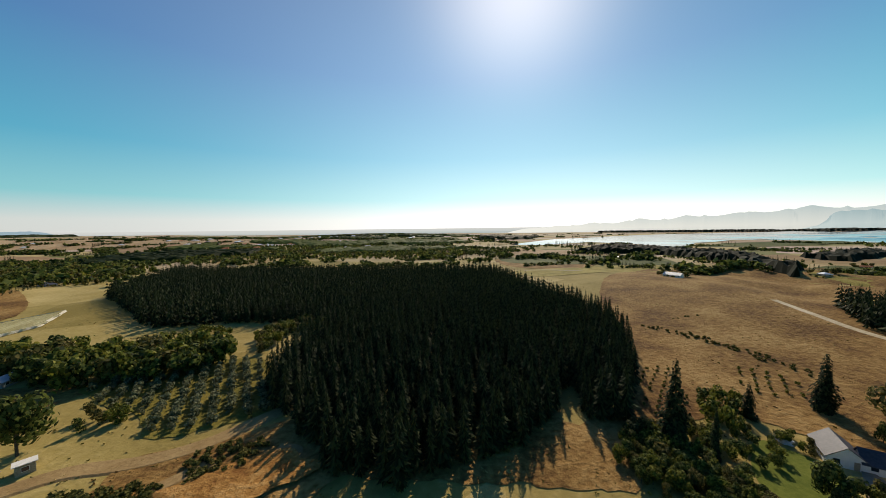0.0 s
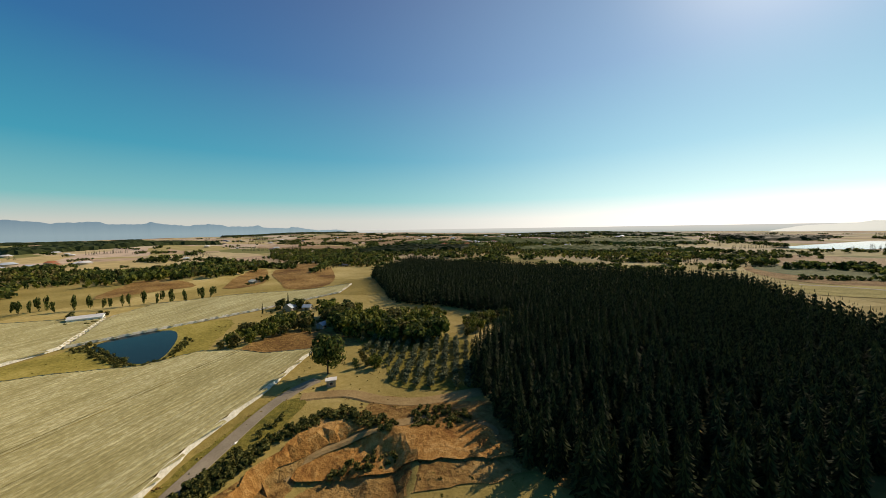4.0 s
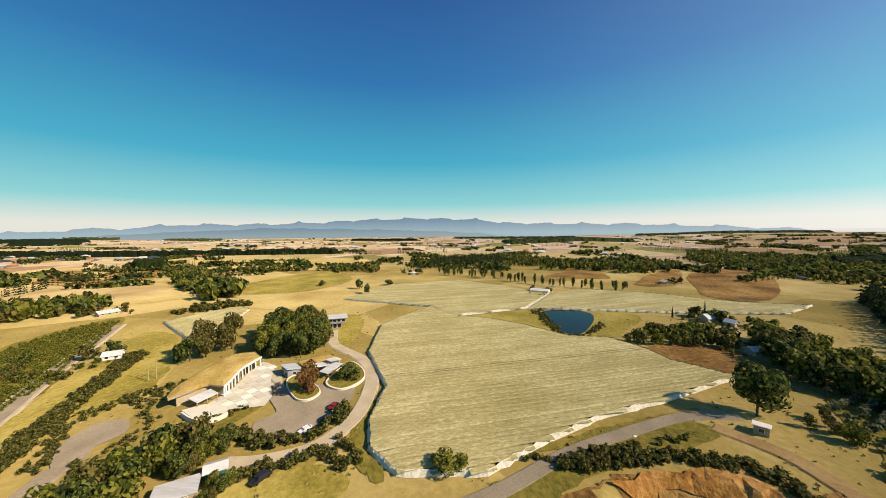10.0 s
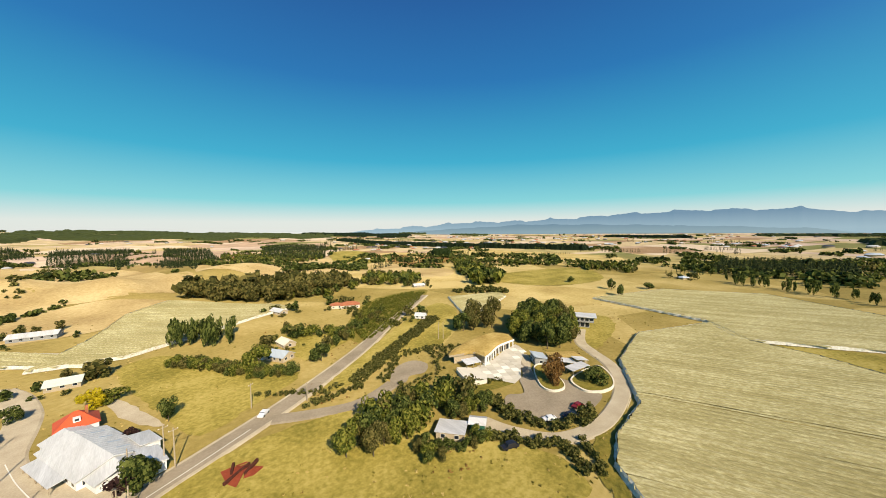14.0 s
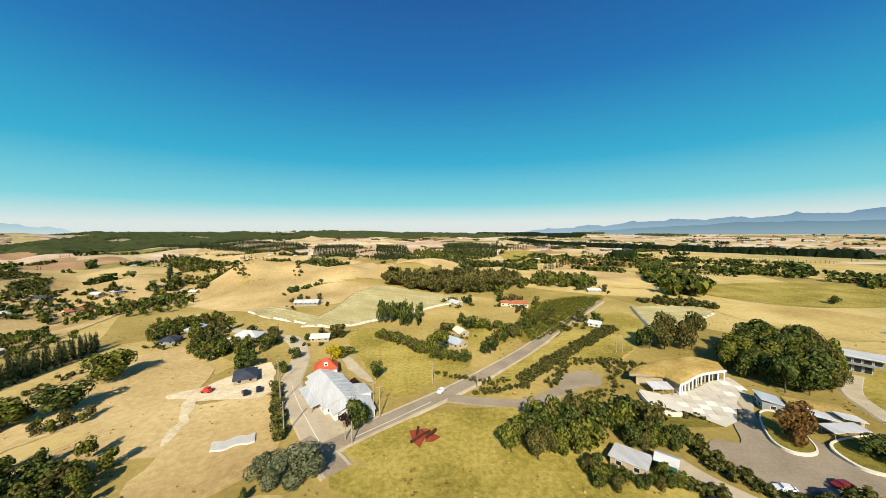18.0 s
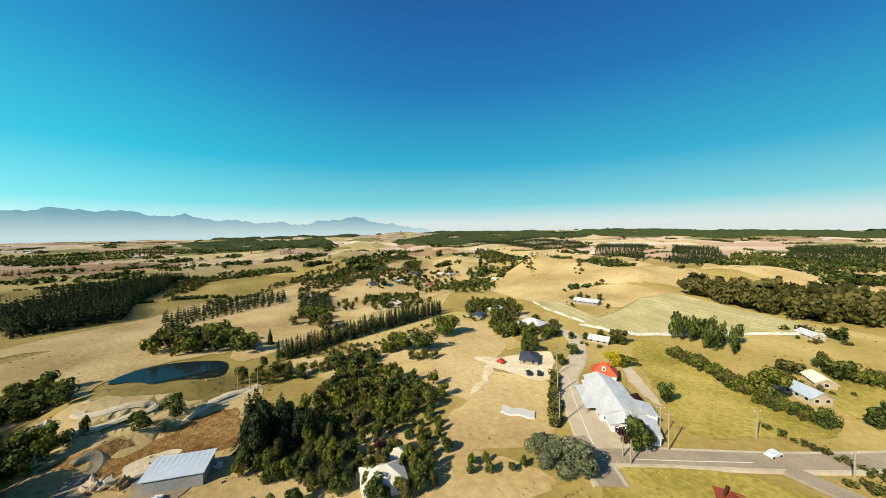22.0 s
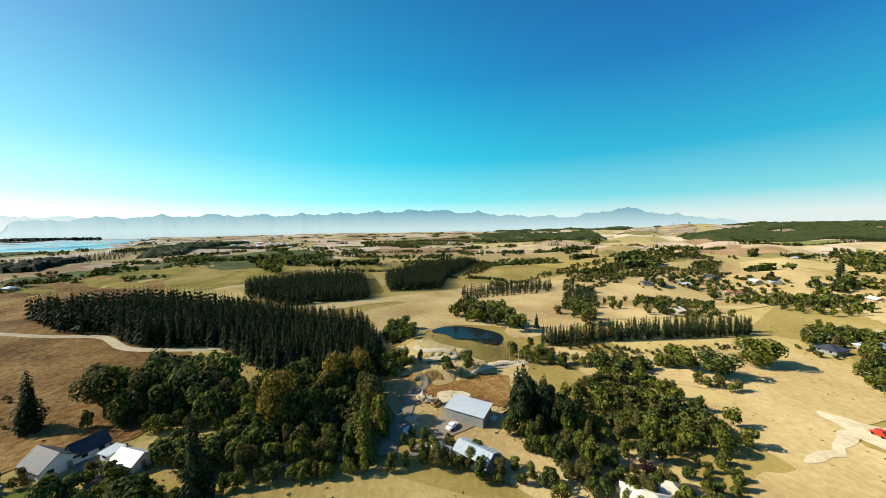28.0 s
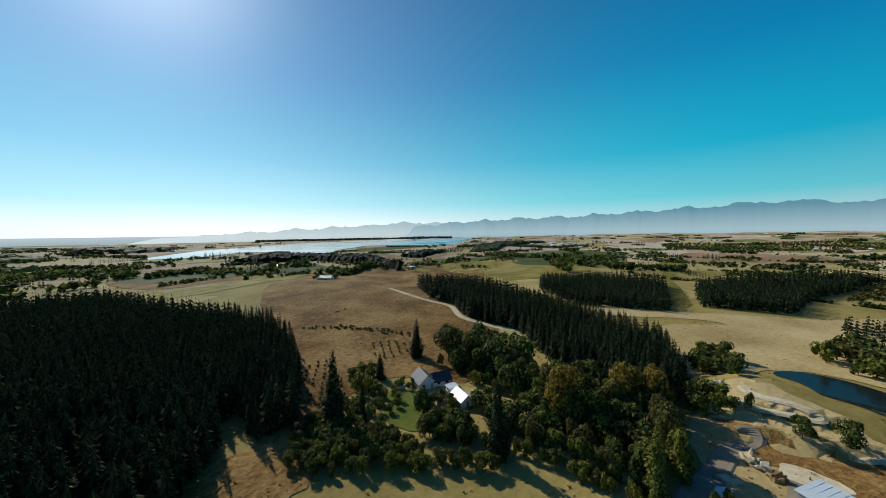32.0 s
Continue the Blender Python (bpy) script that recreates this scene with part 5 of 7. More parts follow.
wood("shrub", 1.0, 2.4, 3.0, [(-92, -105), (-97, -116), (-107, -118), (-120, -122), (-116, -128), (-98, -125), (-88, -108)])
wood("shrub", 1.0, 2.0, 2.6, [(-66, -104), (-74, -101), (-88, -103), (-90, -107), (-76, -106), (-66, -108)])
wood("leaf", 3, 6, 4.0, [(92, -2), (80, -12), (72, -24), (64, -36), (58, -42), (66, -44), (76, -34), (84, -20), (94, -8)], near=112)
wood("shrub", 1.2, 2.2, 2.4, [(-257, 31), (-264, 42), (-233, 42), (-197, 45), (-199, 55), (-228, 73), (-217, 73), (-189, 52), (-190, 41), (-224, 36)])

for kind, x, y, tall, wide in (
        ("conifer", 98, -47, 17, 10),
        ("conifer", 92, -51, 15.5, 10),
        ("conifer", 94.5, -43.5, 18, 10),
        ("macro", 89.1, -42.4, 14.7, 9.2),
        ("macro", 88.5, -49.1, 14.7, 9.7),
        ("macro", 84.1, -52.7, 12.3, 7.9),
        ("macro", 92.2, -47.2, 13.8, 8),
        ("euc", -143, -138, 19.5, 13),
        ("euc", -155, -134, 21, 14),
        ("leaf", -137, -141, 13, 12),
        ("leaf", -149, -144, 12, 13),
        ("autumn", -113.5, -67.5, 12.5, 9.6),
        ("leaf", -127.5, -56.5, 6.5, 10),
        ("purple", 9, -105, 5, 5.5),
        ("olive", 4.6, -106, 6, 6),
        ("purple", 8.4, -131, 4, 4.5),
        ("leaf", 37.8, -167.9, 6, 6),
        ("leaf", 39.9, -152.6, 5, 6),
        ("yellow", 19.5, -163, 7.5, 7),
        ("olive", 14.3, -164.9, 5.4, 8.1),
        ("leaf", -0.3, -135.7, 8.3, 5.2),
        ("leaf", 6.2, -102.2, 9.6, 8),
        ("leaf", 57, -160, 8.5, 9),
        ("olive", -30.9, -159.4, 12.9, 12.1),
        ("leaf", -55.7, -152.7, 8.5, 9.7),
        ("leaf", -116.9, 85.9, 17.4, 14.5),
        ("cypress", -241.7, 144, 14.9, 3.4),
        ("cypress", -249.3, 128, 8.9, 2.3),
        ("leaf", -344.8, -140.1, 10.5, 8.6),
        ("leaf", -315.8, -120.6, 10.6, 7.8),
        ("leaf", -371.9, -115.1, 7.3, 11.3),
):
    plant(kind, x, y, tall, wide)
for kind, x, y, tall, wide in (
        ("leaf", -356.8, -189.9, 7.4, 8.1),
        ("olive", 108, -160.8, 12.7, 16.2),
        ("yolive", 114.7, -127.3, 10, 13.5),
        ("conifer", 120.4, 102.7, 19.6, 9.4),
        ("conifer", 62.5, 88.1, 25, 11),
        ("cypress", 93.9, 100.2, 11.8, 6.8),
        ("conifer", 77.6, 38.6, 23.1, 9.5),
        ("conifer", 68.3, 81.3, 15.2, 4),
        ("olivecon", 85.4, 3.3, 19.5, 7.8),
        ("gold", 104, 28, 19.1, 15),
        ("gold", 117, 14, 19.5, 14),
        ("gold", 126, 6, 16, 11),
        ("euc", 104.1, 2.5, 15.5, 9.9),
        ("leaf", 82.5, 67.9, 8.8, 7.1),
        ("leaf", 77.2, 60, 7.1, 7.4),
        ("leaf", 80.9, 53, 7.9, 9.5),
        ("leaf", 70.5, 75.3, 3.7, 3.7),
        ("silver", 19.2, -83.8, 9.4, 12.8),
        ("silver", 26.9, -83.4, 8.1, 8.1),
        ("leaf", 135.2, -18.1, 6, 2.5),
        ("leaf", 128.9, -28.3, 6.4, 5.8),
):
    plant(kind, x, y, tall, wide)
for kind, x, y, tall, wide in (
        ("leaf", 130.8, -37.3, 7.7, 6.8),
        ("conifer", 180.1, -94.8, 9.5, 5.4),
        ("purple", 65.8, -64.3, 3.2, 3.8),
        ("olive", -80.5, -9.7, 4.8, 9.4),
        ("olive", 97.1, -0.9, 12.2, 6.4),
        ("leaf", 103, -133, 10.6, 15.1),
        ("leaf", 152.1, -76.8, 5.1, 3.9),
        ("macro", 53.7, 89.9, 7, 7.8),
):
    plant(kind, x, y, tall, wide)


COPSE = [leafy(s, 15, leaf=0.3, low=0.0) for s in range(6)]


def distant_trees():
    """Shelter belts, copses and lone trees over the far plain and hills."""
    r = np.random.default_rng(77)
    out, conif = [], []
    for turn_ in range(1750):
        a, d = r.uniform(0, 6.283), 520 * math.exp(r.uniform(0, 1.9))
        if turn_ >= 1400:
            a, d = radians(r.uniform(-12, 62)) % 6.283, r.uniform(700, 2600)
        x, y = -d * math.sin(a), d * math.cos(a)
        turn, n = 0.5 + (1.571 if r.random() < 0.5 else 0) + r.normal(0, 0.12), int(r.integers(2, 22))
        belt = r.random() < 0.6
        tall = r.uniform(4.5, 11)
        for k in range(n):
            s = (k - n / 2) * 5.2
            if belt:
                px, py = x + s * math.cos(turn) + r.normal(0, 1.2), y + s * math.sin(turn) + r.normal(0, 1.2)
            else:
                px, py = x + r.normal(0, 13), y + r.normal(0, 13)
            if math.hypot(px, py) < 500 or inside(np.array(px), np.array(py), ESTUARY):
                continue
            h = tall * r.uniform(0.75, 1.2)
            (conif if belt and turn_ % 3 == 0 else out).append((px, py, high(px, py) - 0.3, h * 1.1, 0.85, r.uniform(0, 6)))
    tagged(joined("distant_trees", COPSE, out, LEAF), "scattered dark trees and copses over distant farmland", "trees", kind="stuff")
    tagged(joined("distant_shelter_belts", TIERS_FAR, [(a, b, c, s * 1.3, 0.95, t) for a, b, c, s, _, t in conif], PINE), "dark shelter belts of pines between distant fields", "trees", kind="stuff")


distant_trees()


def canopy(outline, tall, step, label, gaps=-9.0, material=PINE):
    """A far plantation: a closed, uneven roof of tree tops over an outline, with clearings where the noise falls under gaps."""
    p = np.array(outline, float)
    x0, y0, x1, y1 = *(p.min(0) - step), *(p.max(0) + step)
    r = np.random.default_rng(int(abs(x0)))
    gx, gy = np.meshgrid(np.arange(x0, x1 + step, step), np.arange(y0, y1 + step, step))
    gx, gy = gx + r.uniform(-0.35, 0.35, gx.shape) * step, gy + r.uniform(-0.35, 0.35, gy.shape) * step
    ok = inside(gx, gy, list(outline))
    if gaps > -1:
        ok &= np.array([noise.noise((u / 260, w / 190, 2)) for u, w in zip(gx.ravel(), gy.ravel())]).reshape(gx.shape) > gaps
    z = relief(gx, gy) + np.where(ok, tall * r.uniform(0.55, 1.15, gx.shape), -1.0)
    h, w = gx.shape
    i = np.arange(h * w).reshape(h, w)
    any_ = ok[:-1, :-1] | ok[1:, :-1] | ok[:-1, 1:] | ok[1:, 1:]
    quads = np.stack([i[:-1, :-1][any_], i[:-1, 1:][any_], i[1:, 1:][any_], i[1:, :-1][any_]], -1)
    used, back = np.unique(quads, return_inverse=True)
    back = back.reshape(-1, 4)
    me = mesh_of("plantation", np.stack([gx.ravel(), gy.ravel(), z.ravel()], -1)[used].tolist(), np.concatenate([back[:, :3], back[:, [0, 2, 3]]]).tolist(), material)
    return tagged(part("plantation", me, None), label, "forest", kind="stuff")


DARK = "dark plantation of pines on the far hills"
canopy([(-760, -1796), (-756, -1079), (-881, -770), (-934, -468), (-985, -460), (-936, -775), (-810, -1085), (-815, -1800)], 15, 9, "long dark shelter wood across the plain")
canopy([(-2150, -2405), (-2190, -2039), (-2330, -2050), (-2300, -2450)], 16, 16, DARK)
canopy([(-3000, -3550), (-2500, -3350), (-2400, -3900), (-2800, -4000)], 22, 24, DARK)
canopy([(-2300, -1000), (-2250, -500), (-2380, -520), (-2450, -1000)], 14, 16, DARK)
canopy([(-2900, -300), (-2800, 700), (-2950, 720), (-3050, -300)], 15, 20, DARK)
canopy([(-1520, 90), (-1560, 640), (-1880, 720), (-1930, 80)], 13, 10, DARK)
canopy([(-3300, 1400), (-2900, 2600), (-3050, 2700), (-3500, 1450)], 18, 22, DARK)
canopy([(818, -1058), (720, -1491), (402, -2264), (900, -2900), (2000, -2300), (1850, -1950), (1450, -2100), (1180, -1900), (1220, -1400), (1050, -1150)], 14, 13, DARK, -0.35)
canopy([(1250, -480), (1144, -613), (1369, -1054), (1800, -1300), (2400, -900), (2216, -677)], 13, 13, DARK, -0.3)
canopy([(700, -2300), (-238, -2109), (-900, -2200), (-1300, -3100), (300, -3500)], 16, 17, DARK, -0.12)
canopy([(2300, -1900), (2900, -1100), (3300, -1300), (2700, -2400)], 18, 20, DARK, -0.2)
canopy([(-700, -2500), (-1500, -2100), (-2100, -3000), (-1200, -3600)], 18, 20, DARK, 0.0)
canopy([(307, 764), (511, 1020), (537, 854), (557, 668), (466, 430), (409, 382), (453, 543), (450, 722)], 12, 7, "dark wood along the brow above the estuary")
canopy([(1690, 3625), (2500, 3100), (3316, 2237), (3500, 2400), (2700, 3350), (1790, 3850)], 20, 18, "low wooded spit across the estuary")
canopy([(960, 480), (1430, 600), (1700, 530), (1750, 620), (1430, 720), (930, 560)], 11, 9, "dark belt of trees along the valley flats", -0.3)
canopy([(660, 540), (900, 640), (880, 700), (640, 590)], 10, 8, "dark belt of trees along the estuary shore")
canopy([(-370, 800), (-80, 840), (60, 960), (-250, 1040), (-560, 1000)], 9, 8, "dark trees at the edge of the far town", -0.2, LEAF)
canopy([(-900, 1000), (-300, 1080), (100, 1250), (0, 1700), (-700, 1800)], 9, 9, "dark trees among the houses of the far town", 0.02, LEAF)
canopy([(-1500, 1500), (-700, 1900), (100, 1800), (250, 2600), (-900, 2900)], 11, 14, "dark trees on the rise behind the far town", 0.0, LEAF)
canopy([(150, 1450), (420, 1600), (600, 2100), (250, 2300)], 11, 12, "dark trees along the estuary head", -0.05, LEAF)
canopy([(-738, 661), (-620, 560), (-420, 700), (-520, 930), (-800, 900)], 10, 8, "dark mixed wood behind the plantation", -0.25, LEAF)
canopy([(-455, -556), (-471, -526), (-567, -628), (-552, -686)], 15, 6, "dark block of tall trees between dry fields", -9, LEAF)
wood("leaf", 5, 10, 6, [(-461, -511), (-352, -360), (-294, -277), (-301, -262), (-367, -332), (-420, -402), (-471, -489)])
wood("leaf", 5, 10, 8, [(-458, -374), (-495, -300), (-520, -320), (-490, -400)])
wood("leaf", 5, 9, 9, [(-489, -238), (-484, -166), (-560, -190), (-545, -263)])


def distant_houses():
    """Farmhouses and small towns over the far plain, a few strides of roof each."""
    r = np.random.default_rng(5)
    v = [(-0.5, -0.7, 0), (0.5, -0.7, 0), (0.5, 0.7, 0), (-0.5, 0.7, 0), (-0.5, -0.7, 0.3), (0.5, -0.7, 0.3), (0.5, 0.7, 0.3), (-0.5, 0.7, 0.3)]
    walls = (v, [(0, 1, 5), (0, 5, 4), (1, 2, 6), (1, 6, 5), (2, 3, 7), (2, 7, 6), (3, 0, 4), (3, 4, 7)])
    t = [(-0.58, -0.78, 0.28), (0.58, -0.78, 0.28), (0.58, 0.78, 0.28), (-0.58, 0.78, 0.28), (0, -0.5, 0.55), (0, 0.5, 0.55)]
    roofs = (t, [(0, 4, 5), (0, 5, 3), (1, 2, 5), (1, 5, 4), (0, 1, 4), (2, 3, 5)])
    sets = [[] for _ in range(4)]
    for a0, a1, d0, d1, n in ((92, 152, 1150, 3600, 420), (4, 40, 1000, 3000, 330), (150, 200, 900, 2600, 90), (284, 304, 1500, 3900, 200), (40, 92, 900, 2800, 120), (225, 284, 1300, 3000, 70)):
        for _ in range(n):
            a, d = radians(r.uniform(a0, a1)), d0 + (d1 - d0) * r.random() ** 1.3
            x, y = -d * math.sin(a), d * math.cos(a)
            if noise.noise((x / 260, y / 260, 4)) < -0.08 or inside(np.array(x), np.array(y), ESTUARY):
                continue
            sets[int(r.choice(4, p=(0.4, 0.25, 0.2, 0.15)))].append((x, y, high(x, y), r.uniform(8, 15), r.uniform(0.8, 1.1), r.uniform(0, 3.1)))
    for places, roof, tone in zip(sets, (ROOFWHITE, ROOFGREY, TERRA, ROOFDARK), ("white", "grey", "red", "dark")):
        tagged(joined("distant_houses", [walls], places, TAN), "walls of small houses across the far plain", "houses", kind="stuff")
        tagged(joined("distant_roofs", [roofs], places, roof), tone + " roofs of small houses across the far plain", "houses", kind="stuff")


distant_houses()


def gully_scrub():
    """Dark scrub and small trees along the bottoms of the folds in the western hills."""
    r = np.random.default_rng(31)
    a, d = np.radians(r.uniform(178, 282, 60000)), r.uniform(330, 1250, 60000)
    x, y = -d * np.sin(a), d * np.cos(a)
    s = np.abs(np.sin(gullies(x, y)))
    out = []
    for px, py, q in zip(x, y, s):
        k = noise.noise((px / 60, py / 60, 5))
        if q < 0.05 + 0.09 * k and k > -0.12:
            out.append((px, py, high(px, py) - 0.3, r.uniform(2.2, 5.5), r.uniform(0.7, 1.0), r.uniform(0, 6)))
    tagged(joined("gully_scrub", FAR, out, LEAF), "dark scrub along the gullies of the dry hills", "scrub", kind="stuff")


gully_scrub()


# ---- vineyards under netting ----
def vineyard(index, outline, turn, gap, label):
    """Rows of vines under long tents of pale net, each row a piece of its own."""
    root = new("vineyard_%d" % index)
    tagged(root, label, "vineyard", kind="structure")
    u, w = Vector((math.cos(turn), math.sin(turn))), Vector((-math.sin(turn), math.cos(turn)))
    q = [(Vector(p).dot(u), Vector(p).dot(w)) for p in outline]
    r = random.Random(index)
    lo, hi = min(b for _, b in q), max(b for _, b in q)
    k = 0
    while lo + (k + 0.5) * gap < hi:
        v = lo + (k + 0.5) * gap
        k += 1
        slim = 0.7 if index == 1 and abs(v - 135.2) < 1.3 else 1.1
        cuts = []
        for (a, b), (c, d) in zip(q, q[1:] + q[:1]):
            if (b > v) != (d > v):
                cuts.append(a + (c - a) * (v - b) / (d - b))
        cuts.sort()
        bm = bmesh.new()
        for s, e in zip(cuts[::2], cuts[1::2]):
            s, e = s + r.uniform(0.2, 0.8), e - r.uniform(0.2, 0.8)
            n = max(2, int((e - s) / 5))
            prev = None
            for i in range(n + 1):
                p = s + (e - s) * i / n
                h = 1.62 + r.uniform(-0.09, 0.09)
                row = []
                for off, z in ((-0.46, 1.36), (-0.22, h - 0.06), (0.2, h - 0.08), (0.46, 1.36)):
                    c = u * p + w * (v + off * gap * slim + r.uniform(-0.07, 0.07))
                    row.append(bm.verts.new((c.x, c.y, high(c.x, c.y) + z + r.uniform(-0.06, 0.06) + 0.0009 * c.length)))
                if i in (0, n):
                    for t in range(4):
                        row[t].co.z -= 0.25
                if prev:
                    for t in range(3):
                        bm.faces.new((prev[t], row[t], row[t + 1], prev[t + 1]))
                prev = row
        if bm.faces:
            bmesh.ops.recalc_face_normals(bm, faces=bm.faces)
            if sum(f.normal.z for f in bm.faces) < 0:
                bmesh.ops.reverse_faces(bm, faces=bm.faces)
            part("net_row", bm, NET, root)
        else:
            bm.free()
    skirt = bmesh.new()
    prev = None
    c = [Vector(p) for p in outline]
    line, middle = [], sum(c, Vector((0, 0))) / len(c)
    for p, q in zip(c, c[1:] + c[:1]):
        n = max(1, int((q - p).length / 2.2))
        line += [p + (q - p) * (i / n) for i in range(n)]
    for p in line + line[:1]:
        h = r.uniform(0.3, 0.75)
        o = Vector((r.uniform(-0.25, 0.25), r.uniform(-0.25, 0.25)))
        away = (p - middle).normalized() * r.uniform(0.3, 1.1)
        row = [skirt.verts.new((p.x + o.x + away.x * k, p.y + o.y + away.y * k, high(p.x, p.y) + z + 0.0009 * p.length)) for k, z in ((0.5, 0.05), (0.1, 0.3 + h * 0.4), (-0.3, 0.75 + h * 0.5), (-1.0, 1.5))]
        if prev:
            for k in range(3):
                skirt.faces.new((prev[k], row[k], row[k + 1], prev[k + 1]))
        prev = row
    bmesh.ops.recalc_face_normals(skirt, faces=skirt.faces)
    part("net_skirt", skirt, NETEDGE, root, "white gathered edge of the netting")


vineyard(1, [(-205, -69), (-157, -60), (-122, -40), (-98, -38), (-85, -33), (-76.5, -22.7), (-79.5, 0), (-93.5, 15.5), (-109.2, 36), (-122.4, 61.3), (-146, 100), (-161, 83.4), (-176, 79), (-192, 68), (-194, 45), (-215, 22), (-228, 0), (-233, -24), (-262, -46)], 1.945, 2.4, "vineyard rows under pale cream bird netting")
vineyard(2, [(-284, -131), (-374, -104), (-407, -33), (-327, 59), (-263, 29), (-231, -29), (-264, -49)], 1.945, 3.2, "vineyard rows under pale cream bird netting")
vineyard(3, [(-263, 31), (-323, 58), (-352, 94), (-286, 245), (-259, 207), (-261, 83)], 2.045, 3.2, "vineyard rows under pale cream bird netting")
vineyard(4, [(-196, -221), (-249, -206), (-237, -188), (-191, -168), (-161, -164), (-172, -182)], 3.145, 3.2, "vineyard rows under pale cream bird netting")
vineyard(5, [(46, -223), (32, -262), (20, -319), (-4, -346), (-71, -303), (-78, -270), (-20, -239), (14, -218)], 2.545, 3.2, "vineyard rows under pale cream bird netting")
vineyard(6, [(95, -276), (79, -278), (45, -249), (15, -223), (27, -216), (76, -252)], 2.345, 3.2, "vineyard rows under pale cream bird netting")


def orchard(outline, turn, gap, step, tall, material, label):
    p = np.array(outline, float)
    c = p.mean(0)
    out = []
    r = random.Random(5)
    for i in range(-40, 41):
        for k in range(-60, 61):
            x = c[0] + i * gap * math.cos(turn) - k * step * math.sin(turn) + r.uniform(-0.3, 0.3)
            y = c[1] + i * gap * math.sin(turn) + k * step * math.cos(turn) + r.uniform(-0.3, 0.3)
            if inside(np.array(x), np.array(y), list(outline)) and r.random() < 0.93:
                h = tall * r.uniform(0.8, 1.2)
                out.append((x, y, high(x, y), h, 1.0, r.uniform(0, 6)))
    ob = joined("orchard", BUSH, out, material)
    return tagged(ob, label, "orchard", kind="stuff")


orchard([(-145, 127.7), (-126.7, 142.6), (-87.2, 153.3), (-64.2, 122), (-56.3, 108.9), (-84.8, 92.7), (-102.5, 105.7), (-118.2, 110.6)], 0.55, 5.0, 2.8, 3.2, SILVER, "orchard rows of small grey-green trees")
orchard([(-88, -192), (-132, -253), (-181, -267), (-199, -257), (-109, -176), (-82.5, -162)], 0.7, 3.2, 2.4, 2.0, OLIVELEAF, "yellow-green plantation of young shrubs")
orchard([(80.8, 140.4), (93, 136.9), (82.4, 108.6), (70, 95), (61.5, 100.2)], 0.9, 4.5, 3.6, 1.3, LEAF, "rows of young dark saplings on dry grass")
orchard([(118.2, 135.6), (134.4, 121.4), (121.2, 108.1), (106.8, 116.1)], 0.9, 5, 4, 1.5, OLIVELEAF, "rows of young olive trees on dry grass")


def tufts():
    """Tussocks, weeds and clods over the near slopes."""
    r = np.random.default_rng(12)
    shape = []
    for k in range(4):
        q = random.Random(k)
        v, f = [], []
        for i in range(5):
            a, w = q.uniform(0, 6.28), q.uniform(0.2, 0.4)
            c = (q.uniform(-0.4, 0.4), q.uniform(-0.4, 0.4))
            v += [(c[0] - w * math.cos(a), c[1] - w * math.sin(a), 0), (c[0] + w * math.cos(a), c[1] + w * math.sin(a), 0), (c[0] + q.uniform(-0.3, 0.3), c[1] + q.uniform(-0.3, 0.3), q.uniform(0.4, 0.9))]
            f.append((3 * i, 3 * i + 1, 3 * i + 2))
        shape.append((v, f))
    sets = {"brown": [], "olive": [], "gold": []}
    for _ in range(17000):
        a, d = r.uniform(0, 6.283), r.uniform(62, 330)
        x, y = -d * math.sin(a), d * math.cos(a)
        n = noise.noise((x / 17, y / 17, 3)) + 0.6 * noise.noise((x / 5, y / 5, 7))
        if n < 0.05 or any(inside(np.array(x), np.array(y), p) for p in BARE):
            continue
        sets["brown" if n > 0.55 else "olive" if r.random() < 0.5 else "gold"].append((x, y, high(x, y) + 0.1, r.uniform(0.35, 1.0) * (1.3 if n > 0.5 else 1), r.uniform(0.5, 0.9), r.uniform(0, 6)))
    for key, material, label in (("brown", BROWN, "brown bracken and dead weeds in the grass"), ("olive", OLIVE, "olive tussocks scattered through the dry grass"), ("gold", GOLD, "bleached tussocks scattered through the dry grass")):
        tagged(joined("tussocks", shape, sets[key], material), label, "grass", kind="stuff")


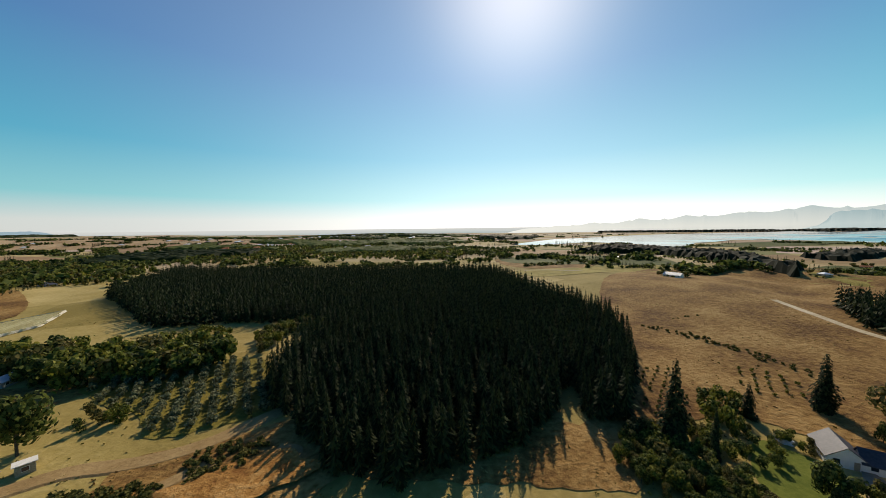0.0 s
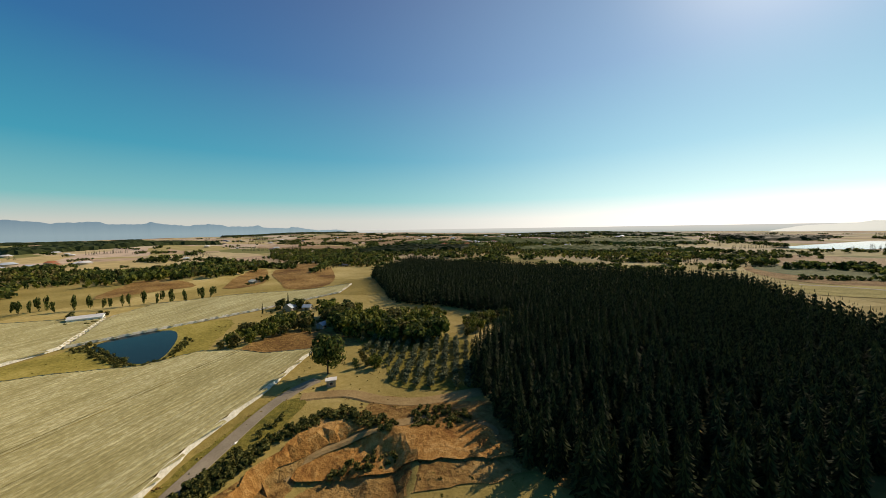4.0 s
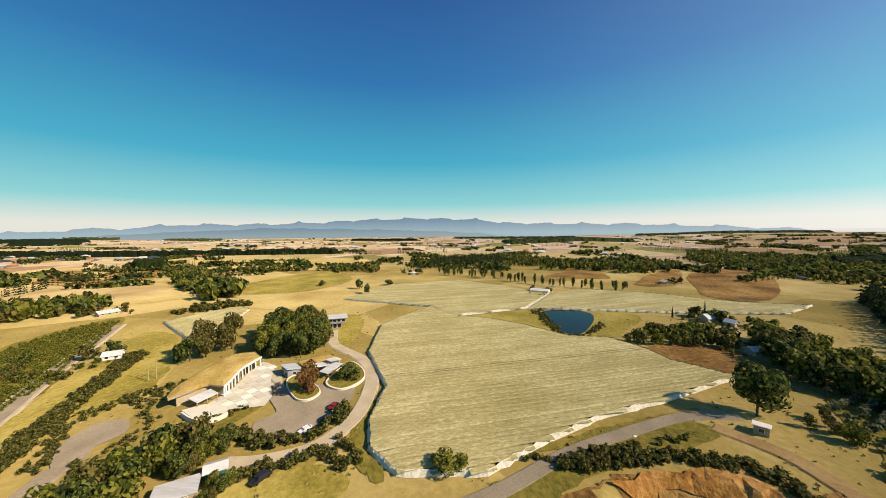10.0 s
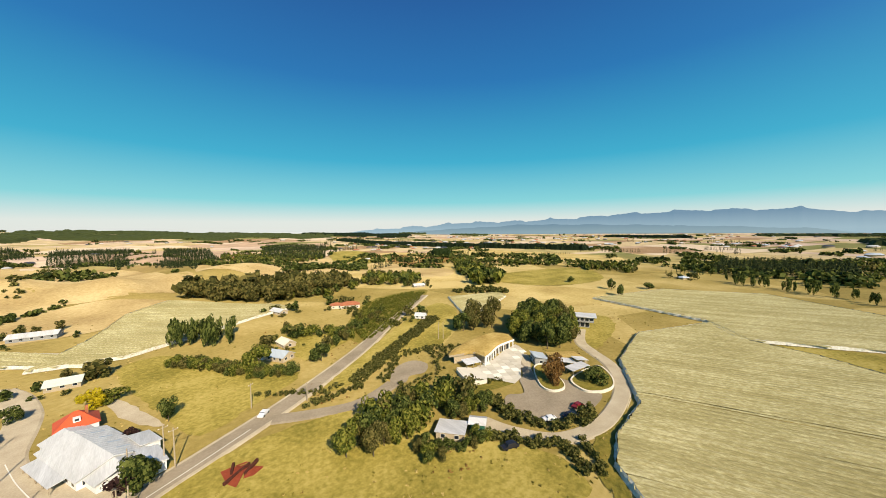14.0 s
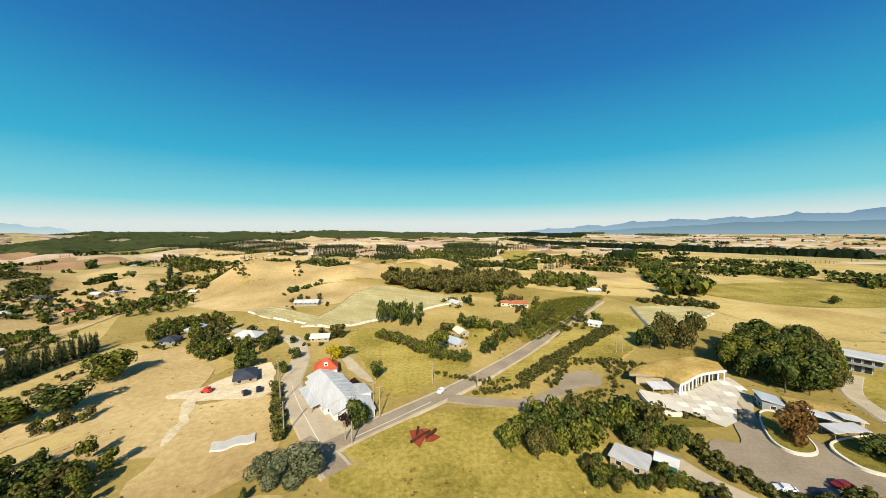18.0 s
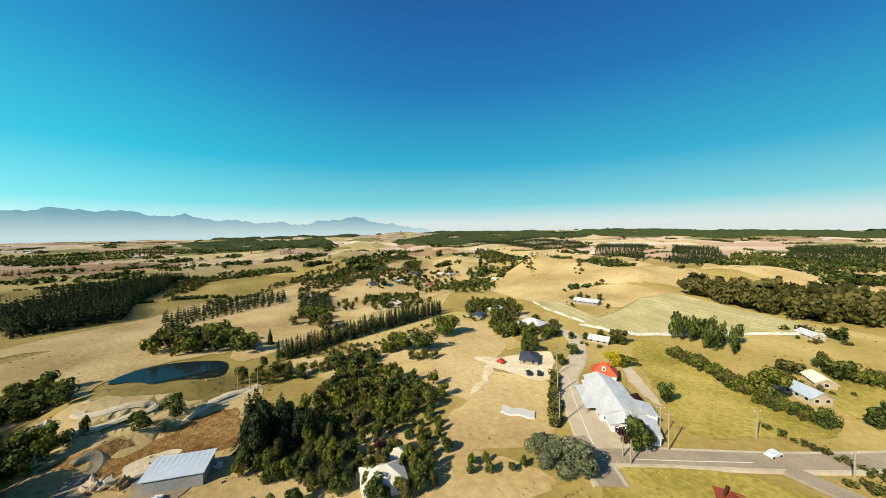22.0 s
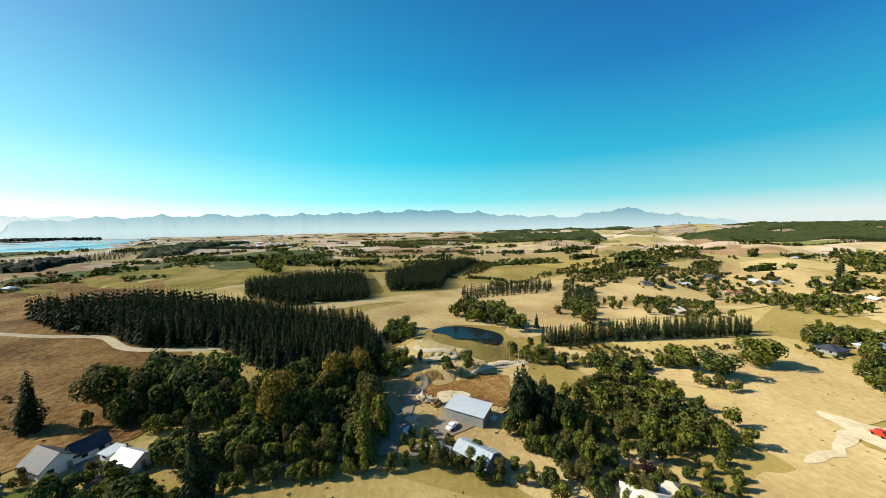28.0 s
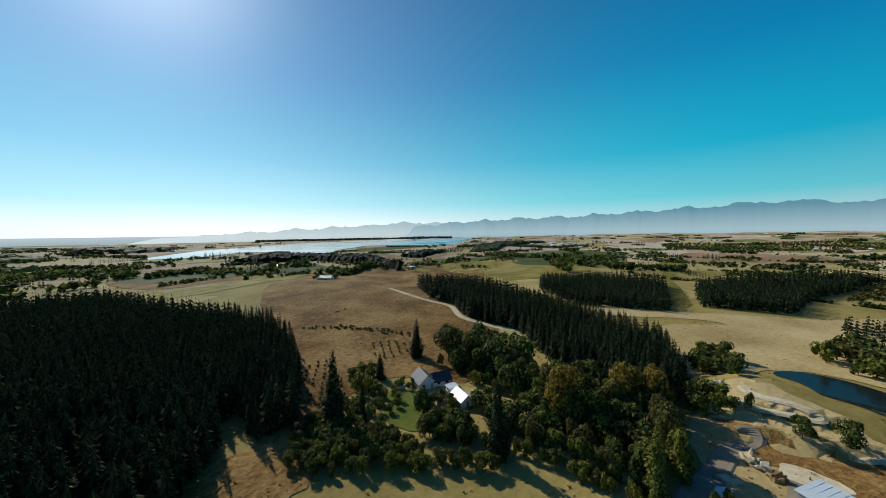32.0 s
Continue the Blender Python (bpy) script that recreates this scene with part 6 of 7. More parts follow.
BARE = [[(-169.5, -68.4), (-128.8, -44.5), (-93, -37.5), (-76.6, -25.6), (-81.6, -3), (-100.3, 20.5), (-118.7, 60.9), (-143, 99.1), (-174.4, 73.4), (-208, 14), (-231, -29), (-265, -45)], [(-284, -131), (-374, -104), (-407, -33), (-327, 59), (-263, 29), (-231, -29), (-264, -49)], [(-93.4, -75.3), (-107.7, -76.4), (-108.1, -63.7), (-120.1, -52.6), (-117.3, -49.1), (-103.6, -49.2), (-90.7, -53.3), (-86.1, -62), (-87.9, -70.2)], [(-98.9, -96.3), (-117.3, -96.7), (-135.7, -103.1), (-134, -95.6), (-110.8, -80.7), (-103.7, -79.9), (-101.3, -85.1)], [(-67.5, -111), (-76.5, -121.8), (-87, -123.7), (-90, -116.2), (-83.7, -109.6), (-77, -110.9), (-72.2, -107.3)], [(-252, 39), (-261, 50), (-263, 62), (-253, 74), (-234, 71), (-210, 60), (-199, 52), (-202, 45), (-216, 42), (-233, 40)], [(187.3, -32.1), (194.8, -38.6), (194, -52), (183.5, -64.3), (171.1, -69.3), (152.2, -58.1), (153, -46.1), (179.5, -39.7)], [(109.2, -23.1), (98.9, -33.9), (93.8, -29.8), (90, -20.8), (84.1, -13.6), (84.8, -7.3), (89.8, -10.9), (95.7, -17.3), (101.9, -20.2)], [(76.4, -139.6), (65.9, -145.3), (55.8, -159.5), (46.6, -163.7), (39.6, -133.5), (54.5, -131), (68.4, -134.5)], [(101.7, 78.1), (100.1, 70.1), (94.3, 60.6), (87.6, 60.6), (85.5, 64.3), (92.4, 69.8)]]
tufts()


# ---- buildings ----
HOMES = []


def box(bm, x0, y0, z0, x1, y1, z1, bevel=0.0):
    v = [bm.verts.new(c) for c in ((x0, y0, z0), (x1, y0, z0), (x1, y1, z0), (x0, y1, z0), (x0, y0, z1), (x1, y0, z1), (x1, y1, z1), (x0, y1, z1))]
    for q in ((0, 3, 2, 1), (4, 5, 6, 7), (0, 1, 5, 4), (1, 2, 6, 5), (2, 3, 7, 6), (3, 0, 4, 7)):
        bm.faces.new([v[i] for i in q])
    return v


def slab_from(bm, top, thick):
    """A closed plate under the given rim of points."""
    a = [bm.verts.new(p) for p in top]
    b = [bm.verts.new((p[0], p[1], p[2] - thick)) for p in top]
    bm.faces.new(a)
    bm.faces.new(b[::-1])
    for i in range(len(a)):
        j = (i + 1) % len(a)
        bm.faces.new((a[i], b[i], b[j], a[j]))


def roof_shape(w, l, z, rise, over=0.5, form="gable", thick=0.18):
    bm = bmesh.new()
    x, y = w / 2 + over, l / 2 + over
    lowz = z - over * rise / (w / 2) if form != "shed" else z
    if form == "gable":
        slab_from(bm, [(-x, -y, lowz), (0, -y, z + rise), (0, y, z + rise), (-x, y, lowz)], thick)
        slab_from(bm, [(0.004, -y, z + rise), (x, -y, lowz), (x, y, lowz), (0.004, y, z + rise)], thick)
    elif form == "hip":
        r = max(l / 2 - w / 2, 0.3)
        slab_from(bm, [(-x, -y, lowz), (0, -r, z + rise), (0, r, z + rise), (-x, y, lowz)], thick)
        slab_from(bm, [(0.004, -r, z + rise), (x, -y, lowz), (x, y, lowz), (0.004, r, z + rise)], thick)
        slab_from(bm, [(-x + 0.004, -y, lowz), (x, -y, lowz), (0, -r, z + rise)], thick)
        slab_from(bm, [(x, y, lowz), (-x + 0.004, y, lowz), (0, r, z + rise)], thick)
    else:
        slab_from(bm, [(-x, -y, z), (x, -y, z + rise), (x, y, z + rise), (-x, y, z)], thick)
    bmesh.ops.recalc_face_normals(bm, faces=bm.faces)
    return bm


def window(parent, x, y, z, w, h, side):
    """A framed pane set in a wall; side: 0 and 2 face along y, 1 and 3 along x."""
    f, g = bmesh.new(), bmesh.new()
    sx, sy = ((w / 2, 0.04) if side in (0, 2) else (0.04, w / 2))
    box(f, x - sx, y - sy, z, x + sx, y + sy, z + h)
    ob = part("window", f, WHITE, parent)
    s2 = (sx - 0.08, 0.06) if side in (0, 2) else (0.06, sy - 0.08)
    box(g, x - s2[0], y - s2[1], z + 0.08, x + s2[0], y + s2[1], z + h - 0.08)
    part("pane", g, GLASS, ob)


def house(name, x, y, turn, w, l, tall, rise, label, wall=WHITE, roof=ROOFWHITE, form="gable", category="house", door=True, chimney=False, ribs=0, windows=True):
    root = new(name)
    bm = bmesh.new()
    box(bm, -w / 2, -l / 2, -0.6, w / 2, l / 2, tall)
    if form == "gable":
        for s in (-1, 1):
            a = [bm.verts.new(c) for c in ((-w / 2, s * l / 2, tall), (w / 2, s * l / 2, tall), (0, s * l / 2, tall + rise - 0.15))]
            b = [bm.verts.new((c.co.x, s * (l / 2 - 0.2), c.co.z)) for c in a]
            bm.faces.new(a), bm.faces.new(b[::-1])
            for i in range(3):
                bm.faces.new((a[i], b[i], b[(i + 1) % 3], a[(i + 1) % 3]))
        bmesh.ops.recalc_face_normals(bm, faces=bm.faces)
    part("wall", bm, wall, root)
    rf = part("roof", roof_shape(w, l, tall + 0.02, rise, 0.45, form), roof, root)
    if ribs and form in ("gable", "shed"):
        for i in range(ribs):
            b = bmesh.new()
            yy = -l / 2 + (i + 0.5) * l / ribs
            for s in ((-1, 1) if form == "gable" else (1,)):
                p = [(s * (w / 2 + 0.3), tall - 0.25 * rise / (w / 2)), (0.05 * s, tall + rise)] if form == "gable" else [(-w / 2, tall), (w / 2, tall + rise)]
                slab_from(b, [(p[0][0], yy - 0.035, p[0][1] + 0.06), (p[1][0], yy - 0.035, p[1][1] + 0.06), (p[1][0], yy + 0.035, p[1][1] + 0.06), (p[0][0], yy + 0.035, p[0][1] + 0.06)], 0.05)
            part("rib", b, roof, rf)
    if windows:
        for side in range(4):
            run = w if side in (0, 2) else l
            n = max(1, int(run / 3.2))
            for i in range(n):
                o = (i + 0.5) / n * run - run / 2
                ww, hh, zz = (1.4, 1.2, 0.9) if not (door and side == 0 and i == n // 2) else (1.0, 2.0, 0.05)
                px, py = ((o, -l / 2), (w / 2, o), (o, l / 2), (-w / 2, o))[side]
                if door and side == 0 and i == n // 2:
                    b = bmesh.new()
                    box(b, px - 0.5, py - 0.05, 0.02, px + 0.5, py + 0.05, 2.05)
                    part("door", b, TIMBER, root)
                else:
                    window(root, px, py, zz, ww, hh, side)
    if chimney:
        b = bmesh.new()
        box(b, -0.4, l * 0.2, tall, 0.4, l * 0.2 + 0.7, tall + rise + 0.9)
        part("chimney", b, TERRA, rf)
    tagged(root, label, category)
    root.matrix_basis = pose(x, y, high(x, y), 0, 0, turn)
    if math.hypot(x, y) > 180:
        HOMES.append((x, y, max(w, l) / 2))
    return root


barn = house("packing_barn", 15.5, -126, 24, 13.5, 24, 2.7, 2.1, "large white metal-roofed barn of several bays beside the road", WHITE, ROOFWHITE, "gable", "barn", ribs=16)


def barn_bays():
    """Lower bays built on to the barn: a broad one towards the cottage, an open-fronted one towards the road, and rooflights."""
    for y, w, l, tall, rise, open_ in ((14.5, 10.5, 6, 2.6, 1.7, False), (-14.6, 9.5, 5.6, 2.5, 1.7, True)):
        b = bmesh.new()
        if open_:
            for sx in (-1, 1):
                box(b, sx * w / 2 - 0.1, y - l / 2, -0.6, sx * w / 2 + 0.1, y + l / 2, tall)
        else:
            box(b, -w / 2, y - l / 2, -0.6, w / 2, y + l / 2, tall)
        part("bay_wall", b, WHITE, barn)
        rf = part("bay_roof", roof_shape(w, l, tall + 0.05, rise, 0.5), ROOFWHITE, barn)
        rf.matrix_basis = Matrix.Translation((0, y, 0))
    g = bmesh.new()
    slab_from(g, [(-4.6, -17.3, 2.5), (4.6, -17.3, 2.5), (0, -17.3, 4.0), (0, -17.1, 4.0)], 0.12)
    part("gable_board", g, TIMBER, barn, "brown timber gable over the open bay")
    for k in range(3):
        c = bmesh.new()
        bmesh.ops.create_cube(c, size=1, matrix=Matrix.Translation((-2.6 + 2.4 * k, -15.4 + 0.7 * k, 0.5)) @ Matrix.Diagonal((1.3, 1.5, 1.2, 1)))
        part("crate", c, TIMBER, barn, "stacked wooden bin")
    lean = bmesh.new()
    slab_from(lean, [(6.6, -9, 2.6), (10.2, -9, 2.0), (10.2, 8, 2.0), (6.6, 8, 2.6)], 0.15)
    part("lean_to_roof", lean, ROOFWHITE, barn)
    for k in range(5):
        c = bmesh.new()
        box(c, 9.8, -8.6 + 4.1 * k, -0.4, 10.0, -8.4 + 4.1 * k, 1.95)
        part("post", c, TIMBER, barn)
    for k in range(4):
        c = bmesh.new()
        y = -8 + 5 * k
        slab_from(c, [(-5.0, y, 3.35), (-2.2, y, 4.23), (-2.2, y + 0.8, 4.23), (-5.0, y + 0.8, 3.35)], 0.06)
        part("rooflight", c, ROOFGREY, barn, "grey translucent roof sheet")


barn_bays()
house("lean_to_shed", 3.5, -112, 12, 4, 9, 2.8, 0.9, "small white lean-to shed beside the barn", WHITE, ROOFWHITE, "shed", "shed")
house("lean_to_shed", 5, -123, 20, 4, 8, 2.8, 0.8, "small white lean-to shed behind the barn", WHITE, ROOFWHITE, "shed", "shed")
red = house("red_roofed_house", 21, -148, 98, 8, 9, 3.2, 3.2, "white cottage with a bright red roof and dormer", WHITE, ROOFRED, "hip", chimney=True)


def dormer(parent, x, y, z, turn):
    b = bmesh.new()
    box(b, -0.8, -0.7, 0, 0.8, 1.2, 1.2)
    d = part("dormer", b, WHITE, parent)
    d.matrix_basis = pose(x, y, z, 0, 0, turn)
    g = bmesh.new()
    box(g, -0.45, -0.76, 0.3, 0.45, -0.68, 1.0)
    part("pane", g, GLASS, d)


dormer(red, 2.4, 0, 4.0, 90)
house("cottage", -63.5, -70.5, 38, 7, 8, 2.2, 0.6, "low cottage with a white metal roof and skylights", TAN, ROOFWHITE, "shed")
house("garden_shed", -71.5, -67.5, 38, 4, 4.5, 2.6, 0.7, "green shed with a curved white roof", GREENWALL, ROOFWHITE, "gable", "shed")
house("kiosk", -129.5, -84, -38, 5.5, 7, 2.8, 1.2, "small kiosk with a pale metal roof beside the courtyard", GREYWALL, ROOFGREY, "shed", "kiosk", ribs=7)
house("unfinished_house", 53, -149, 17, 8, 11, 2.4, 1.8, "unfinished house with a dark slate roof on bare clay", TIMBER, ROOFDARK, "hip")
house("villa", 71, -205, 80, 11, 15, 3.2, 2.6, "house with a white hipped roof among trees", TAN, ROOFWHITE, "hip")
house("bungalow", 30, -195, 85, 7, 10, 2.3, 1.6, "pale green-roofed bungalow behind a hedge", TAN, mat("pale_green_roof", (0.5, 0.56, 0.46), (0.6, 0.65, 0.54), scale=0.8, rough=0.5), "gable")
house("farmhouse", -42, -168, 30, 7, 10, 2.6, 2.0, "farmhouse with a blue-grey roof among hedges", TAN, ROOFGREY, "gable")
house("garage", -36, -176, 30, 5, 6, 2.6, 1.3, "white garage beside the farmhouse", WHITE, ROOFGREY, "gable", "garage")
house("tiled_villa", -115, -249, 68, 9, 15, 3.2, 2.0, "long villa with terracotta tile roofs", CREAM, TERRA, "hip")
house("tiled_villa", -106, -254, 68, 7, 9, 3.0, 1.6, "wing of a villa with terracotta tile roofs", CREAM, TERRA, "hip")
house("white_cottage", -136, -182, 35, 5, 7, 2.4, 1.5, "small white cottage beside the straight road", WHITE, ROOFWHITE, "gable")
house("packhouse", 54, -288, 82, 9, 19, 2.6, 1.6, "long white-roofed packhouse beside a netted field", GREYWALL, ROOFWHITE, "gable", "shed")
house("machine_shed", 98.5, -28.5, -41, 7, 12.5, 3.6, 0.9, "steel shed with a pale blue-grey roof on the yard", GREYWALL, ROOFGREY, "shed", "shed", ribs=10, windows=False)
house("workshop", 78.5, -24.5, -49, 5.5, 9.5, 3.4, 1.1, "steel workshop with a pale grey roof", GREYWALL, ROOFGREY, "gable", "shed", ribs=8)
house("caravan_shed", 83.5, -16, -49, 3.6, 4.6, 2.2, 0.9, "small white-roofed shed beside the yard", WHITE, ROOFWHITE, "hip", "shed")
house("cream_house", 55.5, -55, -38, 8, 10, 2.8, 2.2, "house with a cream tiled hip roof among shrubs", WHITE, CREAM, "hip")
house("cream_house", 58, -62.5, -38, 5, 6, 2.6, 1.6, "annex with a cream hip roof and dark end", WHITE, CREAM, "hip")
house("slate_house", 100, 82, -30, 7, 9, 2.6, 2.8, "house with steep dark slate gables in a garden", WHITE, ROOFDARK, "gable")
house("slate_house", 104.5, 77, 58, 5, 7, 2.6, 2.4, "cross wing with a dark slate gable", WHITE, ROOFDARK, "gable")
house("slate_garage", 97, 62, -28, 5, 7.5, 2.5, 1.7, "garage with a grey slate gable beside the forecourt", WHITE, ROOFGREY, "gable", "garage")
house("carport", 101.5, 69.5, -28, 3.4, 3.4, 2.2, 0.3, "carport with a pale flat roof", WHITE, ROOFGREY, "shed", "carport")
house("hut", -107, 80, -38, 3.4, 3.4, 2.4, 0.5, "small hut with a white roof beside the track", TIMBER, ROOFWHITE, "shed", "hut")
house("white_homestead", 262, 378, 30, 9, 18, 3.2, 2.4, "white homestead on the brow of the brown hill", WHITE, ROOFWHITE, "gable")
house("vineyard_shed", -330, 50, -20, 8, 17, 3.2, 1.4, "long white shed among netted vines", WHITE, ROOFWHITE, "gable", "shed")
house("pond_house", -240, 145, 25, 7, 9, 3.0, 2.4, "grey-roofed house among cypresses above the pond", TAN, ROOFGREY, "gable")
house("pond_house", -229, 152, -60, 5, 6, 2.6, 1.6, "low wing of the house above the pond", TAN, ROOFGREY, "gable")
house("garden_room", -176, 128, 10, 5, 8, 2.8, 1.4, "grey-roofed garden building under tall trees", GREYWALL, ROOFGREY, "gable", "shed")
# darker wall tones here also stand in for shade on the walls
VILLAGE = [(TAN, ROOFWHITE, "white-roofed"), (TAN, ROOFGREY, "grey-roofed"), (CREAM, TERRA, "red-tiled"), (GREYWALL, ROOFDARK, "dark-roofed"), (TAN, CREAM, "cream-roofed")]
for x, y, turn, w, l, k in (
        (256, -396, 151, 8, 9, 1),
        (258, -347, 154, 7, 12, 2),
        (192, -208, 16, 8, 9, 4),
        (286, -272, 66, 8, 9, 3),
        (286, -321, 120, 8, 12, 1),
        (125, -243, 101, 8, 9, 3),
        (110, -234, 162, 6, 12, 1),
        (112, -210, 3, 8, 9, 3),
        (405, -668, 151, 6, 10, 1),
        (267, -387, 68, 7, 12, 0),
        (299, -369, 109, 7, 12, 3),
        (286, -192, 113, 6, 10, 4),
        (-355, -344, 9, 6, 10, 0),
        (-477, -111, 66, 8, 10, 1),
        (-575, 338, 107, 8, 10, 2),
        (-399, 197, 89, 8, 12, 4),
):
    house("village_house", x, y, turn, w, l, 2.3, 1.7, VILLAGE[k][2] + " house among trees on the dry hills", VILLAGE[k][0], VILLAGE[k][1], ("gable", "hip")[k % 2])
for x, y, turn, w, l, k in (
        (-459, 380, 149, 6, 10, 3),
        (-215, -291, 71, 8, 12, 0),
        (333, 631, 178, 7, 12, 1),
        (234, 531, 145, 6, 12, 4),
        (430, 374, 162, 8, 10, 1),
        (567, 445, 31, 6, 10, 2),
        (-471, 384, 22, 7, 9, 3),
        (-305, 368, 38, 6, 10, 3),
        (-587, 357, 106, 6, 9, 3),
        (-293, 863, 157, 6, 10, 4),
        (79, -911, 84, 8, 10, 4),
        (183, -388, 60, 6, 10, 4),
        (-65, -260, 19, 6, 12, 0),
        (-49.5, -186.3, 8, 6, 10, 4),
        (-553, -783, 156, 7, 9, 2),
        (-342, -647, 86, 7, 10, 0),
):
    house("village_house", x, y, turn, w, l, 2.3, 1.7, VILLAGE[k][2] + " house among trees on the dry hills", VILLAGE[k][0], VILLAGE[k][1], ("gable", "hip")[k % 2])


def garden_trees():
    """Shelter planting round the outlying houses."""
    r = random.Random(8)
    sets = {"leaf": [], "euc": [], "shrub": []}
    for x, y, half in HOMES:
        for _ in range(11):
            a, q = r.uniform(0, 6.28), half + r.uniform(2, 10)
            px, py = x + q * math.cos(a), y + q * math.sin(a)
            h = r.uniform(4, 8.5) if math.hypot(px, py) > math.hypot(x, y) else r.uniform(1.6, 3.4)
            sets[r.choice(("leaf", "euc", "shrub"))].append((px, py, high(px, py) - 0.3, h, 0.95, r.uniform(0, 6)))
    for kind, places in sets.items():
        tagged(joined("garden_trees", [leafy(k, 110, leaf=0.14, low=0.0) for k in range(4)], places, STUFF[kind][1]), "dark shelter trees and shrubs round outlying houses", "trees", kind="stuff")


garden_trees()


def curved_wall(parent, pts, z0, z1, thick, material, name="retaining_wall", label=""):
    """A wall that follows a smooth line on the ground."""
    c = rounded(pts, False, 6)
    b = bmesh.new()
    prev = None
    for k, p in enumerate(c):
        d = (c[min(k + 1, len(c) - 1)] - c[max(k - 1, 0)]).normalized()
        o = Vector((-d.y, d.x)) * thick / 2
        row = [b.verts.new((q.x, q.y, z)) for q, z in ((p + o, z0), (p + o, z1), (p - o, z1), (p - o, z0))]
        if prev:
            for t in range(3):
                b.faces.new((prev[t], row[t], row[t + 1], prev[t + 1]))
        else:
            b.faces.new(row[::-1])
        prev = row
    b.faces.new(prev)
    bmesh.ops.recalc_face_normals(b, faces=b.faces)
    return part(name, b, material, parent, label)


TURF = mat("roof_turf", (0.27, 0.18, 0.05), (0.40, 0.275, 0.085), (0.50, 0.37, 0.14), scale=1.1, big=7, bump=1.0)


def turf_roof(parent, outline, z, crown, inset):
    """A plate of dry turf, bulging towards the middle, with a cut edge."""
    c = [Vector(q) for q in outline]
    mid = sum(c, Vector((0, 0))) / len(c)
    b = bmesh.new()
    rings = [[b.verts.new((*(mid + (p - mid) * k), z + h)) for p in c] for k, h in ((1, -0.5), (1.0, 0.0), (inset, 0.65 * crown), (0.35, crown))]
    n = len(c)
    for lo, hi in zip(rings, rings[1:]):
        for t in range(n):
            b.faces.new((lo[t], lo[(t + 1) % n], hi[(t + 1) % n], hi[t]))
    b.faces.new(rings[-1]), b.faces.new(rings[0][::-1])
    bmesh.ops.recalc_face_normals(b, faces=b.faces)
    return part("turf_roof", b, TURF, parent, "dry golden turf roof")


def winery():
    """A low building under a dry turf roof: a white colonnade on the courtyard, a dark recessed entrance with a pale canopy."""
    root = tagged(new("winery_building"), "low winery building with a dry turf roof and white colonnade", "building")
    front = rounded([(-107.5, -96.8), (-114, -99), (-124, -102.5), (-136, -103)], False, 6)
    side = rounded([(-96.5, -108.5), (-102, -106.5), (-108, -104)], False, 3)
    back = rounded([(-141.5, -110.5), (-137, -118), (-122, -117.5), (-106, -114.5), (-98, -110.5)], False, 5)
    ring = [Vector(p) for p in side] + [Vector(p) for p in front] + [Vector(p) for p in back]
    turf_roof(root, ring, 4.3, 1.1, 0.8)
    mid = sum(ring, Vector((0, 0))) / len(ring)
    w = bmesh.new()
    inner = [mid + (p - mid) * 0.86 for p in ring]
    n = len(inner)
    rows = [(w.verts.new((p.x, p.y, -0.4)), w.verts.new((p.x, p.y, 3.78))) for p in inner]
    for t in range(n):
        a, b = rows[t], rows[(t + 1) % n]
        w.faces.new((a[0], b[0], b[1], a[1]))
    bmesh.ops.recalc_face_normals(w, faces=w.faces)
    part("wall", w, TAN, root)
    curved_wall(root, [tuple(p) for p in front[::3]] + [tuple(front[-1])], 3.55, 4.42, 0.3, WHITE, "fascia", "white curved fascia")
    curved_wall(root, [tuple(side[0]), tuple(side[3]), tuple(side[-1]), tuple(front[0])], 3.65, 4.42, 0.3, TIMBER, "fascia", "dark timber fascia over the entrance")
    for t in range(0, len(front), 2):
        p = mid + (front[t] - mid) * 0.975
        c = bmesh.new()
        bmesh.ops.create_cone(c, cap_ends=True, segments=10, radius1=0.32, radius2=0.28, depth=4.0, matrix=Matrix.Translation((p.x, p.y, 1.6)))
        part("column", c, WHITE, root)
        if t + 2 < len(front):
            s, e = mid + (front[t] - mid) * 0.852, mid + (front[t + 2] - mid) * 0.852
            m, h = (s + e) / 2, (e - s) * 0.4
            k = Vector((h.y, -h.x)).normalized() * 0.08
            g = bmesh.new()
            slab_from(g, [(*(m - h - k), 2.9), (*(m + h - k), 2.9), (*(m + h + k), 2.9), (*(m - h + k), 2.9)], 2.7)
            part("window", g, GLASS, root)
    g = bmesh.new()
    slab_from(g, [(-100, -104.5, 3.0), (-106.5, -101.5, 3.5), (-105.2, -97, 2.9), (-98.7, -99.5, 2.4)], 0.16)
    bmesh.ops.recalc_face_normals(g, faces=g.faces)
    part("entrance_canopy", g, ROOFWHITE, root, "pale slanting canopy over the entrance")
    for x, y in ((-105, -97.4), (-99.2, -99.9), (-102, -98.6)):
        c = bmesh.new()
        box(c, x - 0.12, y - 0.12, -0.3, x + 0.12, y + 0.12, 2.6)
        part("post", c, TIMBER, root)
    for k, (z, o) in enumerate(((0.2, 4.2), (0.9, 2.6), (1.6, 1.0))):
        curved_wall(root, [(-95 + 0.4 * k, -101), (-91 - o * 0.3, -94), (-90.5 - o * 0.5, -87.5 - 0.3 * o), (-96, -85 - o * 0.5)], -0.4, z, 0.5, CREAM, "retaining_wall", "pale stepped curved retaining wall")
    t = bmesh.new()
    slab_from(t, [(-96.5, -103.5, 0.75), (-92.6, -95, 0.75), (-92.6, -89.5, 0.75), (-97, -86.5, 0.75), (-101, -90, 0.75), (-101, -99, 0.75)], 1.0)
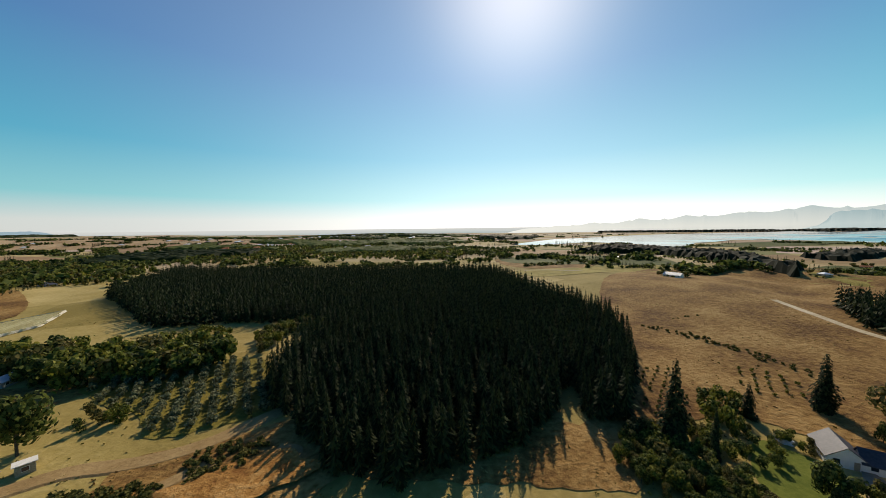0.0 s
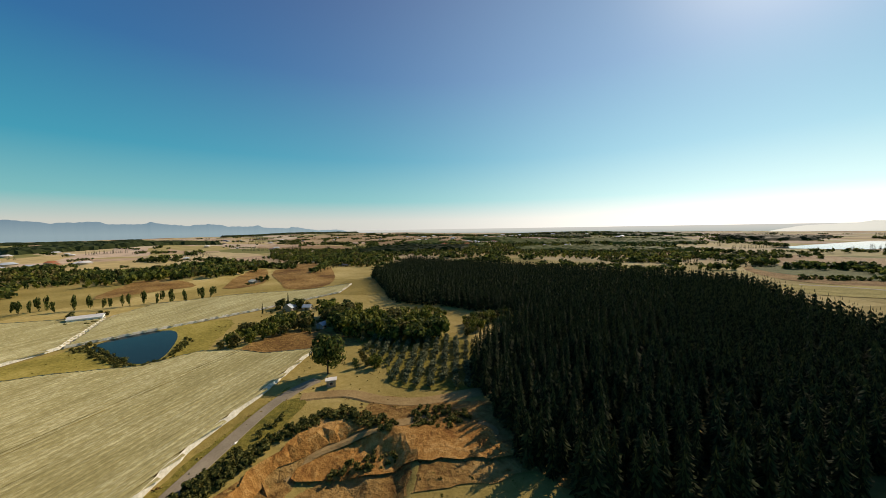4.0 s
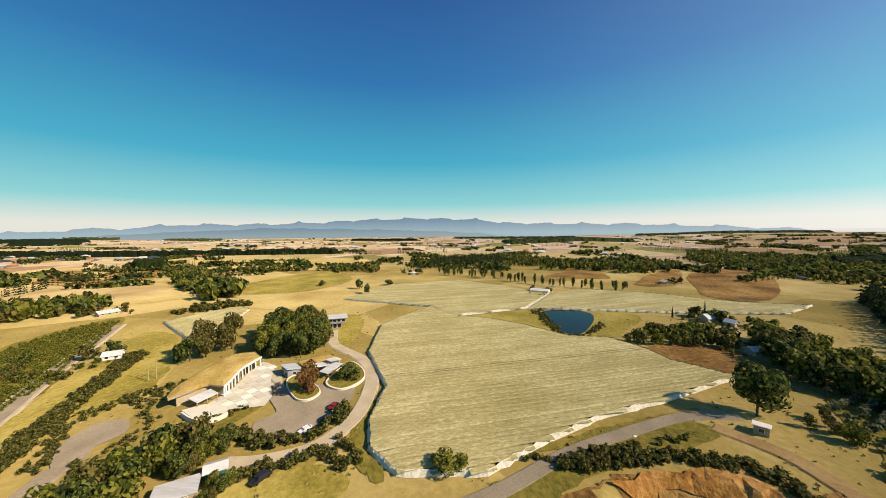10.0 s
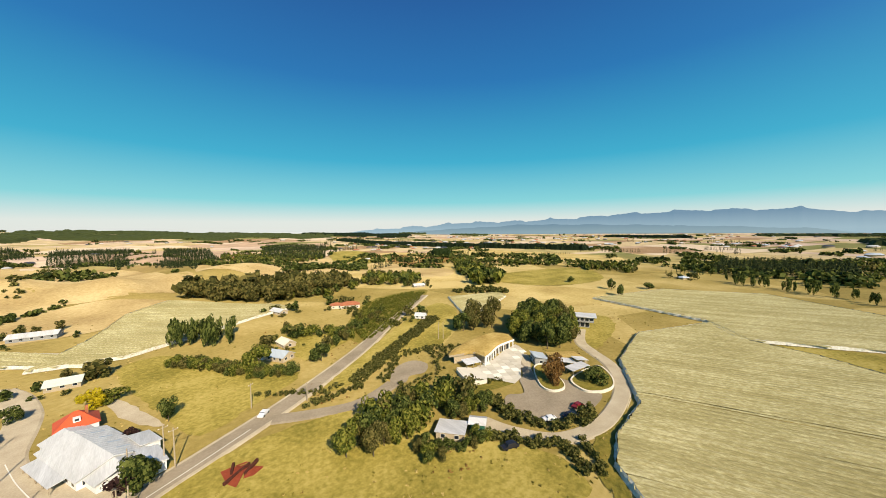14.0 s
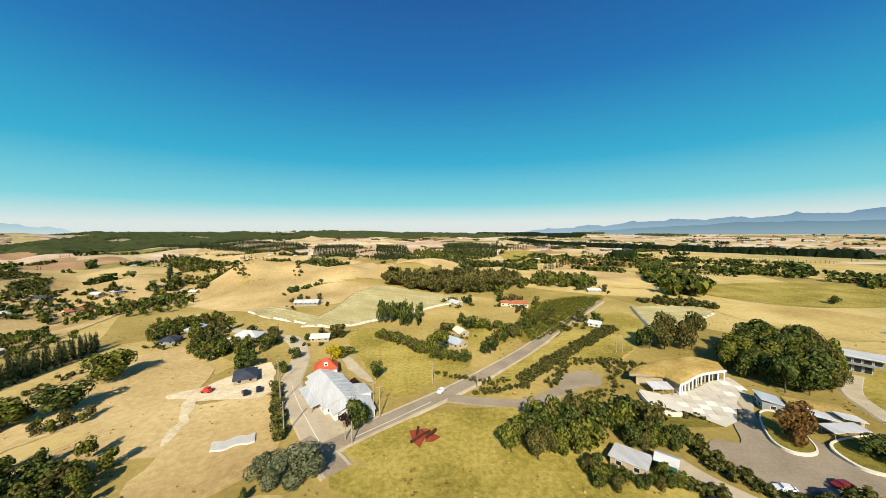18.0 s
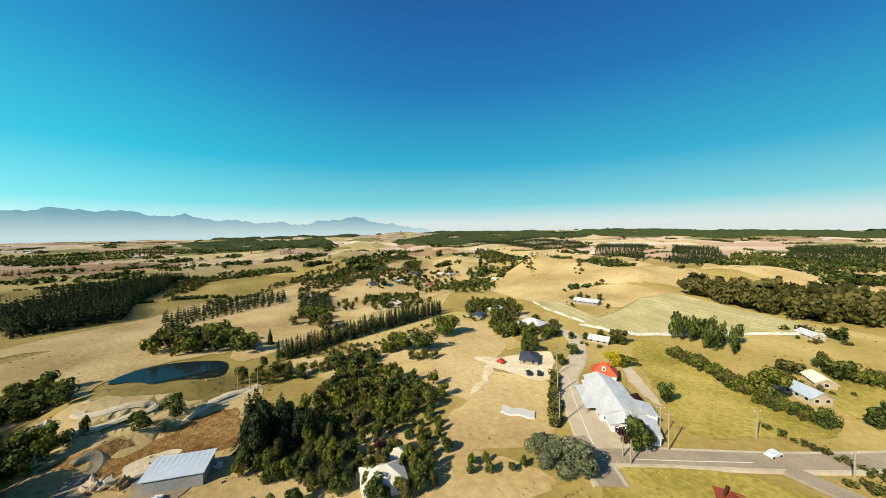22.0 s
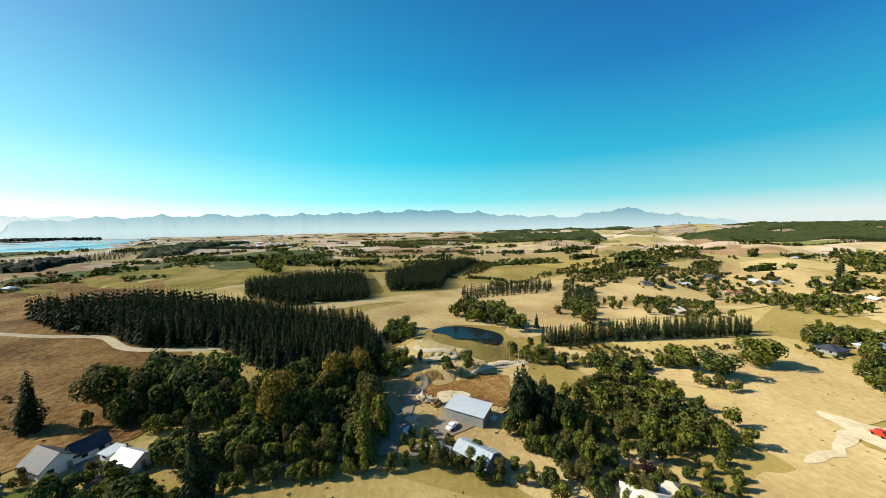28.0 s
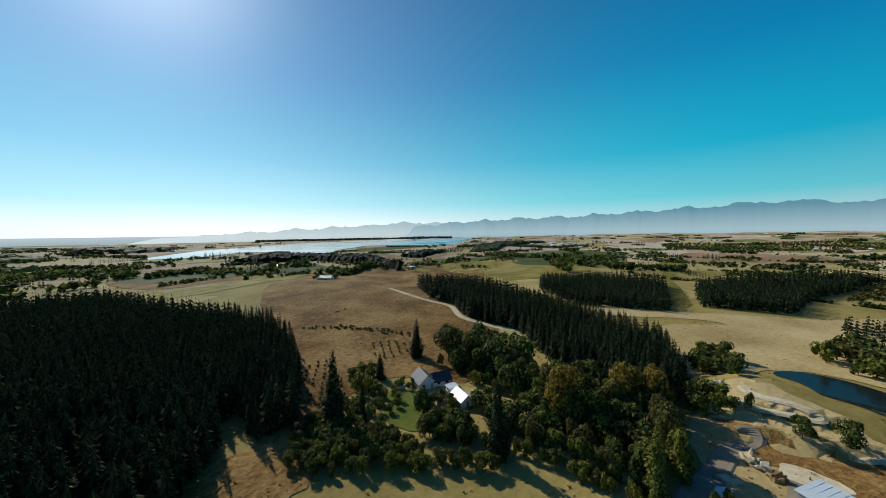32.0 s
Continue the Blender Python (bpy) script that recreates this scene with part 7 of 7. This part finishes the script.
    bmesh.ops.recalc_face_normals(t, faces=t.faces)
    part("terrace", t, PAVE, root, "pale paved terrace behind the curved wall")


winery()


def canopies():
    """Sail-like white roofs on thin posts over a bar, with a turf-roofed store behind."""
    root = tagged(new("canopy_pavilion"), "open bar under tilted white canopies beside the car park", "pavilion")
    for x, y, turn, w, l, z, lean in ((-133, -72.5, -35, 7.5, 5.5, 3.4, 0.5), (-131, -66.5, -20, 9, 5, 3.1, -0.5), (-138, -69, -28, 6, 4.5, 3.9, 0.4)):
        m = pose(x, y, 0, 0, 0, turn)
        b = bmesh.new()
        slab_from(b, [tuple(m @ Vector((sx * w / 2, sy * l / 2, z + lean * sx))) for sx, sy in ((-1, -1), (1, -1), (1, 1), (-1, 1))], 0.14)
        bmesh.ops.recalc_face_normals(b, faces=b.faces)
        part("canopy", b, ROOFWHITE, root, "tilted white canopy")
        for sx in (-0.85, 0.85):
            for sy in (-0.8, 0.8):
                q = m @ Vector((sx * w / 2, sy * l / 2, 0))
                c = bmesh.new()
                bmesh.ops.create_cone(c, cap_ends=True, segments=6, radius1=0.09, radius2=0.09, depth=z, matrix=Matrix.Translation((q.x, q.y, z / 2 + lean * sx / 2 - 0.2)))
                part("post", c, TIMBER, root)
    b = bmesh.new()
    box(b, -137, -72, -0.3, -131, -68, 1.1)
    part("counter", b, TIMBER, root)
    store = tagged(new("turf_store"), "low store with a dry turf roof behind the canopies", "building")
    ring = [(-136, -85), (-147, -76.5), (-142.5, -67.5), (-139, -68), (-137, -75), (-131.5, -79.5)]
    turf_roof(store, ring, 2.7, 0.5, 0.75)
    mid = sum((Vector(p) for p in ring), Vector((0, 0))) / len(ring)
    curved_wall(store, [tuple(mid + (Vector(p) - mid) * 0.9) for p in ring] + [tuple(mid + (Vector(ring[0]) - mid) * 0.9)], -0.3, 2.18, 0.4, TAN, "wall")


canopies()


def restaurant():
    """The upper building: stacked white flat roofs over glazed rooms and a terrace."""
    root = tagged(new("restaurant"), "modern white building with stacked flat roofs and a terrace", "building")
    for x, y, w, l, z, h in ((0, 0, 14, 10, 0, 3.4), (-4, 3, 10, 7, 3.6, 2.6), (7, -3, 8, 7, 0, 2.8)):
        b = bmesh.new()
        box(b, x - w / 2, y - l / 2, z - 0.3, x + w / 2, y + l / 2, z + h)
        part("wall", b, GREYWALL, root)
        b = bmesh.new()
        box(b, x - w / 2 - 1.2, y - l / 2 - 1.2, z + h + 0.01, x + w / 2 + 1.2, y + l / 2 + 1.2, z + h + 0.35)
        part("roof", b, ROOFWHITE, root)
        for i in range(int(w / 2.2)):
            for s in (-1, 1):
                window(root, x - w / 2 + 1.1 + i * 2.2, y + s * l / 2, z + 0.5, 1.8, h - 1.0, 0)
    b = bmesh.new()
    box(b, -8, -10.5, -0.5, 12, -6.8, 0.5)
    part("terrace", b, PAVE, root)
    for i in range(6):
        b = bmesh.new()
        box(b, -7 + i * 3.6, -10.4, 0.5, -6.85 + i * 3.6, -10.25, 2.9)
        part("post", b, WHITE, root)
    for i in range(7):
        b = bmesh.new()
        box(b, -7.5, -10.4 + i * 0.6, 2.92, 12, -10.28 + i * 0.6, 3.08)
        part("pergola_bar", b, WHITE, root)
    root.matrix_basis = pose(-199, -103, high(-199, -103), 0, 0, -62) @ Matrix.Diagonal((1.2, 1.2, 1.15, 1))


restaurant()


def planter_island(pts, label):
    """A raised bed within a pale curved retaining wall."""
    root = tagged(new("planter_island"), label, "planter")
    c = rounded(pts, True, 6)
    mid = sum(c, Vector((0, 0))) / len(c)
    b, s = bmesh.new(), bmesh.new()
    z0, z1 = high(mid.x, mid.y) - 0.3, high(mid.x, mid.y) + 1.0
    outer = [(p, mid + (p - mid) * 0.93) for p in c]
    n = len(c)
    v = [[b.verts.new((o.x, o.y, z0)), b.verts.new((o.x, o.y, z1)), b.verts.new((i.x, i.y, z1)), b.verts.new((i.x, i.y, z0))] for o, i in outer]
    for i in range(n):
        for k in range(3):
            b.faces.new((v[i][k], v[(i + 1) % n][k], v[(i + 1) % n][k + 1], v[i][k + 1]))
    bmesh.ops.recalc_face_normals(b, faces=b.faces)
    part("wall", b, CREAM, root)
    s.faces.new([s.verts.new((i.x, i.y, z1 - 0.2)) for _, i in outer])
    bmesh.ops.recalc_face_normals(s, faces=s.faces)
    part("soil", s, OLIVE, root)


planter_island([(-121, -81), (-109, -70), (-108, -64), (-114, -62.5), (-120, -68), (-127, -80)], "raised planting island with a pale curved wall and autumn tree")
planter_island([(-123, -65), (-117, -57), (-121, -52), (-129.5, -51), (-139, -56.5), (-143, -64)], "raised planting island with a pale curved wall and shrubs")


def courtyard():
    """Chequered paving in front of the winery."""
    outline = [(-97, -93), (-98.5, -99), (-107.5, -98.5), (-115, -99), (-129, -103.5), (-140, -105), (-136.5, -96.5), (-122.5, -88.7), (-109.6, -79.2), (-103.3, -77.6), (-100.5, -85)]
    base = drape("courtyard", outline, PAVE, 0.3, curve=False)
    tagged(base, "chequered pale paving in front of the winery", "paving", kind="structure")
    b = bmesh.new()
    box(b, -1.55, -1.55, 0, 1.55, 1.55, 0.12)
    me = from_bm("paving_slab", b, PAVE)
    t = radians(-28)
    for i in range(-12, 13):
        for k in range(-12, 13):
            x, y = -117 + 3.2 * (i * math.cos(t) - k * math.sin(t)), -91 + 3.2 * (i * math.sin(t) + k * math.cos(t))
            if inside(np.array(x), np.array(y), outline) and (i + k) % 2 == 0:
                o = part("paving_slab", me, None, base)
                o.matrix_basis = pose(x, y, high(x, y) + 0.36, 0, 0, -28)


courtyard()


# ---- poles, cars and small things ----
def pole(x, y, tall, arms=1, turn=0, label="weathered wooden power pole with a crossarm"):
    root = tagged(new("power_pole"), label, "pole", "power poles")
    b = bmesh.new()
    bmesh.ops.create_cone(b, cap_ends=True, segments=7, radius1=0.2, radius2=0.13, depth=tall, matrix=Matrix.Translation((0, 0, tall / 2 - 0.2)))
    part("shaft", b, TIMBER, root)
    for i in range(arms):
        b = bmesh.new()
        box(b, -1.1, -0.07, tall - 0.9 - i * 0.9, 1.1, 0.07, tall - 0.75 - i * 0.9)
        part("crossarm", b, TIMBER, root)
        for k in (-0.95, 0, 0.95):
            b = bmesh.new()
            bmesh.ops.create_cone(b, cap_ends=True, segments=6, radius1=0.07, radius2=0.05, depth=0.22, matrix=Matrix.Translation((k, 0, tall - 0.63 - i * 0.9)))
            part("insulator", b, WHITE, root)
    root.matrix_basis = pose(x, y, high(x, y), 0, 0, turn)
    return root


for px, py, ph, pa, pt in ((1, -110, 11, 1, 20), (-1, -107, 11, 1, 20), (-22, -127, 9, 1, 40), (33, -123, 11, 2, 70), (38, -140, 11, 2, 70), (27, -103, 11, 2, 70), (7, -95, 7, 0, 0),
                           (9, -97, 6, 0, 0), (-116, -139, 10, 0, 0), (-118.5, -138, 10, 0, 0), (137, -56, 8, 0, 0), (136, -58.5, 8, 0, 0), (134, -62, 8, 0, 0), (131, -63.5, 8, 0, 0), (8, -112, 7, 0, 0), (-38, -119, 7, 1, 40)):
    pole(px, py, ph, pa, pt)


def car(x, y, turn, paint, label, tall=1.45, long=4.4):
    root = tagged(new("car"), label, "car")
    b = bmesh.new()
    w, h = 0.9, long / 2
    side = [(-h, 0.35), (-h, 0.8), (-h * 0.55, 0.92), (-h * 0.3, tall), (h * 0.45, tall), (h * 0.8, 0.95), (h, 0.85), (h, 0.35)]
    a = [b.verts.new((-w + (0.12 if z > 1 else 0), y_, z)) for y_, z in side]
    c = [b.verts.new((w - (0.12 if z > 1 else 0), y_, z)) for y_, z in side]
    b.faces.new(a), b.faces.new(c[::-1])
    for i in range(len(a)):
        j = (i + 1) % len(a)
        b.faces.new((a[i], c[i], c[j], a[j]))
    bmesh.ops.recalc_face_normals(b, faces=b.faces)
    part("body", b, paint, root)
    g = bmesh.new()
    box(g, -w + 0.1, -h * 0.42, 0.98, w - 0.1, h * 0.62, tall - 0.12)
    part("glazing", g, GLASS, root)
    for sx in (-1, 1):
        for sy in (-0.6, 0.62):
            b = bmesh.new()
            bmesh.ops.create_cone(b, cap_ends=True, segments=12, radius1=0.33, radius2=0.33, depth=0.24, matrix=Matrix.Translation((sx * 0.82, sy * h, 0.33)) @ Euler((0, radians(90), 0)).to_matrix().to_4x4())
            part("wheel", b, RUBBER, root)
    root.matrix_basis = pose(x, y, high(x, y) + 0.2 + 0.0009 * math.hypot(x, y), 0, 0, turn)


car(-91, -55, 60, CARS[0], "white car parked by the hedge of the car park")
car(-97.5, -52, 75, CARS[2], "black car parked in the car park")
car(-105, -53, 80, CARS[1], "dark red car parked in the car park")
car(-71, -55, 70, CARS[2], "black pickup parked on the grass", 1.7, 5.0)
car(94, -22, 40, CARS[0], "white car standing on the yard")
car(63, -139, 80, CARS[3], "red tractor on the bare clay", 1.9, 3.6)
car(48, -134, 30, CARS[2], "dark car beside the unfinished house")
car(44, -136, 20, CARS[2], "dark car on the clay forecourt")
car(104, 70, 30, CARS[2], "dark car in the forecourt of the slate house")
car(-24, -119, 140, CARS[0], "white car waiting at the road junction")


def sculpture():
    """Rust-red plates laid like a kite on the grass, with dark beams standing across them."""
    root = tagged(new("steel_sculpture"), "rust-red steel sculpture of folded plates and beams on grass", "sculpture")
    for pts in ([(-4.5, 3.2, 0.35), (-1.6, 3.9, 0.25), (0.6, -0.5, 1.0), (-1.4, -5.0, 0.15), (-3.2, -2.2, 0.2)], [(-1.4, 4.0, 0.2), (1.2, 4.2, 0.2), (5.2, -0.2, 0.15), (0.8, -0.9, 0.9)], [(0.9, -1.1, 0.9), (4.9, -0.5, 0.2), (2.6, -2.6, 0.15), (0.2, -2.4, 0.2)]):
        b = bmesh.new()
        slab_from(b, pts, 0.14)
        bmesh.ops.recalc_face_normals(b, faces=b.faces)
        part("plate", b, RUST, root)
    for x0, y0, x1, y1, z in ((-3.8, -2.6, 1.8, 1.8, 0.9), (0.6, -1.6, 3.6, 2.2, 1.1), (-2.2, 0.4, -1.7, 3.6, 1.2)):
        b = bmesh.new()
        d = Vector((x1 - x0, y1 - y0)).normalized() * 0.28
        slab_from(b, [(x0 - d.y, y0 + d.x, z), (x0 + d.y, y0 - d.x, z), (x1 + d.y, y1 - d.x, z + 0.3), (x1 - d.y, y1 + d.x, z + 0.3)], 0.9)
        bmesh.ops.recalc_face_normals(b, faces=b.faces)
        part("beam", b, mat("dark_steel", (0.05, 0.018, 0.012), (0.09, 0.03, 0.02), scale=0.5, rough=0.7), root)
    root.matrix_basis = pose(-13.5, -93.5, high(-13.5, -93.5), 0, 0, 172)


sculpture()


def tarpaulin():
    b = bmesh.new()
    n = 14
    rows = [[b.verts.new((-5.5 + 11 * i / n, s * 2.3 + 0.5 * math.sin(i * 0.8), 0.5 + 0.04 * math.sin(i * 1.1 + s) - (0.45 if abs(s) > 1 else 0))) for s in (-1.05, -0.95, 0, 0.95, 1.05)] for i in range(n + 1)]
    for a, c in zip(rows, rows[1:]):
        for k in range(4):
            b.faces.new((a[k], c[k], c[k + 1], a[k + 1]))
    bmesh.ops.recalc_face_normals(b, faces=b.faces)
    ob = part("tarpaulin", b, PLASTIC)
    tagged(ob, "long pale tarpaulin laid on the dry slope", "tarpaulin")
    ob.matrix_basis = pose(40.5, -103, high(40.5, -103) + 0.02, 0, 0, 15)


tarpaulin()


def pile(name, x, y, w, l, h, material, label, category, seed=1):
    """A heap with an uneven, lumpy surface."""
    r = random.Random(seed)
    b = bmesh.new()
    bmesh.ops.create_icosphere(b, subdivisions=3, radius=1)
    for v in b.verts:
        n = 0.7 + 0.5 * noise.noise(v.co * 1.7 + Vector((seed, 0, 0))) + 0.3 * noise.noise(v.co * 4.1)
        v.co = Vector((v.co.x * w / 2 * n, v.co.y * l / 2 * n, max(v.co.z, -0.2) * h * n * (1 + 0.6 * noise.noise(v.co * 2.3))))
    ob = part(name, b, material)
    tagged(ob, label, category)
    ob.matrix_basis = pose(x, y, high(x, y), 0, 0, r.uniform(0, 180))


# the white stack on the vineyard road stands in for a truck
for i, (hx, hy, hw, hl, hh, hm, ht) in enumerate(((112, -16, 6, 8, 3.2, CLAY, "heap of pale clay beside the machine shed"), (108, -20, 4, 5, 2.4, DIRT, "heap of reddish soil beside the machine shed"), (101, -10, 5, 6, 1.6, CLAY, "heap of pale rubble beside the yard"),
                                                  (96, -9, 4, 6, 1.0, WHITE, "heap of white scrap beside the yard"), (92, 14, 7, 5, 1.2, TIMBER, "stack of sawn timber by the workshop lane"), (90, 8, 5, 4, 1.0, WHITE, "scattered white stone by the lane"),
                                                  (96, -36, 4, 3, 1.2, WHITE, "heap of pale stone behind the machine shed"), (94, 38, 5, 3, 1.2, CLAY, "low bank of pale clay"), (150, -12, 5, 8, 1.6, CLAY, "spoil heap on the quarry terrace"), (163, -22, 5, 6, 1.8, CLAY, "spoil heap on the knoll"),
                                                  (-100.5, 42, 2.6, 1.6, 0.7, WHITE, "white stack standing in for a truck on the vineyard road"), (93, 88, 4, 5, 1.6, WHITE, "white garden shelter beside the slate house"), (70, -66, 5, 3, 1.0, TIMBER, "clutter of pallets in the garden"))):
    pile("spoil_heap", hx, hy, hw, hl, hh, hm, ht, "heap", i)
